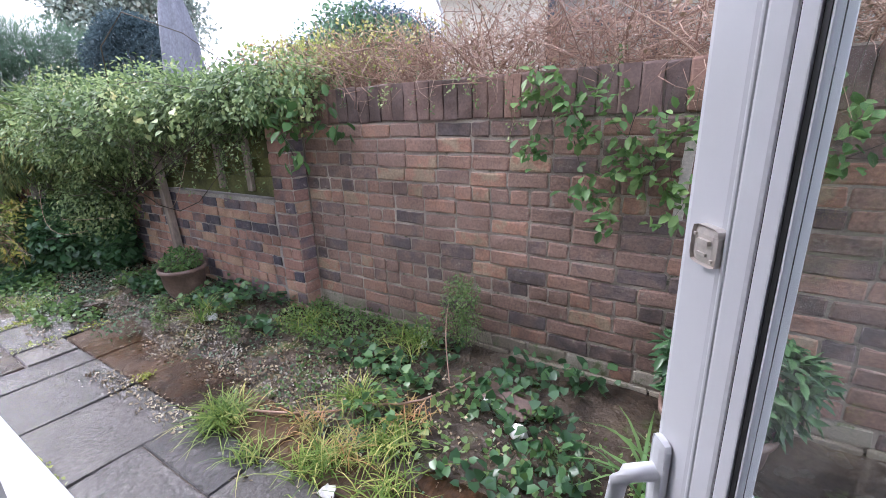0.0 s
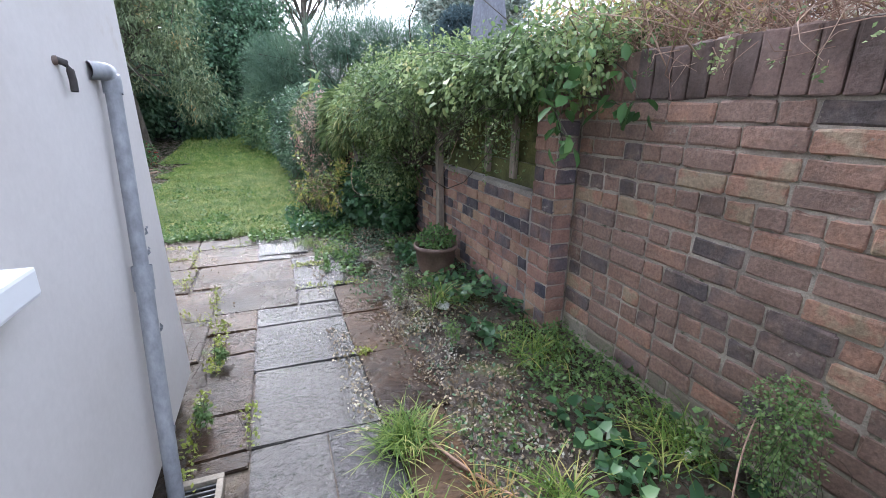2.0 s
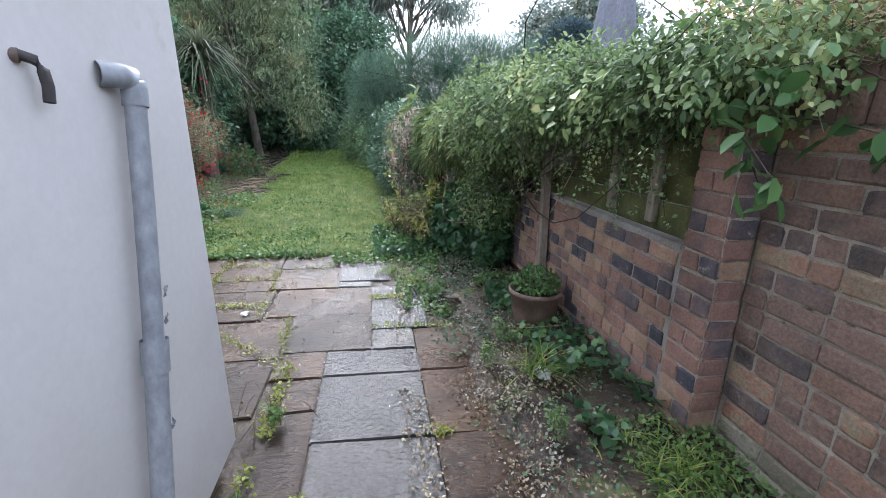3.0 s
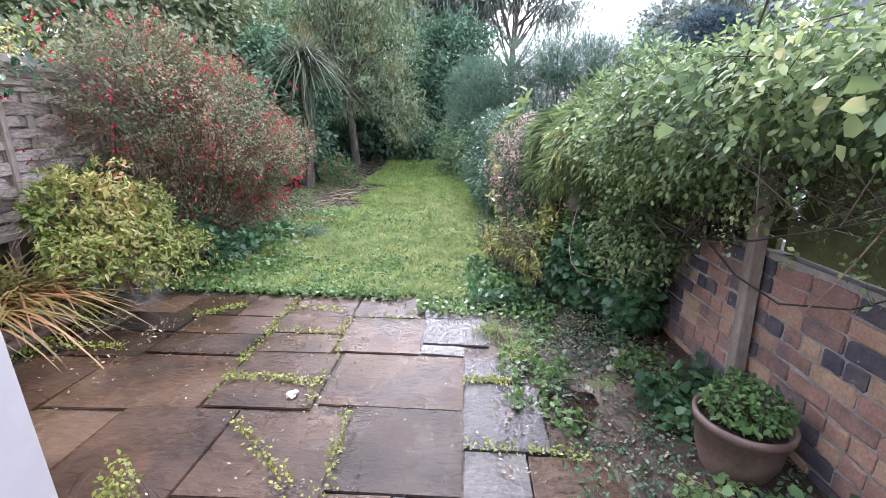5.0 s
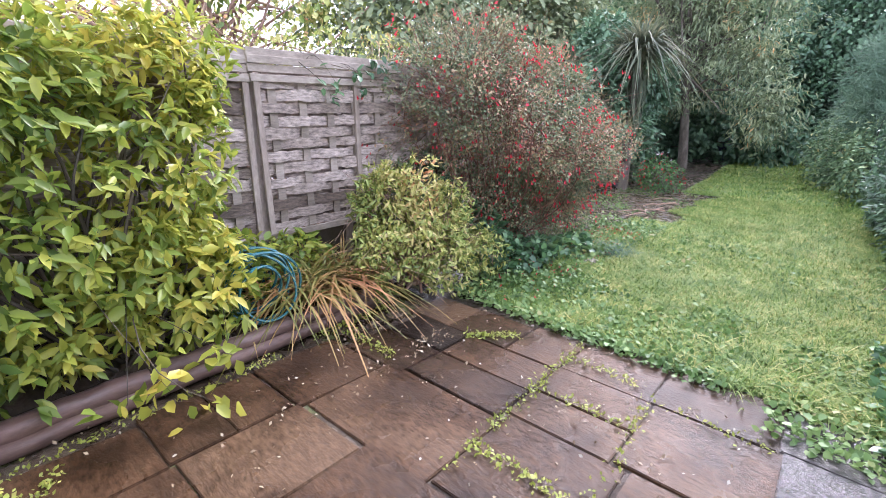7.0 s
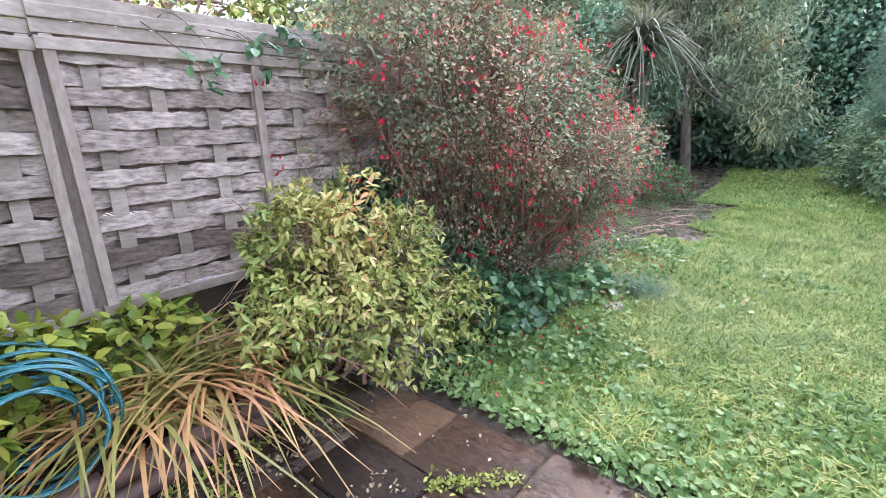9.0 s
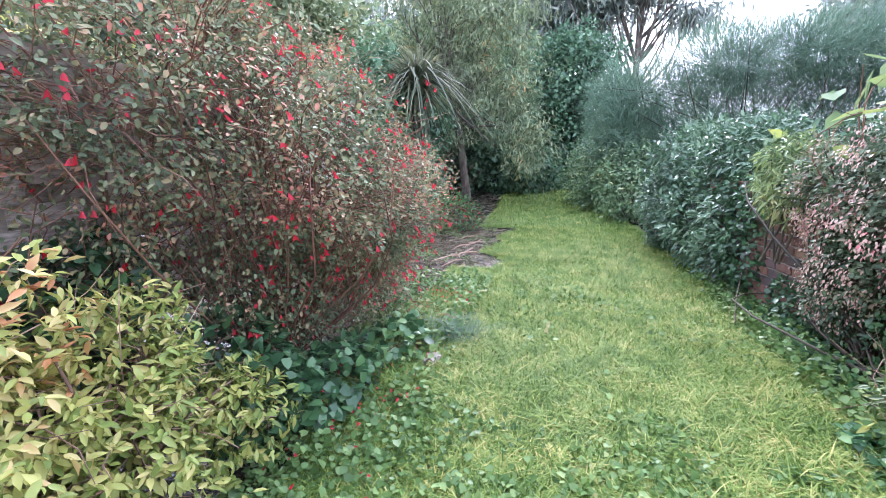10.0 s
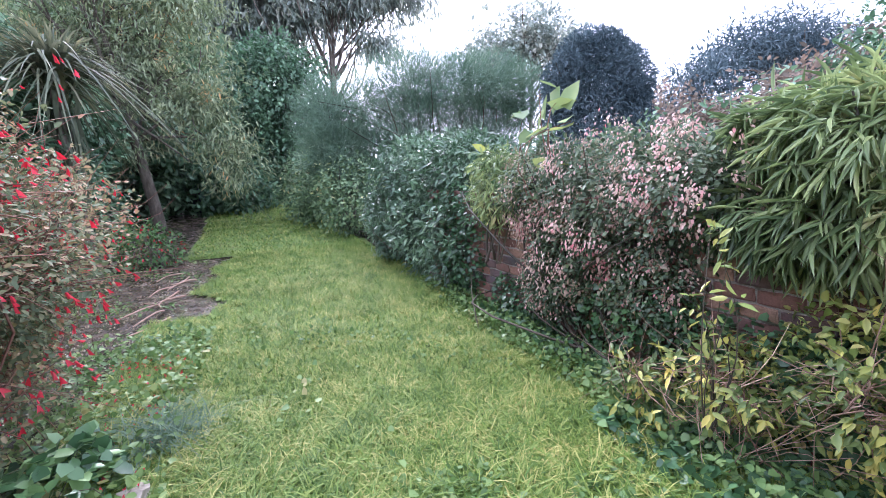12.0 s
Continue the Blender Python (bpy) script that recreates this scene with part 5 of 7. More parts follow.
weeds("ground_ivy", "bright green creeping ground ivy along the lawn edge", np.concatenate([scatter(9000, -6.9, -5.55, -1.55, 0.7, 85, 3.5, -0.35), scatter(2400, -7.6, -6.5, -1.7, -0.7, 86, 3, -0.2),
      scatter(3600, -6.6, -5.3, 0.9, 2.3, 88, 4, -0.25), scatter(5000, -9.2, -5.6, 1.5, 2.3, 87, 3, -0.5), scatter(3000, -10.4, -8.0, 1.45, 2.1, 187, 4, -0.2), scatter(5200, -9.5, -5.8, -1.4, 1.4, 188, 4, 0.35)]), 0.032, L_WEED, "heart", 0.06)
weeds("wall_foot_weeds", "leafy ground cover thick along the wall foot and border", np.concatenate([scatter(5500, -10.2, -5.8, 1.5, 2.15, 387, 3.5, -0.45), scatter(4200, -9.6, -6.0, -1.7, -0.75, 388, 3.5, -0.35), scatter(1200, -9.0, -6.0, -0.9, 1.2, 389, 5, 0.45)]), 0.036, L_WEED, "heart", 0.14, 0.8)
weeds("border_weeds", "scattered green weeds on the border soil", np.concatenate([scatter(2600, -13.6, -8.4, -2.8, -1.2, 96, 3, -0.1), scatter(3200, -5.6, -3.4, 1.55, 2.6, 97, 5, 0.1), scatter(700, -0.9, 0.6, 1.7, 2.6, 98, 5, 0.2)]), 0.032, L_WEED, "heart", 0.05)
weeds("leaf_litter", "fallen pale leaves and petals on soil and slabs", np.concatenate([scatter(3600, -3.4, -1.3, 1.5, 2.4, 191, 4, -0.2), scatter(900, -5.1, -4.3, -1.4, -0.8, 192, 6, 0.0), scatter(2200, -4.0, 0.2, 1.55, 2.6, 91, 4, 0.0), scatter(600, -5.6, -2.7, -1.6, 0.9, 92, 4, -0.4), scatter(1800, -5.6, -3.6, 1.5, 2.7, 93, 4, -0.4),
      scatter(9000, -15.5, -9.0, -3.0, -0.85, 94, 2.5, -0.6)]), 0.022, L_DEAD, "small", 0.006, 0.9)
weeds("fallen_petals", "small pale fallen petals stuck to wet paving", np.concatenate([scatter(520, -2.95, -2.2, 1.68, 2.2, 291, 6, -0.1), scatter(300, -3.3, -2.85, 1.85, 2.25, 292, 7, 0.0), scatter(260, -1.9, -1.2, 1.95, 2.4, 293, 6, -0.1), scatter(160, -5.4, -2.8, -1.3, 1.5, 294, 3, -0.6)])
      + np.array([0, 0, 0.006]), 0.02, L_PETAL, "small", 0.004, 0.9)
weeds("dark_litter", "dark trodden leaf mould beside the patio", np.concatenate([scatter(2500, -5.6, -0.2, 1.7, 2.75, 95, 4, -0.3), scatter(2600, -5.6, -3.5, 1.75, 2.75, 195, 5, -0.4)]), 0.024, L_DARK, "oval", 0.01, 0.9)


def tuft_of(at, n, length, spread, label, mat=None, seed=1, width=0.003, name="grass_tuft"):
    r = np.random.default_rng(seed)
    P = np.array([at], float) + r.normal(0, spread, (n, 3)) * np.array([1, 1, 0])
    return tagged(new(name, blades(name, P, length, mat or L_GRASS, width=width, arch=0.7, lean=0.6, seed=seed, seg=4)), label, "grass tuft", "grass tufts")


for i, (x, y, z, n, ln, sp_) in enumerate(((-1.8, 1.7, 0, 260, 0.2, 0.05), (-1.12, 1.75, 0, 200, 0.17, 0.06), (-0.92, 1.98, 0.02, 160, 0.15, 0.06), (-2.15, 2.6, 0.08, 160, 0.15, 0.1), (-1.45, 1.62, 0, 90, 0.12, 0.05),
                                          (-1.25, 2.15, 0.04, 120, 0.2, 0.05), (-1.3, 2.7, 0.1, 150, 0.18, 0.08), (-3.0, 2.28, 0.05, 70, 0.3, 0.03), (-0.75, 1.75, 0, 120, 0.15, 0.07), (-5.05, 1.55, 0, 140, 0.13, 0.08),
                                          (-4.75, 1.7, 0, 100, 0.12, 0.06), (-5.75, 0.75, 0, 200, 0.16, 0.07), (-6.9, -1.0, 0, 200, 0.22, 0.09), (-7.9, -1.05, 0, 180, 0.22, 0.1), (-5.9, -0.3, 0, 160, 0.15, 0.06))):
    tuft_of((x, y, z), n, ln, sp_, "tuft of bright green coarse grass", seed=100 + i)
for i, (x, y) in enumerate(((-1.05, 1.88), (-0.95, 2.2), (-1.35, 1.9))):
    tuft_of((x, y, 0.02), 80, 0.13, 0.06, "tuft of yellowed dry grass", L_STRAP, 130 + i)

# weeds in the joints
jx = []
r9 = np.random.default_rng(99)
for x0, y0, x1, y1, n in ((-4.05, -0.05, -5.5, -0.12, 260), (-4.25, -0.1, -4.25, 0.5, 200), (-3.4, 0.77, -4.0, 0.73, 120), (-4.0, 0.5, -5.1, 0.42, 120), (-4.36, 1.33, -4.36, 1.6, 160), (-4.85, -0.1, -4.9, 0.5, 100),
                          (-2.65, 0.84, -3.3, 0.84, 260), (-3.3, 0.8, -3.9, 0.15, 160), (-4.5, -0.9, -4.5, -1.4, 160), (-5.2, 0.4, -5.2, 1.0, 60), (-5.05, -0.75, -5.3, -0.5, 200), (-2.0, 1.07, -2.3, 1.05, 60), (-1.7, 0.82, -2.5, 0.82, 220),
                          (-2.62, 1.64, -2.62, 1.7, 60), (-3.78, 1.34, -3.78, 1.9, 140), (-5.3, -0.1, -5.3, 0.35, 90), (-4.3, -1.45, -5.0, -1.5, 240), (-2.7, -1.3, -4.0, -1.4, 200), (-2.7, -0.6, -2.9, -1.2, 200)):
    t = r9.random(n)
    jx.append(np.stack([x0 + (x1 - x0) * t + r9.normal(0, 0.022, n), y0 + (y1 - y0) * t + r9.normal(0, 0.022, n), np.full(n, 0.004)], 1))
weeds("joint_moss", "yellow-green moss and seedlings in the paving joints", np.concatenate(jx), 0.022, L_MOSS, "small", 0.02)
for i, (x, y, h) in enumerate(((-3.3, 0.05, 0.22), (-3.15, 0.28, 0.2), (-2.95, 0.5, 0.2), (-2.75, 0.6, 0.24), (-2.95, -0.35, 0.2), (-2.75, -0.9, 0.22), (-2.2, 0.86, 0.12), (-2.75, 0.88, 0.12), (-3.2, 2.05, 0.16), (-2.5, 2.2, 0.2), (-1.2, 2.72, 0.3), (-3.45, 2.2, 0.2))):
    shrub("seedling_weed", (x, y, 0.0), [(x, y, h * 0.6, h * 0.28, h * 0.28, h * 0.5)], 170, 0.022, L_MOSS if i < 6 else L_WEED, "spindly yellow-green weed growing from a joint", "weed", seed=150 + i, stem=9, stem_r=0.0015,
          shape="small", shell=0.9, stem_mat=M_STEM, low=0.0, group="spindly weeds")

shrub("feathery_weed", (-0.99, 2.78, 0.08), [(-0.99, 2.78, 0.33, 0.13, 0.07, 0.2), (-0.96, 2.76, 0.5, 0.1, 0.06, 0.1)], 2600, 0.014, L_WEED, "feathery grey-green weed growing against the brick wall", "weed", seed=181, stem=40, stem_r=0.0012, shape="small",
      shell=0.9, low=0.05, stem_mat=M_STEM)
crumple("clay_shard", (-0.55, 2.53, 0.03), (0.15, 0.11, 0.045), M_TERRA, "broken brown clay shard lying on the soil", "rubble", 31)
tuft_of((-7.78, -0.84, 0.0), 420, 0.3, 0.09, "soft grey-green tussock of fine grass at the lawn edge", L_FEATHER, 141, width=0.0022)
q = np.concatenate([scatter(260, -9.0, -6.4, -1.5, -0.8, 295, 2, -0.3), scatter(40, -7.2, -5.6, -1.3, -0.7, 296, 2, -0.3)]) + np.array([0, 0, 0.05])
weeds("fallen_flowers", "red fuchsia flowers fallen on the ground cover", q, 0.026, L_RED, "bell", 0.04, 0.9)
part("trunk", tubes("trunk", [[(-5.88, 2.62, -0.02), (-5.91, 2.6, 0.4), (-5.85, 2.64, 0.9), (-5.78, 2.68, 1.3)]], [0.055], M_STEM, sides=10, taper=0.6), None, climber, "dark gnarled stem by the wall")

# ---- raised bed by the fence ----
shrub("golden_shrub", (-3.3, -1.95, 0.12), [(-3.1, -1.9, 1.0, 0.55, 0.5, 0.95), (-2.9, -1.75, 0.6, 0.45, 0.4, 0.6), (-3.55, -1.95, 1.2, 0.5, 0.4, 0.75), (-3.6, -1.75, 0.5, 0.4, 0.35, 0.42), (-2.75, -1.9, 1.5, 0.5, 0.5, 0.5), (-3.75, -2.1, 1.6, 0.4, 0.3, 0.4)],
      14000, 0.084, L_YELLOW, "large golden-leaved shrub leaning over the patio edge", seed=201, stem=60, low=0.15, shape="ovate", whorl=6, clump=0.014, wild=0.85, shell=0.5, droop=0.35, rough=0.24)
ca = thing("golden_shoot", (-3.5, -1.5, 0.1), "golden leafy shoot hanging over the edging", "shrub")
bt = np.array([(-3.5, -1.05, 0.12), (-3.35, -1.15, 0.2), (-3.6, -1.2, 0.3), (-3.2, -1.25, 0.15), (-3.7, -1.35, 0.25)])
bs_ = stems((-3.35, -1.7, 0.5), bt, 203, spread=0.06)
part("stems", tubes("stems", bs_, np.full(len(bt), 0.004), M_STEM), None, ca)
bq = np.concatenate([bt.repeat(9, 0), bs_[:, 3].repeat(7, 0)])
part("foliage", leaves("foliage", bq + rng.normal(0, 0.05, bq.shape), rng.normal(0, 1, bq.shape), 0.085, L_YELLOW, "oval", 0.6, 0.3), None, ca)
shrub("bed_shrub", (-4.1, -2.0, 0.12), [(-4.0, -2.0, 0.4, 0.45, 0.25, 0.3), (-4.5, -2.1, 0.35, 0.35, 0.2, 0.25)], 1300, 0.07, L_YELLOW, "leafy yellow-green shoots round the hose", seed=205, stem=20, stem_r=0.004, low=0.1)
sp = np.array([(-4.62, -1.88, 0.12)]) + rng.normal(0, 0.12, (620, 3)) * np.array([1.6, 0.8, 0])
mc = thing("montbretia_clump", (-4.62, -1.88, 0.12), "collapsed clump of browning strap leaves in the bed", "perennial plant")
tagged(part("strap_leaves", blades("strap_leaves", sp, 0.62, L_STRAP, width=0.0105, arch=1.1, lean=0.5, seed=207, seg=7), None, mc), kind="stuff")
shrub("variegated_shrub", (-5.35, -1.7, 0.05), [(-5.3, -1.7, 0.72, 0.34, 0.33, 0.42), (-5.65, -1.55, 0.5, 0.36, 0.36, 0.4), (-5.15, -1.75, 0.9, 0.22, 0.22, 0.25), (-5.4, -1.5, 0.35, 0.3, 0.25, 0.3), (-5.85, -1.7, 0.55, 0.3, 0.3, 0.35), (-5.05, -1.85, 0.75, 0.25, 0.2, 0.3), (-6.05, -1.45, 0.3, 0.3, 0.25, 0.25), (-4.95, -1.6, 0.45, 0.2, 0.2, 0.3)], 13500, 0.05, L_SPOT,
      "cream-variegated spotted-leaf shrub at the patio corner", seed=211, stem=40, low=0.05, rough=0.75, shape="ovate", whorl=5, clump=0.012, wild=0.9, shell=0.6, droop=0.3, bumps=4.5, twigs=160, stem_mat=M_TWIG)
shrub("small_green_shrub", (-5.9, -2.0, 0.05), [(-5.85, -2.05, 0.7, 0.35, 0.2, 0.4), (-6.3, -1.75, 0.35, 0.4, 0.3, 0.25)], 1100, 0.085, L_IVY, "dark green leafy plant below the fence", seed=213, stem=20, low=0.0)

# fuchsia
fl = [(-6.9, -1.85, 1.35, 0.95, 0.72, 0.85), (-6.2, -2.0, 1.55, 0.7, 0.55, 0.7), (-7.7, -1.75, 1.2, 0.8, 0.65, 0.8), (-8.2, -1.75, 0.8, 0.55, 0.5, 0.6), (-7.4, -1.85, 0.5, 0.7, 0.35, 0.45), (-6.6, -1.95, 2.0, 0.65, 0.5, 0.45), (-7.5, -1.9, 1.9, 0.6, 0.5, 0.4), (-8.5, -1.5, 1.05, 0.45, 0.4, 0.45), (-6.9, -1.5, 1.15, 0.65, 0.42, 0.45), (-7.6, -1.35, 0.95, 0.5, 0.35, 0.4), (-6.9, -1.75, 0.6, 0.6, 0.3, 0.35), (-7.9, -1.55, 0.5, 0.5, 0.3, 0.35)]
shrub("fuchsia", (-7.0, -1.95, 0.0), fl, 68000, 0.03, L_FUCHSIA, "large arching fuchsia covered in red hanging flowers", seed=221, stem=170, stem_r=0.008, stem_mat=M_TWIG_RED, twigs=2000, low=0.08, shell=0.5, rough=0.42,
      flowers=(L_RED, 1900, 0.038, "bell", "red hanging bell flowers"), droop=0.2, bumps=5.0, whorl=9, clump=0.042, flower_clump=(2, 0.025))
shrub("ivy", (-6.9, -1.3, 0.0), [(-6.7, -1.35, 0.12, 0.5, 0.25, 0.16), (-7.4, -1.2, 0.1, 0.4, 0.25, 0.14), (-6.3, -1.55, 0.2, 0.35, 0.25, 0.25)], 1500, 0.06, L_IVY, "low ivy under the fuchsia at the lawn edge", "ivy", shape="heart", seed=225, stem=10, stem_r=0.004, low=0.0)

# ---- planting along the lawn by the far brick wall ----
shrub("bamboo", (-6.2, 2.4, 0.6), [(-6.3, 2.45, 1.45, 0.58, 0.45, 0.33), (-5.75, 2.5, 1.5, 0.55, 0.45, 0.33), (-6.4, 2.15, 1.12, 0.45, 0.22, 0.2)], 17000, 0.15, L_BAMBOO,
      "dense lance-leaved bamboo clump arching over the wall", "bamboo", shape="bamboo", seed=301, stem=50, low=0.6, droop=0.65, wild=0.42, whorl=8, clump=0.012, rough=0.4, bumps=4.5, shell=0.35)
shrub("abelia", (-7.8, 2.15, 0.0), [(-7.6, 2.15, 1.2, 0.62, 0.45, 0.42), (-8.35, 2.1, 1.15, 0.52, 0.4, 0.4), (-7.9, 2.0, 0.8, 0.5, 0.33, 0.42), (-7.0, 2.15, 1.22, 0.45, 0.4, 0.36), (-7.3, 2.05, 0.7, 0.45, 0.25, 0.4), (-8.1, 1.95, 0.45, 0.35, 0.2, 0.3)], 30000, 0.036, L_PINK,
      "dark green shrub with pink flowers draped over the wall", seed=305, stem=60, low=0.15, shell=0.45, rough=0.36, twigs=160, stem_mat=M_STEM, whorl=8, clump=0.04,
      flowers=(L_BLUSH, 15000, 0.022, "oval", "pink and cream bracts"), flower_clump=(22, 0.034))
shrub("dark_ivy", (-7.4, 2.05, 0.0), [(-7.5, 2.05, 0.45, 0.6, 0.2, 0.4), (-8.6, 2.0, 0.2, 0.5, 0.25, 0.25), (-9.4, 1.95, 0.95, 0.45, 0.25, 0.3), (-9.6, 1.85, 0.4, 0.4, 0.25, 0.4), (-10.0, 1.95, 1.0, 0.5, 0.3, 0.35), (-6.5, 2.1, 0.3, 0.5, 0.2, 0.3)], 9000, 0.04, L_IVY, "dark ivy hanging down the brick wall", "ivy", shape="heart", seed=307, stem=20, low=0.0)
shrub("laurel_hedge", (-10.6, 2.2, 0.0), [(-10.3, 2.2, 1.3, 0.7, 0.6, 0.62), (-10.9, 2.0, 0.7, 0.85, 0.65, 0.75), (-10.0, 2.0, 0.6, 0.5, 0.5, 0.65), (-11.6, 1.95, 1.3, 0.75, 0.65, 0.62), (-12.2, 1.8, 0.6, 0.8, 0.55, 0.65)], 24000, 0.085, L_LAUREL,
      "clipped dark evergreen hedge at the lawn edge", "hedge", seed=311, stem=40, low=0.0, whorl=6, clump=0.04, shape="ovate")
shrub("golden_grass_shrub", (-8.9, 1.95, 0.5), [(-8.9, 1.95, 1.25, 0.35, 0.3, 0.35)], 1800, 0.09, L_BAMBOO, "yellow-green lance-leaved shrub by the wall", shape="lance", seed=313, stem=12, low=0.5, droop=0.8)
syc = thing("sycamore_sapling", (-8.1, 1.95, 0.6), "young sapling with broad pale green leaves", "sapling")
bt = np.array([(-8.32, 1.95, 2.01), (-8.1, 1.95, 1.88), (-8.28, 1.95, 1.8), (-8.58, 1.95, 1.83), (-7.92, 1.95, 1.72), (-9.42, 1.95, 1.57), (-8.58, 1.95, 1.62), (-8.21, 1.95, 1.66), (-8.09, 1.95, 1.42)])
bs_ = stems((-8.05, 1.95, 0.9), bt, 315, spread=0.02)
part("stems", tubes("stems", bs_, np.full(len(bt), 0.007), M_TWIG_RED), None, syc)
bq = bt.repeat(2, 0) + rng.normal(0, 0.04, (len(bt) * 2, 3))
part("foliage", leaves("foliage", bq, rng.normal(0, 0.4, bq.shape) + np.array([0.3, -0.3, 0.7]), 0.17, L_SYCAMORE, "heart", 0.5, 0.35), None, syc)
ys = thing("yellow_sprig", (-6.48, 1.65, 0.0), "slender upright shoot with pale yellow leaves", "sapling")
bt = np.array([(-6.5, 1.6, 1.16), (-6.46, 1.57, 1.06), (-6.42, 1.6, 0.95), (-6.54, 1.55, 0.78), (-6.34, 1.55, 0.84), (-6.5, 1.6, 0.7)])
bs_ = stems((-6.48, 1.65, 0.1), bt, 317, spread=0.01)
part("stems", tubes("stems", bs_, np.full(len(bt), 0.004), M_STEM), None, ys)
bq = bt.repeat(6, 0) + rng.normal(0, 0.03, (len(bt) * 6, 3))
part("foliage", leaves("foliage", bq, rng.normal(0, 1, bq.shape), 0.062, L_SPOT, "ovate"), None, ys)
shrub("rose_bush", (-6.45, 1.8, 0.0), [(-6.5, 1.78, 0.36, 0.36, 0.25, 0.28), (-6.05, 1.95, 0.42, 0.35, 0.22, 0.36), (-6.85, 1.6, 0.22, 0.26, 0.18, 0.16)], 1500, 0.055, L_ROSE, "straggly bush with yellowing leaves and bare stems",
      seed=321, stem=40, stem_r=0.0022, whorl=5, clump=0.015, shape="ovate", stem_mat=M_TWIG, twigs=150, low=0.05, shell=0.8)
shrub("small_red_salvia", (-13.6, -2.0, 0.0), [(-13.6, -2.1, 0.3, 0.5, 0.5, 0.35), (-14.2, -2.4, 0.35, 0.5, 0.4, 0.4)], 1600, 0.06, L_BRIGHT, "low green plant with red flowers under the trees", seed=331, stem=10, low=0.0, flowers=(L_RED, 110, 0.06, "bell", "red flowers"))
shrub("red_grass", (-14.2, -1.9, 0.0), [(-14.2, -1.9, 0.2, 0.14, 0.14, 0.22)], 120, 0.08, L_TWIGGY, "small dark red feathery plant", "plant", shape="lance", seed=333, stem=5, low=0.0)

# brick pillar among the shrubs
pil = thing("brick_pillar", (-13.6, -3.0, 0.0), "short reddish brick pillar beside the border", "pillar")
for i in range(9):
    part("course", boxes(((-13.72, -3.12, i * 0.085), (-13.48, -2.88, i * 0.085 + 0.075)), bevel=0.006), M_BRICK_LOW, pil)


# ---- trees and far planting ----
def tree(name, at, trunk_h, trunk_r, lobes, n, size, mat, label, seed, limbs=16, shape="oval", bark=None, shell=0.5, droop=0.35, rough=0.28, category="tree", bumps=1.6, lean=(0, 0), wild=0.6, whorl=14, clump=0.0):
    root = thing(name, at, label, category)
    r = np.random.default_rng(seed)
    top = np.array(at, float) + np.array([lean[0], lean[1], trunk_h])
    t = np.linspace(0, 1, 9)[:, None]
    p = np.array(at)[None] * (1 - t) + top[None] * t + np.sin(t * 5 + seed) * trunk_r * 0.5 * np.array([1, 0.7, 0])
    p[0, 2] -= 0.1
    part("trunk", tubes("trunk", [p], [trunk_r], bark or M_BARK, sides=14, taper=0.5), None, root)
    P, N = crown(lobes, n, seed, shell=shell, rough=rough, bumps=bumps)
    if limbs:
        tg = P[r.choice(len(P), limbs)]
        a = p[r.integers(4, 9, limbs)]
        part("limbs", tubes("limbs", stems_between(a, tg, seed, k=7, bend=0.1), np.full(limbs, trunk_r * 0.3), bark or M_BARK, sides=6, taper=0.15), None, root)
    keep = r.permutation(len(P))[:len(P) // whorl]
    P, N = P[keep].repeat(whorl, 0), N[keep].repeat(whorl, 0)
    P = P + r.normal(0, 1, P.shape) * (clump or size * 1.5) * np.array([1, 1, 0.6])
    part("crown", leaves("crown", P, N, size, mat, shape, wild, droop), None, root)
    return root


tree("multi_stem_tree", (-18.5, -2.85, 0.2), 4.4, 0.15, [(-18.5, -2.8, 4.4, 1.9, 1.6, 1.5), (-17.8, -1.6, 3.2, 1.2, 1.0, 1.1), (-19, -4.4, 4.8, 1.6, 1.6, 1.7), (-18.3, -2.0, 5.8, 1.5, 1.4, 1.1), (-18.6, -3.6, 2.4, 1.2, 1.0, 0.8), (-18.0, -0.9, 2.0, 0.9, 0.7, 1.1), (-18, -3.8, 6.6, 1.6, 1.6, 1.0)],
     26000, 0.16, L_WILLOW, "slender tree with an olive green drooping crown", 401, limbs=70, shape="lance", droop=0.7, shell=0.9, rough=0.75, bumps=2.6, lean=(0, -0.7), whorl=22, clump=0.24)
tree("dark_evergreen_tree", (-20.5, -4.9, 0.2), 3.0, 0.16, [(-20, -4.9, 2.4, 1.7, 1.6, 2.3), (-21, -3.4, 1.9, 1.4, 1.2, 1.8), (-19.2, -5.1, 1.7, 1.2, 1.2, 1.6), (-21.5, -2.2, 1.4, 1.3, 1.0, 1.4), (-21.5, -1.0, 1.0, 1.1, 0.8, 1.0)],
     22000, 0.19, L_DARK, "dense dark evergreen tree behind the border", 402, shell=0.5, clump=0.17)
tree("dark_evergreen_tree", (-15.2, -4.3, 0.1), 2.6, 0.12, [(-16.6, -4.3, 1.6, 1.1, 0.8, 1.6), (-15.4, -4.0, 1.5, 1.0, 0.7, 1.5), (-13.8, -3.7, 1.6, 1.0, 0.6, 1.6), (-12.6, -3.5, 1.4, 0.9, 0.5, 1.4), (-14.6, -3.3, 1.0, 0.8, 0.45, 1.0), (-16.2, -3.7, 2.6, 0.9, 0.7, 1.0), (-14.5, -4.2, 3.0, 1.1, 0.7, 0.9)],
     22000, 0.14, L_DARK, "dense dark evergreen bush behind the palm", 412, shell=0.5, clump=0.13)
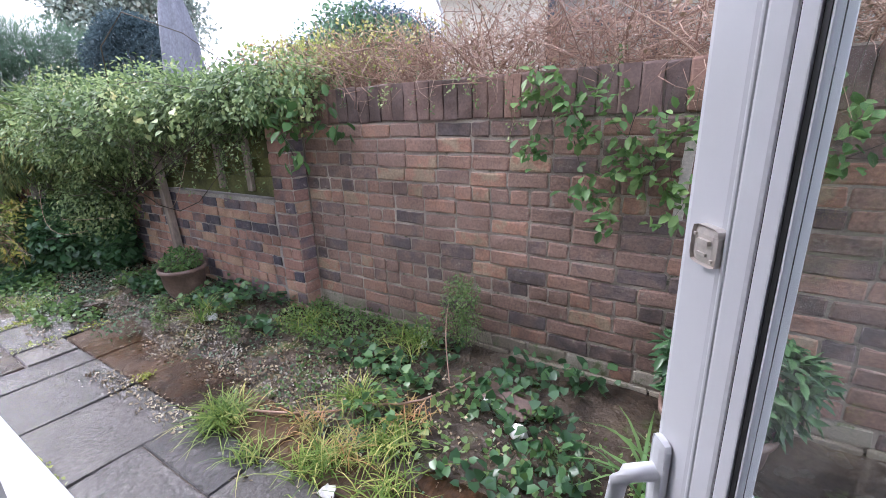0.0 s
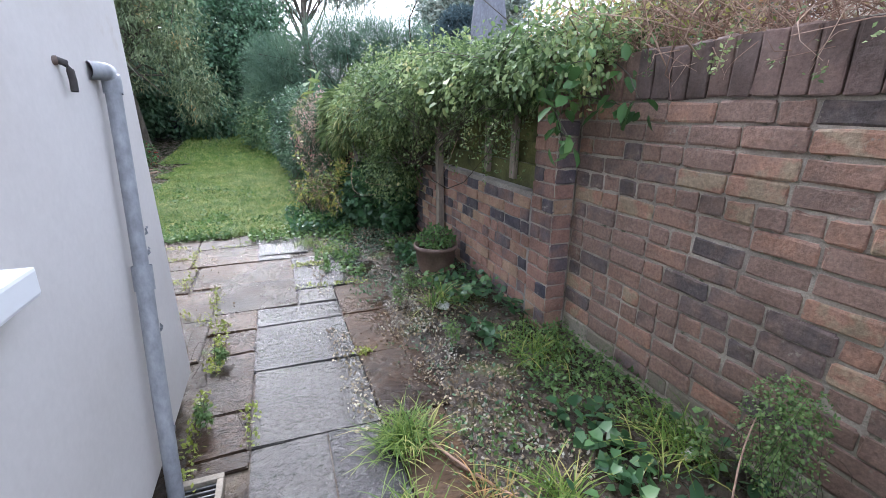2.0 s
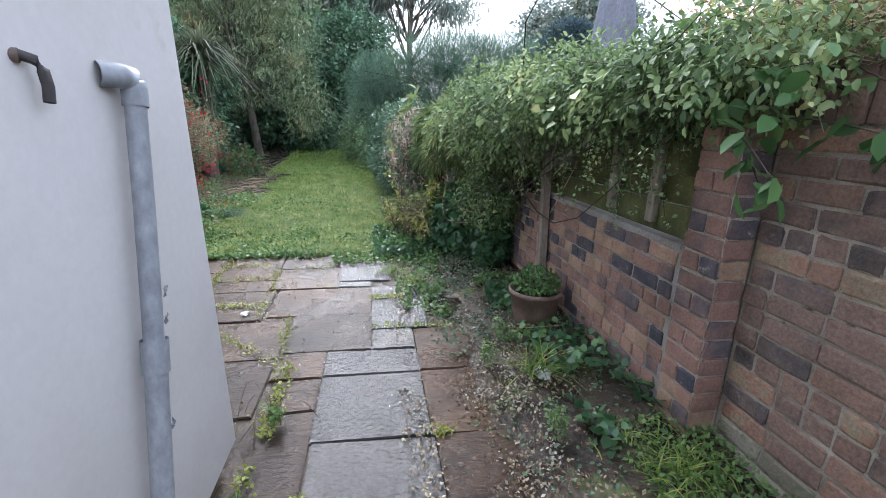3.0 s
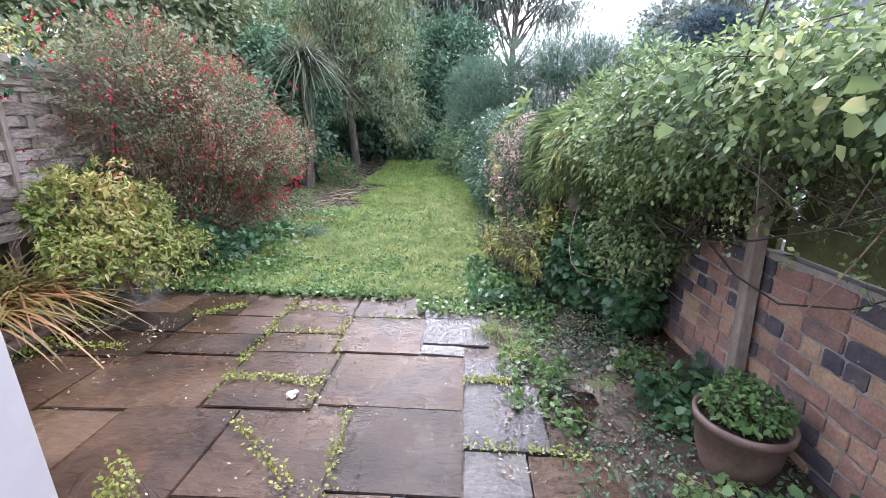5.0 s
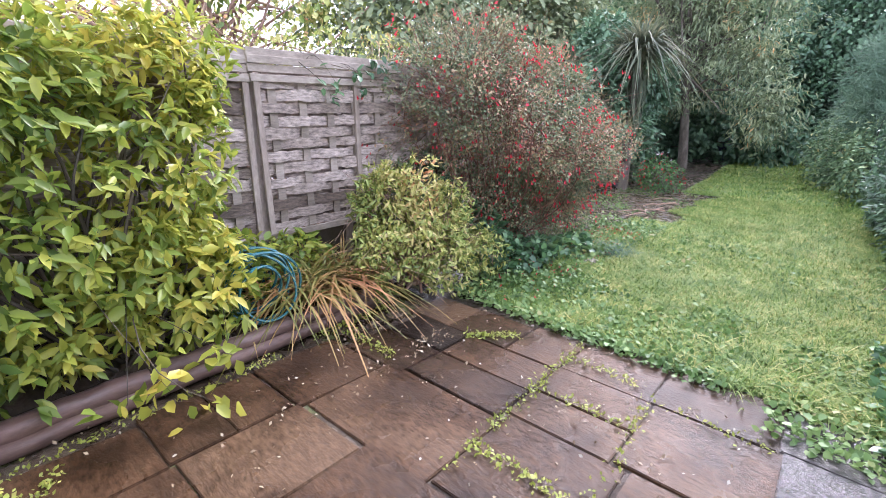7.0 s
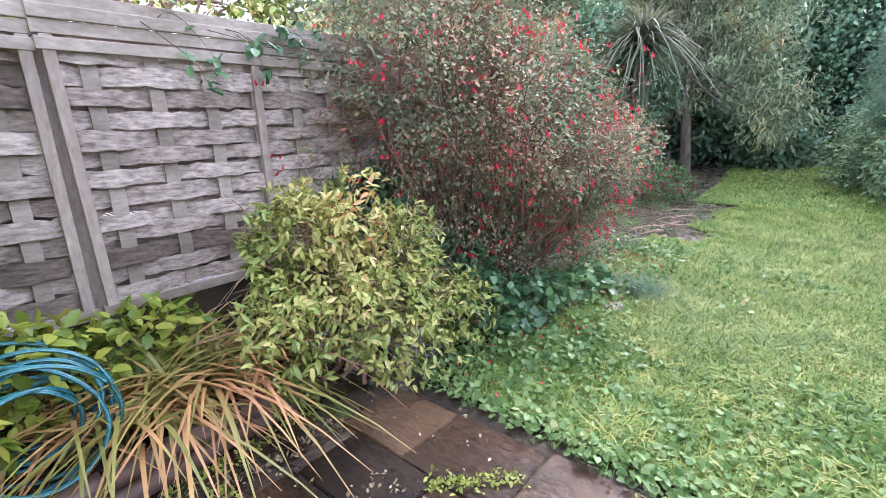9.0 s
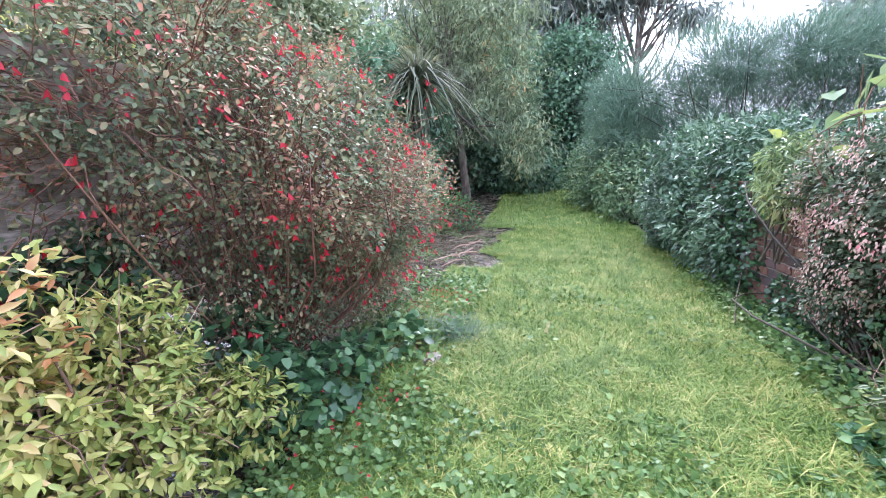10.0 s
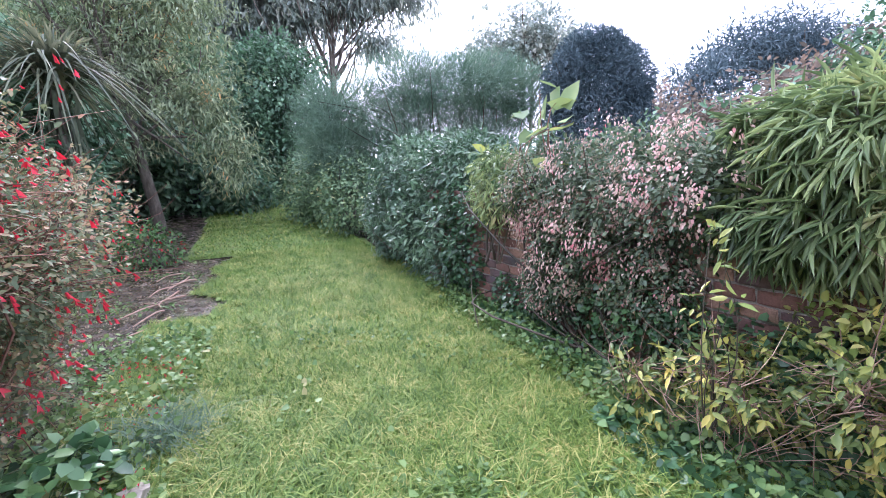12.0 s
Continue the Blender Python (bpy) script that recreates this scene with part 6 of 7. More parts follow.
tree("round_green_tree", (-24.5, 0.6, 0.25), 4.0, 0.2, [(-24.5, 0.3, 5.0, 1.9, 1.8, 1.9), (-24, -1.4, 3.2, 1.6, 1.5, 2.2), (-25, 1.5, 3.4, 1.6, 1.6, 2.2), (-24, 0.6, 1.6, 1.9, 1.8, 1.5)],
     30000, 0.16, L_DARK, "tall rounded green tree at the garden end", 403, shell=0.6)
tree("tall_gum_tree", (-30, 3.7, 0.2), 9.6, 0.24, [(-30, 4.6, 10.4, 2.2, 2.4, 1.0), (-30.4, 1.6, 9.8, 2.2, 2.0, 1.2), (-30, 7.4, 11.0, 1.8, 1.8, 0.9), (-30, 3.3, 12.4, 2.4, 2.4, 1.5), (-29.6, -0.4, 11.4, 2.2, 2.2, 1.5), (-30, 6.0, 8.4, 1.0, 1.3, 0.5), (-30, 5.4, 13.4, 2.6, 2.6, 1.2)],
     20000, 0.4, L_FAR, "tall gum tree with an open hanging crown", 404, shape="lance", limbs=26, droop=1.0, shell=1.0, rough=0.6)
tree("tall_gum_tree", (-32, -3.5, 0.2), 9.0, 0.28, [(-32, -3.5, 9.6, 3.0, 2.8, 2.4), (-32, -7, 8.6, 2.8, 2.6, 2.6), (-32, 0.2, 8.8, 2.2, 2.4, 2.0), (-32, -10.5, 8.0, 2.8, 2.8, 3.2), (-32, -5.5, 12.5, 3.0, 3.2, 2.0), (-32, -14, 8.0, 3.0, 3.0, 3.4)],
     34000, 0.55, L_FAR, "tall gum tree with an open hanging crown", 405, shape="lance", limbs=30, droop=1.0, shell=1.0, rough=0.5)
tree("woodland_tree", (-27, -7, 0.2), 5.0, 0.25, [(-27, -7, 5.0, 2.8, 2.8, 3.4), (-25, -10, 4.6, 2.8, 2.8, 3.6), (-28, -3.5, 4.4, 2.6, 2.6, 3.6), (-22, -9, 4.2, 2.3, 2.3, 3.2), (-28.5, -0.5, 3.2, 2.2, 2.4, 2.8), (-19, -9.5, 4.0, 2.3, 2.3, 3.2)], 30000, 0.34, L_WOOD,
     "broad woodland tree behind the garden", 406, shell=0.6)
tree("woodland_tree", (-14.5, -6.4, 0.0), 3.6, 0.16, [(-14.5, -6.4, 3.9, 1.9, 1.8, 2.0), (-12.2, -7, 3.5, 1.9, 1.7, 1.8), (-10, -7.2, 3.0, 1.8, 1.6, 1.6), (-16.5, -6.8, 4.6, 1.9, 1.8, 2.4), (-14, -7.0, 5.8, 1.8, 1.8, 1.4), (-11, -8, 5.0, 2.0, 2.0, 1.6)], 22000, 0.19, L_WILLOW, "leafy tree standing behind the fence", 407, shell=0.8, rough=0.4)
tree("woodland_tree", (-6.2, -7.6, 0.0), 3.4, 0.14, [(-6.2, -7.6, 3.6, 1.9, 1.5, 1.6), (-3.6, -7.8, 3.4, 1.8, 1.5, 1.6), (-8.2, -7.6, 3.4, 1.6, 1.5, 1.5)], 4200, 0.13, L_SPOT, "thin-leaved tree beyond the woven fence", 408, shell=0.95, rough=0.5, limbs=70, bark=M_TWIG, whorl=8)

# cabbage palm
cp = thing("cabbage_palm", (-13.3, -2.75, 0.0), "cabbage palm with drooping sword leaves and a shaggy trunk", "palm")
part("trunk", tubes("trunk", [[(-13.3, -2.8, -0.1), (-13.32, -2.82, 1.0), (-13.28, -2.84, 2.1), (-13.3, -2.84, 3.0)]], [0.11], M_BARK, sides=12, taper=0.75), None, cp)
cpp = np.array([(-13.3, -2.84, 2.95)]) + rng.normal(0, 0.09, (520, 3))
part("sword_leaves", blades("sword_leaves", cpp[:150], 0.8, L_CORDY, width=0.019, arch=0.35, lean=0.55, seed=451, seg=6), None, cp)
part("arching_leaves", blades("arching_leaves", cpp[150:300], 1.0, L_CORDY, width=0.02, arch=1.1, lean=0.8, seed=452, seg=8), None, cp)
part("drooping_leaves", blades("drooping_leaves", cpp[300:] - np.array([0, 0, 0.15]), 1.15, L_CORDY, width=0.02, arch=1.9, lean=0.3, seed=453, seg=8), None, cp)
sk = np.stack([-13.3 + rng.normal(0, 0.09, 160), -2.84 + rng.normal(0, 0.09, 160), rng.uniform(1.5, 2.9, 160)], 1)
part("dead_skirt", leaves("dead_skirt", sk, rng.normal(0, 1, sk.shape) * np.array([1, 1, 0.1]), 0.75, L_CORDY, "blade", 0.15, 2.2), None, cp, "hanging dead brown leaves")
for o in cp.children:
    if o.name.startswith(("sword", "arching", "drooping", "dead")):
        o["kind"] = "stuff"

shrub("neighbour_shrubbery", (-6.0, -4.0, 0.0), [(-4.3, -3.9, 1.8, 0.9, 0.7, 0.85), (-5.6, -4.2, 1.7, 1.0, 0.7, 0.7), (-3.2, -3.6, 1.9, 0.8, 0.6, 0.9), (-7.2, -4.2, 1.9, 1.0, 0.8, 0.75), (-2.4, -3.4, 2.0, 0.8, 0.6, 1.0)], 11000, 0.045, L_SPOT,
      "straggly brown and green bushes behind the fence", seed=411, stem=160, stem_r=0.008, stem_mat=M_TWIG, twigs=700, shell=0.9, rough=0.35)
shrub("boundary_hedge", (-26, -2, 0.1), [(-26.5, y, 1.1, 1.2, 1.6, 1.3) for y in (-12, -9.5, -7, -4.5, -2, 0.5, 3, 5.5, 8, 10.5, 13)] + [(-21, -7.5, 1.2, 1.2, 1.2, 1.4), (-17.5, -6.5, 1.1, 1.4, 1.0, 1.3), (-20, 2.6, 0.9, 1.6, 1.0, 1.1)], 15000, 0.24, L_DARK,
      "dense dark hedge closing the garden end", "hedge", seed=413, stem=20, stem_r=0.02, low=0.0, whorl=8, clump=0.25)
shrub("neighbour_hedge", (-13, 5.0, 0.0), [(x, 4.6 + 0.3 * (i % 2), 1.0, 1.3, 0.8, 1.05) for i, x in enumerate((-16, -14, -12.2, -10.2, -8.4))], 9000, 0.1, L_DARK, "dark clipped hedge in the neighbouring garden", "hedge", seed=415, stem=10, low=0.0, whorl=6, clump=0.07)
# feathery mound
shrub("tamarisk", (-16.5, 4.0, 0.2), [(-16.6, 1.9, 2.8, 1.2, 1.3, 0.9), (-16.6, 3.8, 3.5, 1.4, 1.6, 0.95), (-16.6, 5.4, 3.6, 1.2, 1.4, 0.95), (-16.6, 6.6, 3.4, 1.0, 1.0, 0.9), (-16.2, 1.4, 1.9, 0.9, 0.8, 0.7), (-16.4, 3.2, 2.0, 1.3, 1.6, 0.6), (-16.4, 5.6, 2.2, 1.0, 1.3, 0.6)], 60000, 0.3, L_FEATHER,
      "feathery blue-green tamarisk with a soft outline", "shrub", shape="needle", seed=421, stem=90, stem_r=0.02, shell=0.8, low=1.0, droop=0.1, wild=0.5)
shrub("olive_shrub", (-15.2, 1.7, 0.1), [(-15.2, 1.6, 0.9, 1.1, 0.8, 0.9), (-14.0, 2.1, 0.6, 1.0, 0.6, 0.6), (-16.5, 1.2, 0.9, 1.0, 0.8, 0.9), (-18.0, 0.9, 1.0, 1.3, 0.8, 1.0)], 11000, 0.085, L_WOOD, "rounded olive green shrubs at the lawn end", seed=423, stem=20, low=0.0, shell=0.45, whorl=8, clump=0.09)
shrub("clipped_yew", (-13.54, 6.97, 0.0), [(-13.54, 6.97, 2.2, 1.26, 1.26, 1.6), (-13.54, 6.97, 3.15, 1.2, 1.2, 1.0), (-13.54, 6.9, 3.63, 0.87, 0.87, 0.76)], 46000, 0.115, L_YEW, "clipped dark blue-black conifer with a domed top", "conifer", shape="lance", seed=425, stem=6, stem_r=0.03, rough=0.05, shell=0.5, low=0.2, bumps=6)
tree("bare_birch", (-24, 12, 0.2), 6.0, 0.12, [(-24, 12, 7.2, 1.6, 1.7, 1.8), (-24, 14.2, 6.8, 1.2, 1.3, 1.5), (-24, 9.8, 6.4, 1.4, 1.3, 1.4)], 9000, 0.2, L_FAR, "thin-leaved birch against the sky", 431, limbs=60, shell=0.95, rough=0.35)
tree("far_pine", (-24, 30, 0.2), 7.5, 0.25, [(-24, 30, 8.6, 2.4, 2.8, 1.6), (-24, 26.5, 7.4, 2.2, 2.2, 1.5), (-24, 34, 7.4, 2.6, 3.0, 2.2), (-23, 22.0, 5.0, 2.0, 2.4, 2.0)], 15000, 0.36, L_YEW, "dark spreading pine beyond the gardens", 432, limbs=30, shape="lance", shell=0.7)
tree("far_bushes", (-18, 14, 0.2), 2.0, 0.15, [(-18, 12.5, 2.4, 1.6, 1.7, 1.6), (-19, 16, 2.6, 2.0, 2.4, 1.8), (-16, 17.5, 2.8, 2.0, 2.2, 1.6), (-12, 14, 2.6, 2.2, 1.8, 1.5), (-9, 15, 2.6, 2.2, 1.8, 1.4), (-14, 20, 3.6, 2.2, 2.2, 2.0)], 20000, 0.2, L_TWIGGY, "russet and grey bushes in neighbouring gardens", 433, shell=0.7)
tree("bay_tree", (-8.6, 9.5, 0.2), 2.4, 0.14, [(-8.2, 9.6, 3.4, 1.0, 0.9, 0.9), (-9.4, 9.6, 2.9, 0.9, 0.8, 0.9), (-7.3, 9.8, 3.0, 0.9, 0.8, 0.8)], 7000, 0.11, L_DARK, "dark leafy tree in the neighbouring garden", 434)

# blue plastic object under the trees
bn = thing("leaning_panel", (-21.5, -2.2, 0.25), "dark blue plastic panel leaning under the trees", "panel")
bm = boxes(((-0.35, -0.03, 0.0), (0.35, 0.03, 0.95)), bevel=0.01)
bm.transform(Matrix.Translation((-21.5, -2.2, 0.25)) @ Matrix.Rotation(radians(25), 4, "X") @ Matrix.Rotation(radians(60), 4, "Z"))
part("panel", bm, M_TARP, bn)

# covered parasol beyond the wall
par = thing("covered_parasol", (-5.15, 3.65, 0.0), "closed garden parasol under a grey fabric cover", "parasol")
bm = bmesh.new()
rings = []
for z, rr in ((1.2, 0.19), (1.6, 0.215), (2.0, 0.21), (2.35, 0.18), (2.7, 0.13), (2.95, 0.06), (3.0, 0.0)):
    rings.append([bm.verts.new((-5.15 + (rr + 0.03 * math.sin(5 * a + z)) * math.cos(a), 3.65 + (rr + 0.03 * math.sin(5 * a + z)) * math.sin(a), z)) for a in np.linspace(0, 2 * np.pi, 40, endpoint=False)] if rr else [bm.verts.new((-5.15, 3.65, z))])
for a, b in zip(rings, rings[1:]):
    for i in range(40):
        f = bm.faces.new((a[i], a[(i + 1) % 40], b[(i + 1) % 40], b[i]) if len(b) > 1 else (a[i], a[(i + 1) % 40], b[0]))
        f.smooth = True
part("cover", bm, M_CLOTH, par)
part("pole", tubes("pole", [[(-5.15, 3.65, -0.05), (-5.15, 3.65, 0.8), (-5.15, 3.65, 1.9)]], [0.03], M_STEEL, sides=10, taper=1), None, par)

# neighbouring house
nb = thing("neighbour_house", (-1.0, 11.0, 0.0), "cream rendered house with dark framed windows", "house")
NY = 9.2
part("wall", boxes(((-5.2, NY, 0.0), (-2.9, NY + 0.25, 4.2)), ((-2.9, NY, 0.0), (3.2, NY + 0.25, 1.6)), ((-2.9, NY, 3.8), (3.2, NY + 0.25, 4.2)), ((3.2, NY, 0.0), (6.0, NY + 0.25, 4.2)), ((-5.2, NY + 0.25, 0.0), (-4.95, 15, 4.2)), ((-4.95, 14.75, 0), (6, 15, 4.2))), M_CREAMWALL, nb)
part("roof", boxes(((-5.6, NY - 0.45, 4.2), (6.4, 15.4, 4.35)), bevel=0.02), M_ROOF, nb)
part("fascia", boxes(((-5.62, NY - 0.5, 3.95), (6.4, NY - 0.46, 4.2))), M_UPVC, nb, "white painted fascia board")
part("gutter", tubes("gutter", [[(-5.6, NY - 0.55, 3.98), (0, NY - 0.55, 3.98), (6.4, NY - 0.55, 3.98)]], [0.06], M_UPVC, sides=10, taper=1), None, nb)
part("downpipe", tubes("downpipe", [[(-5.1, NY - 0.5, 3.95), (-5.1, NY - 0.3, 3.75), (-5.1, NY - 0.06, 3.5), (-5.1, NY - 0.06, 0.1)]], [0.035], M_UPVC, sides=10, taper=1), None, nb)
win = part("window", boxes(((-2.9, NY + 0.04, 1.6), (-2.78, NY + 0.14, 3.8)), ((-1.1, NY + 0.04, 1.6), (-0.98, NY + 0.14, 3.8)), ((0.9, NY + 0.04, 1.6), (1.02, NY + 0.14, 3.8)), ((3.08, NY + 0.04, 1.6), (3.2, NY + 0.14, 3.8)),
                           ((-2.78, NY + 0.05, 1.6), (3.08, NY + 0.13, 1.7)), ((-2.78, NY + 0.05, 3.7), (3.08, NY + 0.13, 3.8)), ((-2.78, NY + 0.05, 2.9), (3.08, NY + 0.13, 2.98))), M_DARKFRAME, nb, "slate grey window frame")
part("pane", boxes(((-2.78, NY + 0.08, 1.7), (3.08, NY + 0.09, 3.7))), M_GLASS, win)
part("inner_wall", boxes(((-4.9, NY + 2.2, 0.0), (5.9, NY + 2.3, 4.1))), M_CREAMWALL, nb)


# ---- brickwork and paving, piece by piece ----
def brick_mesh(l, h, d, seed, mat):
    """A worn brick lying along x, its pillowed face at y = 0 towards -y."""
    r = np.random.default_rng(seed)
    nx, nz = (5, 4) if l > h else (4, 5)
    e = 0.007
    xs = np.concatenate([[-l / 2], np.linspace(-l / 2 + e, l / 2 - e, nx - 2), [l / 2]])
    zs = np.concatenate([[-h / 2], np.linspace(-h / 2 + e, h / 2 - e, nz - 2), [h / 2]])
    v = []
    for i, x in enumerate(xs):
        for k, z in enumerate(zs):
            rim = (i in (0, nx - 1)) + (k in (0, nz - 1))
            y = (r.normal(0, 0.0013), 0.0028 + abs(r.normal(0, 0.0015)), 0.006)[rim]
            pull = 0.004 if rim == 2 else 0.0
            v.append((x - np.sign(x) * pull + r.normal(0, 0.0026), y, z - np.sign(z) * pull + r.normal(0, 0.0026)))
    f = [(i * nz + k, (i + 1) * nz + k, (i + 1) * nz + k + 1, i * nz + k + 1) for i in range(nx - 1) for k in range(nz - 1)]
    ring = [i * nz for i in range(nx)] + [(nx - 1) * nz + k for k in range(1, nz)] + [i * nz + nz - 1 for i in range(nx - 2, -1, -1)] + [k for k in range(nz - 2, 0, -1)]
    b = len(v)
    v += [(v[q][0], d, v[q][2]) for q in ring]
    m = len(ring)
    f += [(ring[(q + 1) % m], ring[q], b + q, b + (q + 1) % m) for q in range(m)]
    return mesh_of("brick", v, f, mat)


def lay(parent, x0, x1, z0, courses, pitch, face_y, length, mat, pale=None, header_every=5, seed=1, joint=0.014):
    """Courses of stretchers, with a row of headers now and then; every brick an object of its own."""
    r = np.random.default_rng(seed)
    h = pitch - joint
    st = [brick_mesh(length - joint, h, 0.05, 900 + i, mat) for i in range(7)]
    hd = [brick_mesh(length / 2 - joint, h, 0.05, 930 + i, mat) for i in range(5)]
    stp = [brick_mesh(length - joint, h, 0.05, 950 + i, pale or mat) for i in range(4)]
    hdp = [brick_mesh(length / 2 - joint, h, 0.05, 960 + i, pale or mat) for i in range(3)]
    for c in range(courses):
        z = z0 + (c + 0.5) * pitch
        x = x0 + (0 if c % 2 == 0 else -length / 2) + r.normal(0, 0.01)
        headers = header_every and c % header_every == header_every - 1
        while x < x1 - 0.03:
            short = headers or r.random() < 0.17
            w = length / 2 if short else length
            if x + w > x1 + 0.03:
                w, short = length / 2, True
            if x + w > x0 + 0.05 and x + w < x1 + 0.05:
                if x < x0 - 0.02:
                    x, w, short = x0, length / 2, True
                is_pale = pale and (c < 1 or (c < 2 and r.random() < 0.5))
                ob = new("brick", r.choice(hdp if short else stp) if is_pale else r.choice(hd if short else st))
                ob.parent = parent
                ob.matrix_basis = pose(x + w / 2, face_y + r.normal(0, 0.0025), z + r.normal(0, 0.002), r.normal(0, 0.5), r.normal(0, 0.5), r.normal(0, 0.5))
            x += w
    return parent


def wall_core(name, items, label, mat):
    ob = part(name, boxes(*items), mat, None)
    return tagged(ob, label, "wall", kind="structure")


WY = 2.9
main = wall_core("wall_north", [((-2.36, WY + 0.0085, -0.2), (2.6, WY + 0.22, 1.462)), ((-2.36, WY + 0.012, 1.462), (2.6, WY + 0.2, 1.68))], "old weathered red-brown brick garden wall", M_MORTAR)
lay(main, -2.355, 1.05, 0.025, 16, 0.0895, WY, 0.232, M_BRICK, M_BRICK_PALE, header_every=6, seed=5, joint=0.0125)
r77 = np.random.default_rng(77)
sold = [brick_mesh(0.088, 0.215, 0.05, 980 + i, M_BRICK_CAP) for i in range(6)]
x = -2.3
while x < 1.05:
    ob = new("brick", r77.choice(sold))
    ob.parent = main
    ob.matrix_basis = pose(x, WY - 0.004 + r77.normal(0, 0.003), 1.572 + r77.normal(0, 0.003), 0, r77.normal(0, 0.8), 0)
    x += 0.093
foot_mesh = [brick_mesh(0.3 + 0.05 * i, 0.1, 0.09, 990 + i, M_BRICK_PALE) for i in range(3)]
x = -2.2
while x < 1.0:
    i = int(r77.integers(0, 3))
    ob = new("footing_stone", foot_mesh[i])
    ob.parent = main
    ob.matrix_basis = pose(x + 0.15 + 0.025 * i, WY - 0.022 + r77.normal(0, 0.004), 0.062 + r77.normal(0, 0.004), -6, r77.normal(0, 0.8), 0)
    x += 0.31 + 0.05 * i
rest = part("brick_face", boxes(((1.06, WY, 0.0), (2.6, WY + 0.02, 1.67))), M_BRICK, main)

pier = wall_core("wall_pier", [((-2.582, 2.769, -0.2), (-2.369, 3.1, 1.62))], "square brick pier at the step in the garden wall", M_MORTAR)
ret = [brick_mesh(0.125, 0.0785, 0.04, 1020 + i, M_BRICK_LOW) for i in range(4)]
hdr = [brick_mesh(0.102, 0.0785, 0.04, 1000 + i, M_BRICK_LOW) for i in range(4)]
strp = [brick_mesh(0.216, 0.0785, 0.04, 1010 + i, M_BRICK_LOW) for i in range(4)]
for c in range(18):
    z = 0.025 + (c + 0.5) * 0.0895
    for xx, kind in (((-2.534, hdr), (-2.42, hdr)) if c % 2 else ((-2.477, strp),)):
        ob = new("brick", r77.choice(kind))
        ob.parent = pier
        ob.matrix_basis = pose(xx, 2.76 + r77.normal(0, 0.002), z)
    ob = new("brick", r77.choice(ret))
    ob.parent = pier
    ob.matrix_basis = pose(-2.357 + r77.normal(0, 0.002), 2.836, z, 0, 0, 90)
low = wall_core("wall_low", [((-6.4, 2.7885, -0.2), (-2.59, 3.0, 0.92))], "low red and blue brick wall with pale joints", M_MORTAR_PALE)
lay(low, -6.35, -2.59, -0.05, 11, 0.0855, 2.78, 0.225, M_BRICK_LOW, None, header_every=4, seed=9, joint=0.0115)
far = wall_core("wall_far", [((-4.6, -0.088, -0.3), (0, 0.12, 1.1))], "brick garden wall half hidden by shrubs", M_MORTAR_PALE)
far.matrix_basis = Matrix.Translation((-5.95, 2.3, 0)) @ Matrix.Rotation(radians(5.8), 4, "Z")
v, f = [], []
base_b = brick_mesh(0.215, 0.075, 0.05, 1050, M_BRICK_LOW)
bv, bf = [tuple(q.co) for q in base_b.vertices], [tuple(q.vertices) for q in base_b.polygons]
for c in range(14):
    for i in range(20):
        x = -i * 0.228 - (0.114 if c % 2 else 0) - 0.12
        k = len(v)
        v += [(a + x, b - 0.1, cc + 0.0 + c * 0.0865) for a, b, cc in bv]
        f += [tuple(q + k for q in face) for face in bf]
ob = part("brickwork", mesh_of("brickwork", v, f, M_BRICK_ISLAND), None, far)
ob.matrix_parent_inverse = Matrix()
tagged(ob, kind="stuff")


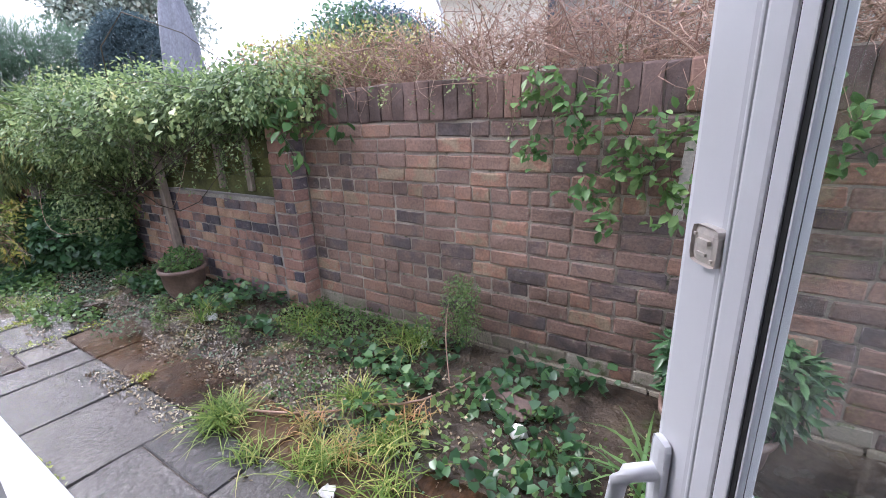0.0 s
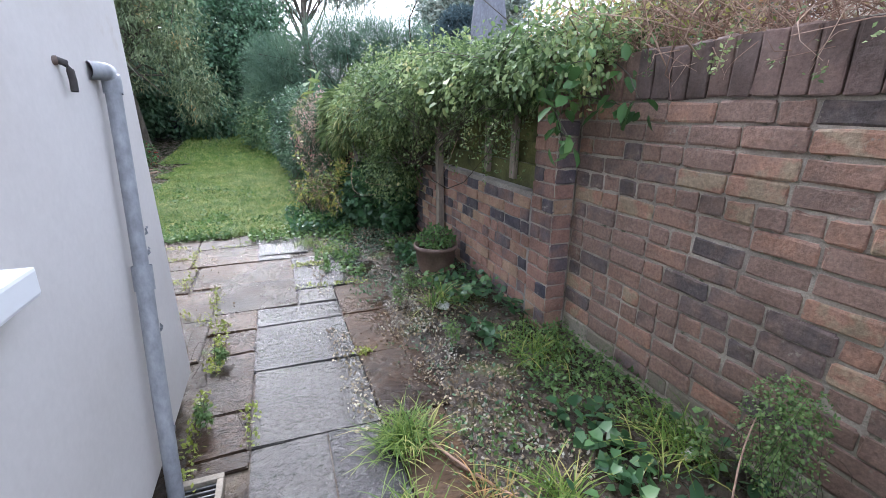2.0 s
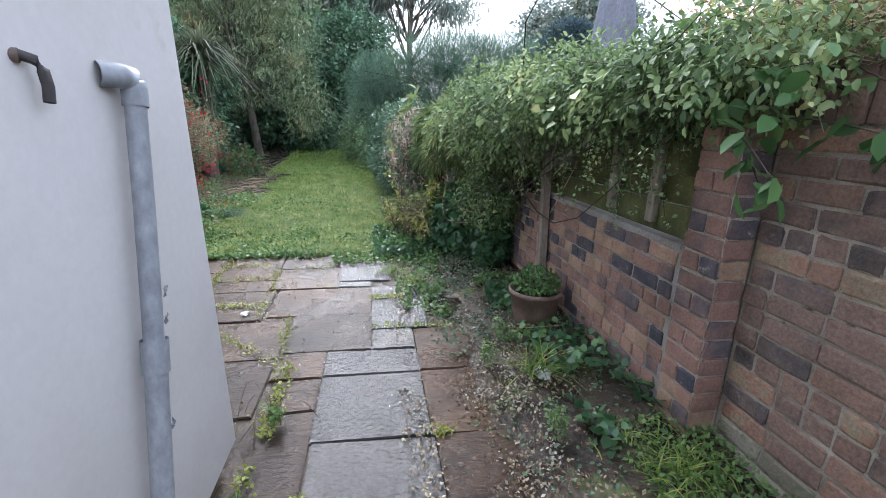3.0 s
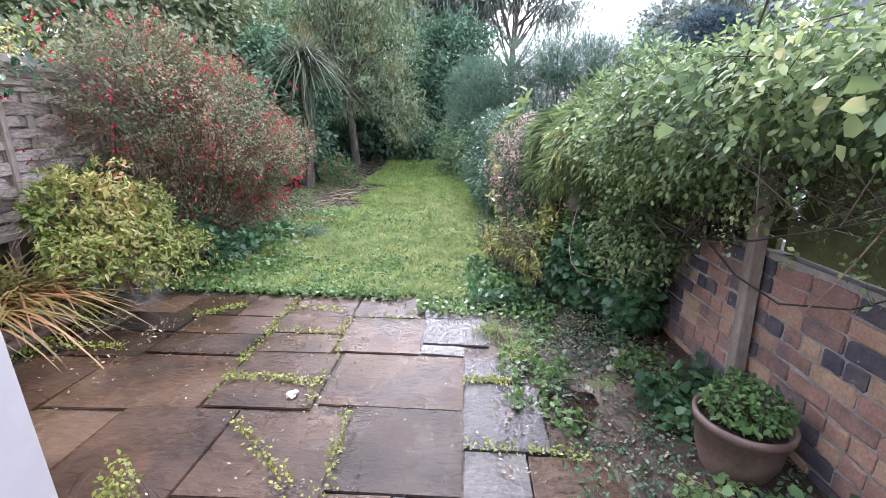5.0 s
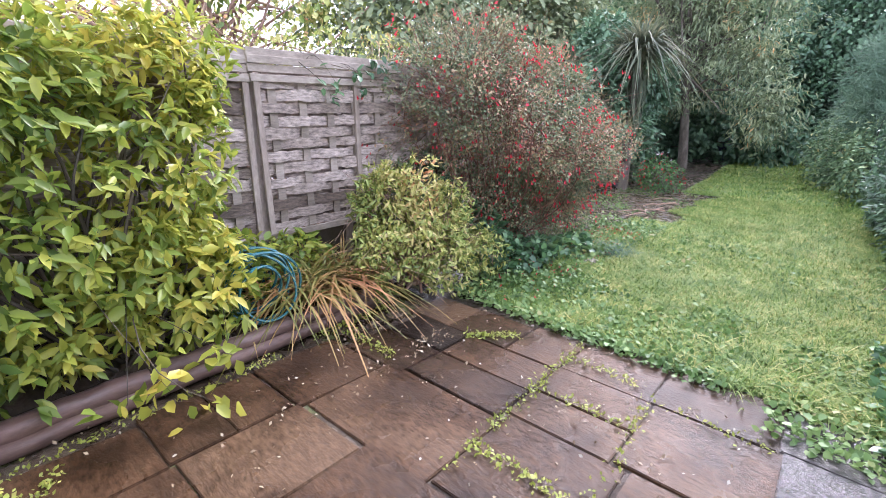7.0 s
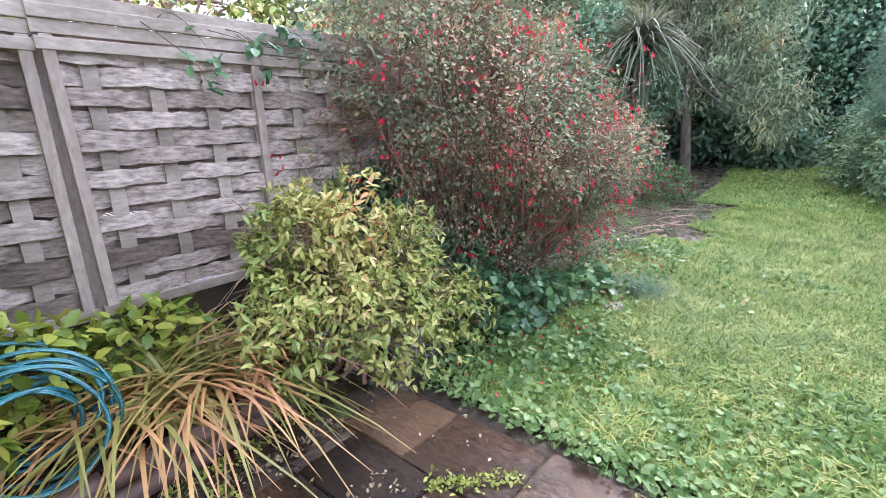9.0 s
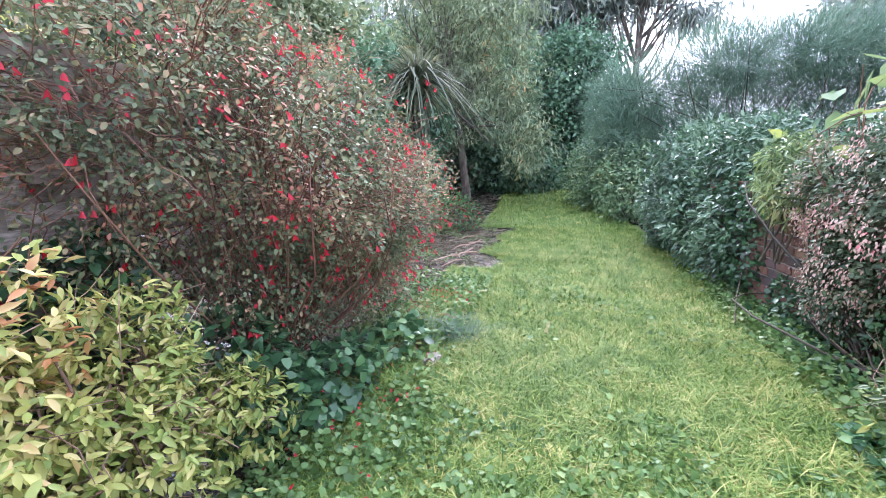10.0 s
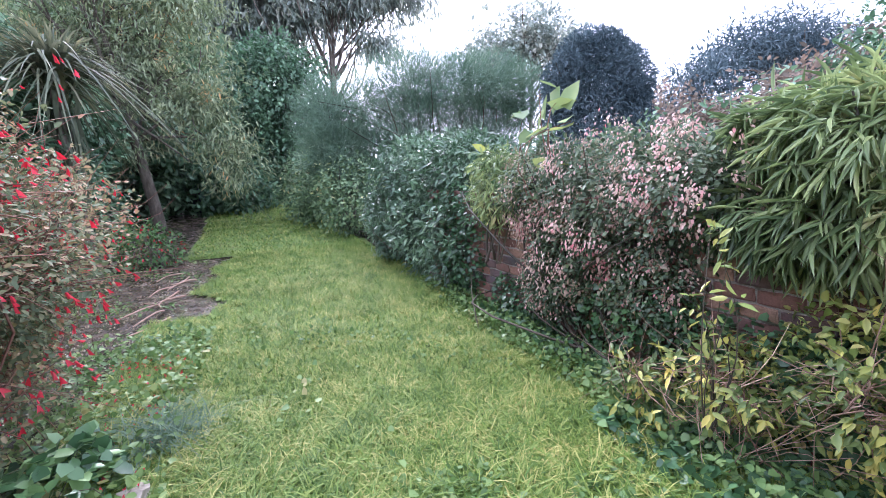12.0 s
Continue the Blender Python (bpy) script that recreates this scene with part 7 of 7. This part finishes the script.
# paving: corners of each slab as x0, x1, y0, y1
SLABS = [
    (-1.99, -1.40, 1.06, 1.38, 1), (-1.99, -1.40, 1.38, 1.66, 1), (-1.40, -0.82, 1.06, 1.66, 1), (-0.82, -0.24, 1.06, 1.66, 1), (-0.24, 0.62, 1.06, 1.66, 1), (0.62, 1.2, 1.06, 1.66, 1),
    (-1.40, -0.82, 0.80, 1.06, 1), (-0.82, 0.0, 0.80, 1.06, 1), (0.0, 0.86, 0.80, 1.06, 1), (-1.99, -1.88, 0.82, 1.06, 0), (-1.56, -1.40, 0.82, 1.06, 0),
    (-2.61, -1.99, 1.06, 1.64, 1), (-3.18, -2.61, 1.05, 1.63, 1), (-3.48, -3.18, 1.05, 1.63, 1), (-2.28, -1.99, 0.80, 1.05, 0), (-2.86, -2.28, 0.80, 1.05, 0), (-3.17, -2.86, 0.78, 1.05, 0),
    (-3.77, -3.48, 1.335, 1.63, 1), (-4.35, -3.77, 1.335, 1.75, 1), (-4.66, -4.35, 1.33, 1.72, 1), (-4.81, -4.66, 1.03, 1.33, 1), (-5.25, -4.81, 1.02, 1.5, 1), (-5.68, -5.25, 1.0, 1.52, 1),
    (-4.07, -3.48, 0.75, 1.335, 0), (-4.65, -4.07, 0.53, 1.33, 0), (-4.81, -4.65, 0.75, 1.03, 0), (-5.22, -4.65, 0.45, 1.02, 0), (-5.70, -5.22, 0.42, 1.0, 0),
    (-3.48, -3.17, 0.75, 1.05, 0), (-4.0, -3.43, 0.16, 0.75, 0), (-4.0, -3.4, -0.42, 0.16, 0), (-3.95, -3.36, -0.92, -0.42, 0), (-4.62, -4.02, -0.07, 0.52, 0), (-4.9, -4.62, -0.1, 0.45, 0), (-5.22, -4.9, -0.1, 0.45, 0),
    (-5.66, -5.22, -0.1, 0.42, 0), (-4.55, -3.97, -0.88, -0.07, 0), (-4.86, -4.55, -0.75, -0.1, 0), (-5.18, -4.86, -0.75, -0.1, 0), (-5.62, -5.18, -0.48, -0.1, 0), (-5.6, -5.18, -0.95, -0.48, 0), (-4.86, -4.5, -1.25, -0.75, 0),
    (-5.18, -4.86, -1.22, -0.75, 0), (-4.5, -3.93, -1.38, -0.88, 0), (-3.93, -3.64, -1.36, -0.92, 0), (-3.64, -3.34, -1.36, -0.92, 0), (-3.34, -2.75, -1.3, -0.9, 0), (-3.36, -2.75, -0.9, -0.3, 0), (-3.4, -2.8, -0.3, 0.2, 0),
    (-3.43, -2.85, 0.2, 0.75, 0), (-2.75, -2.56, -1.3, 0.7, 0), (-5.58, -5.18, -1.35, -0.95, 0),
    (-2.61, -1.99, 1.64, 2.0, 0), (-3.2, -2.61, 1.63, 1.95, 0), (-3.77, -3.2, 1.63, 2.05, 0), (-1.99, -1.4, 1.66, 1.95, 0), (-1.4, -0.7, 1.66, 1.9, 0), (-4.35, -3.77, 1.75, 2.2, 0), (-0.7, -0.1, 1.66, 2.0, 0),
]
patio = part("patio_bed", boxes(((-5.6, -1.3, -0.09), (1.25, 1.6, -0.016))), M_SOIL, None)
tagged(patio, "wet riven paving slabs with mossy joints", "patio", kind="structure")
r88 = np.random.default_rng(88)
for x0, x1, y0, y1, grey in SLABS:
    g = 0.003 + r88.uniform(0, 0.003)
    corners = []
    for cx, cy, sx, sy in ((x0, y0, 1, 1), (x1, y0, -1, 1), (x1, y1, -1, -1), (x0, y1, 1, -1)):
        k = 0.065 * (1.0 - cy) if cy < 1.0 else 0.0
        corners.append((cx + k * 0.75 + sx * g + r88.normal(0, 0.003), cy + sy * g + r88.normal(0, 0.003)))
    bm = bmesh.new()
    z = r88.normal(-0.001, 0.002)
    if y0 >= 1.6:
        z -= 0.004
    tilt = r88.normal(0, 0.003, 4)
    top = [bm.verts.new((cx, cy, z + tilt[i])) for i, (cx, cy) in enumerate(corners)]
    bot = [bm.verts.new((cx, cy, z - 0.04)) for cx, cy in corners]
    bm.faces.new(top)
    for i in range(4):
        bm.faces.new((bot[i], bot[(i + 1) % 4], top[(i + 1) % 4], top[i]))
    edges = [e for e in bm.edges if e.verts[0] in top and e.verts[1] in top]
    bmesh.ops.bevel(bm, geom=edges, offset=0.005, segments=2, affect="EDGES")
    part("slab", bm, M_SLAB_GREY if grey else M_SLAB, patio)
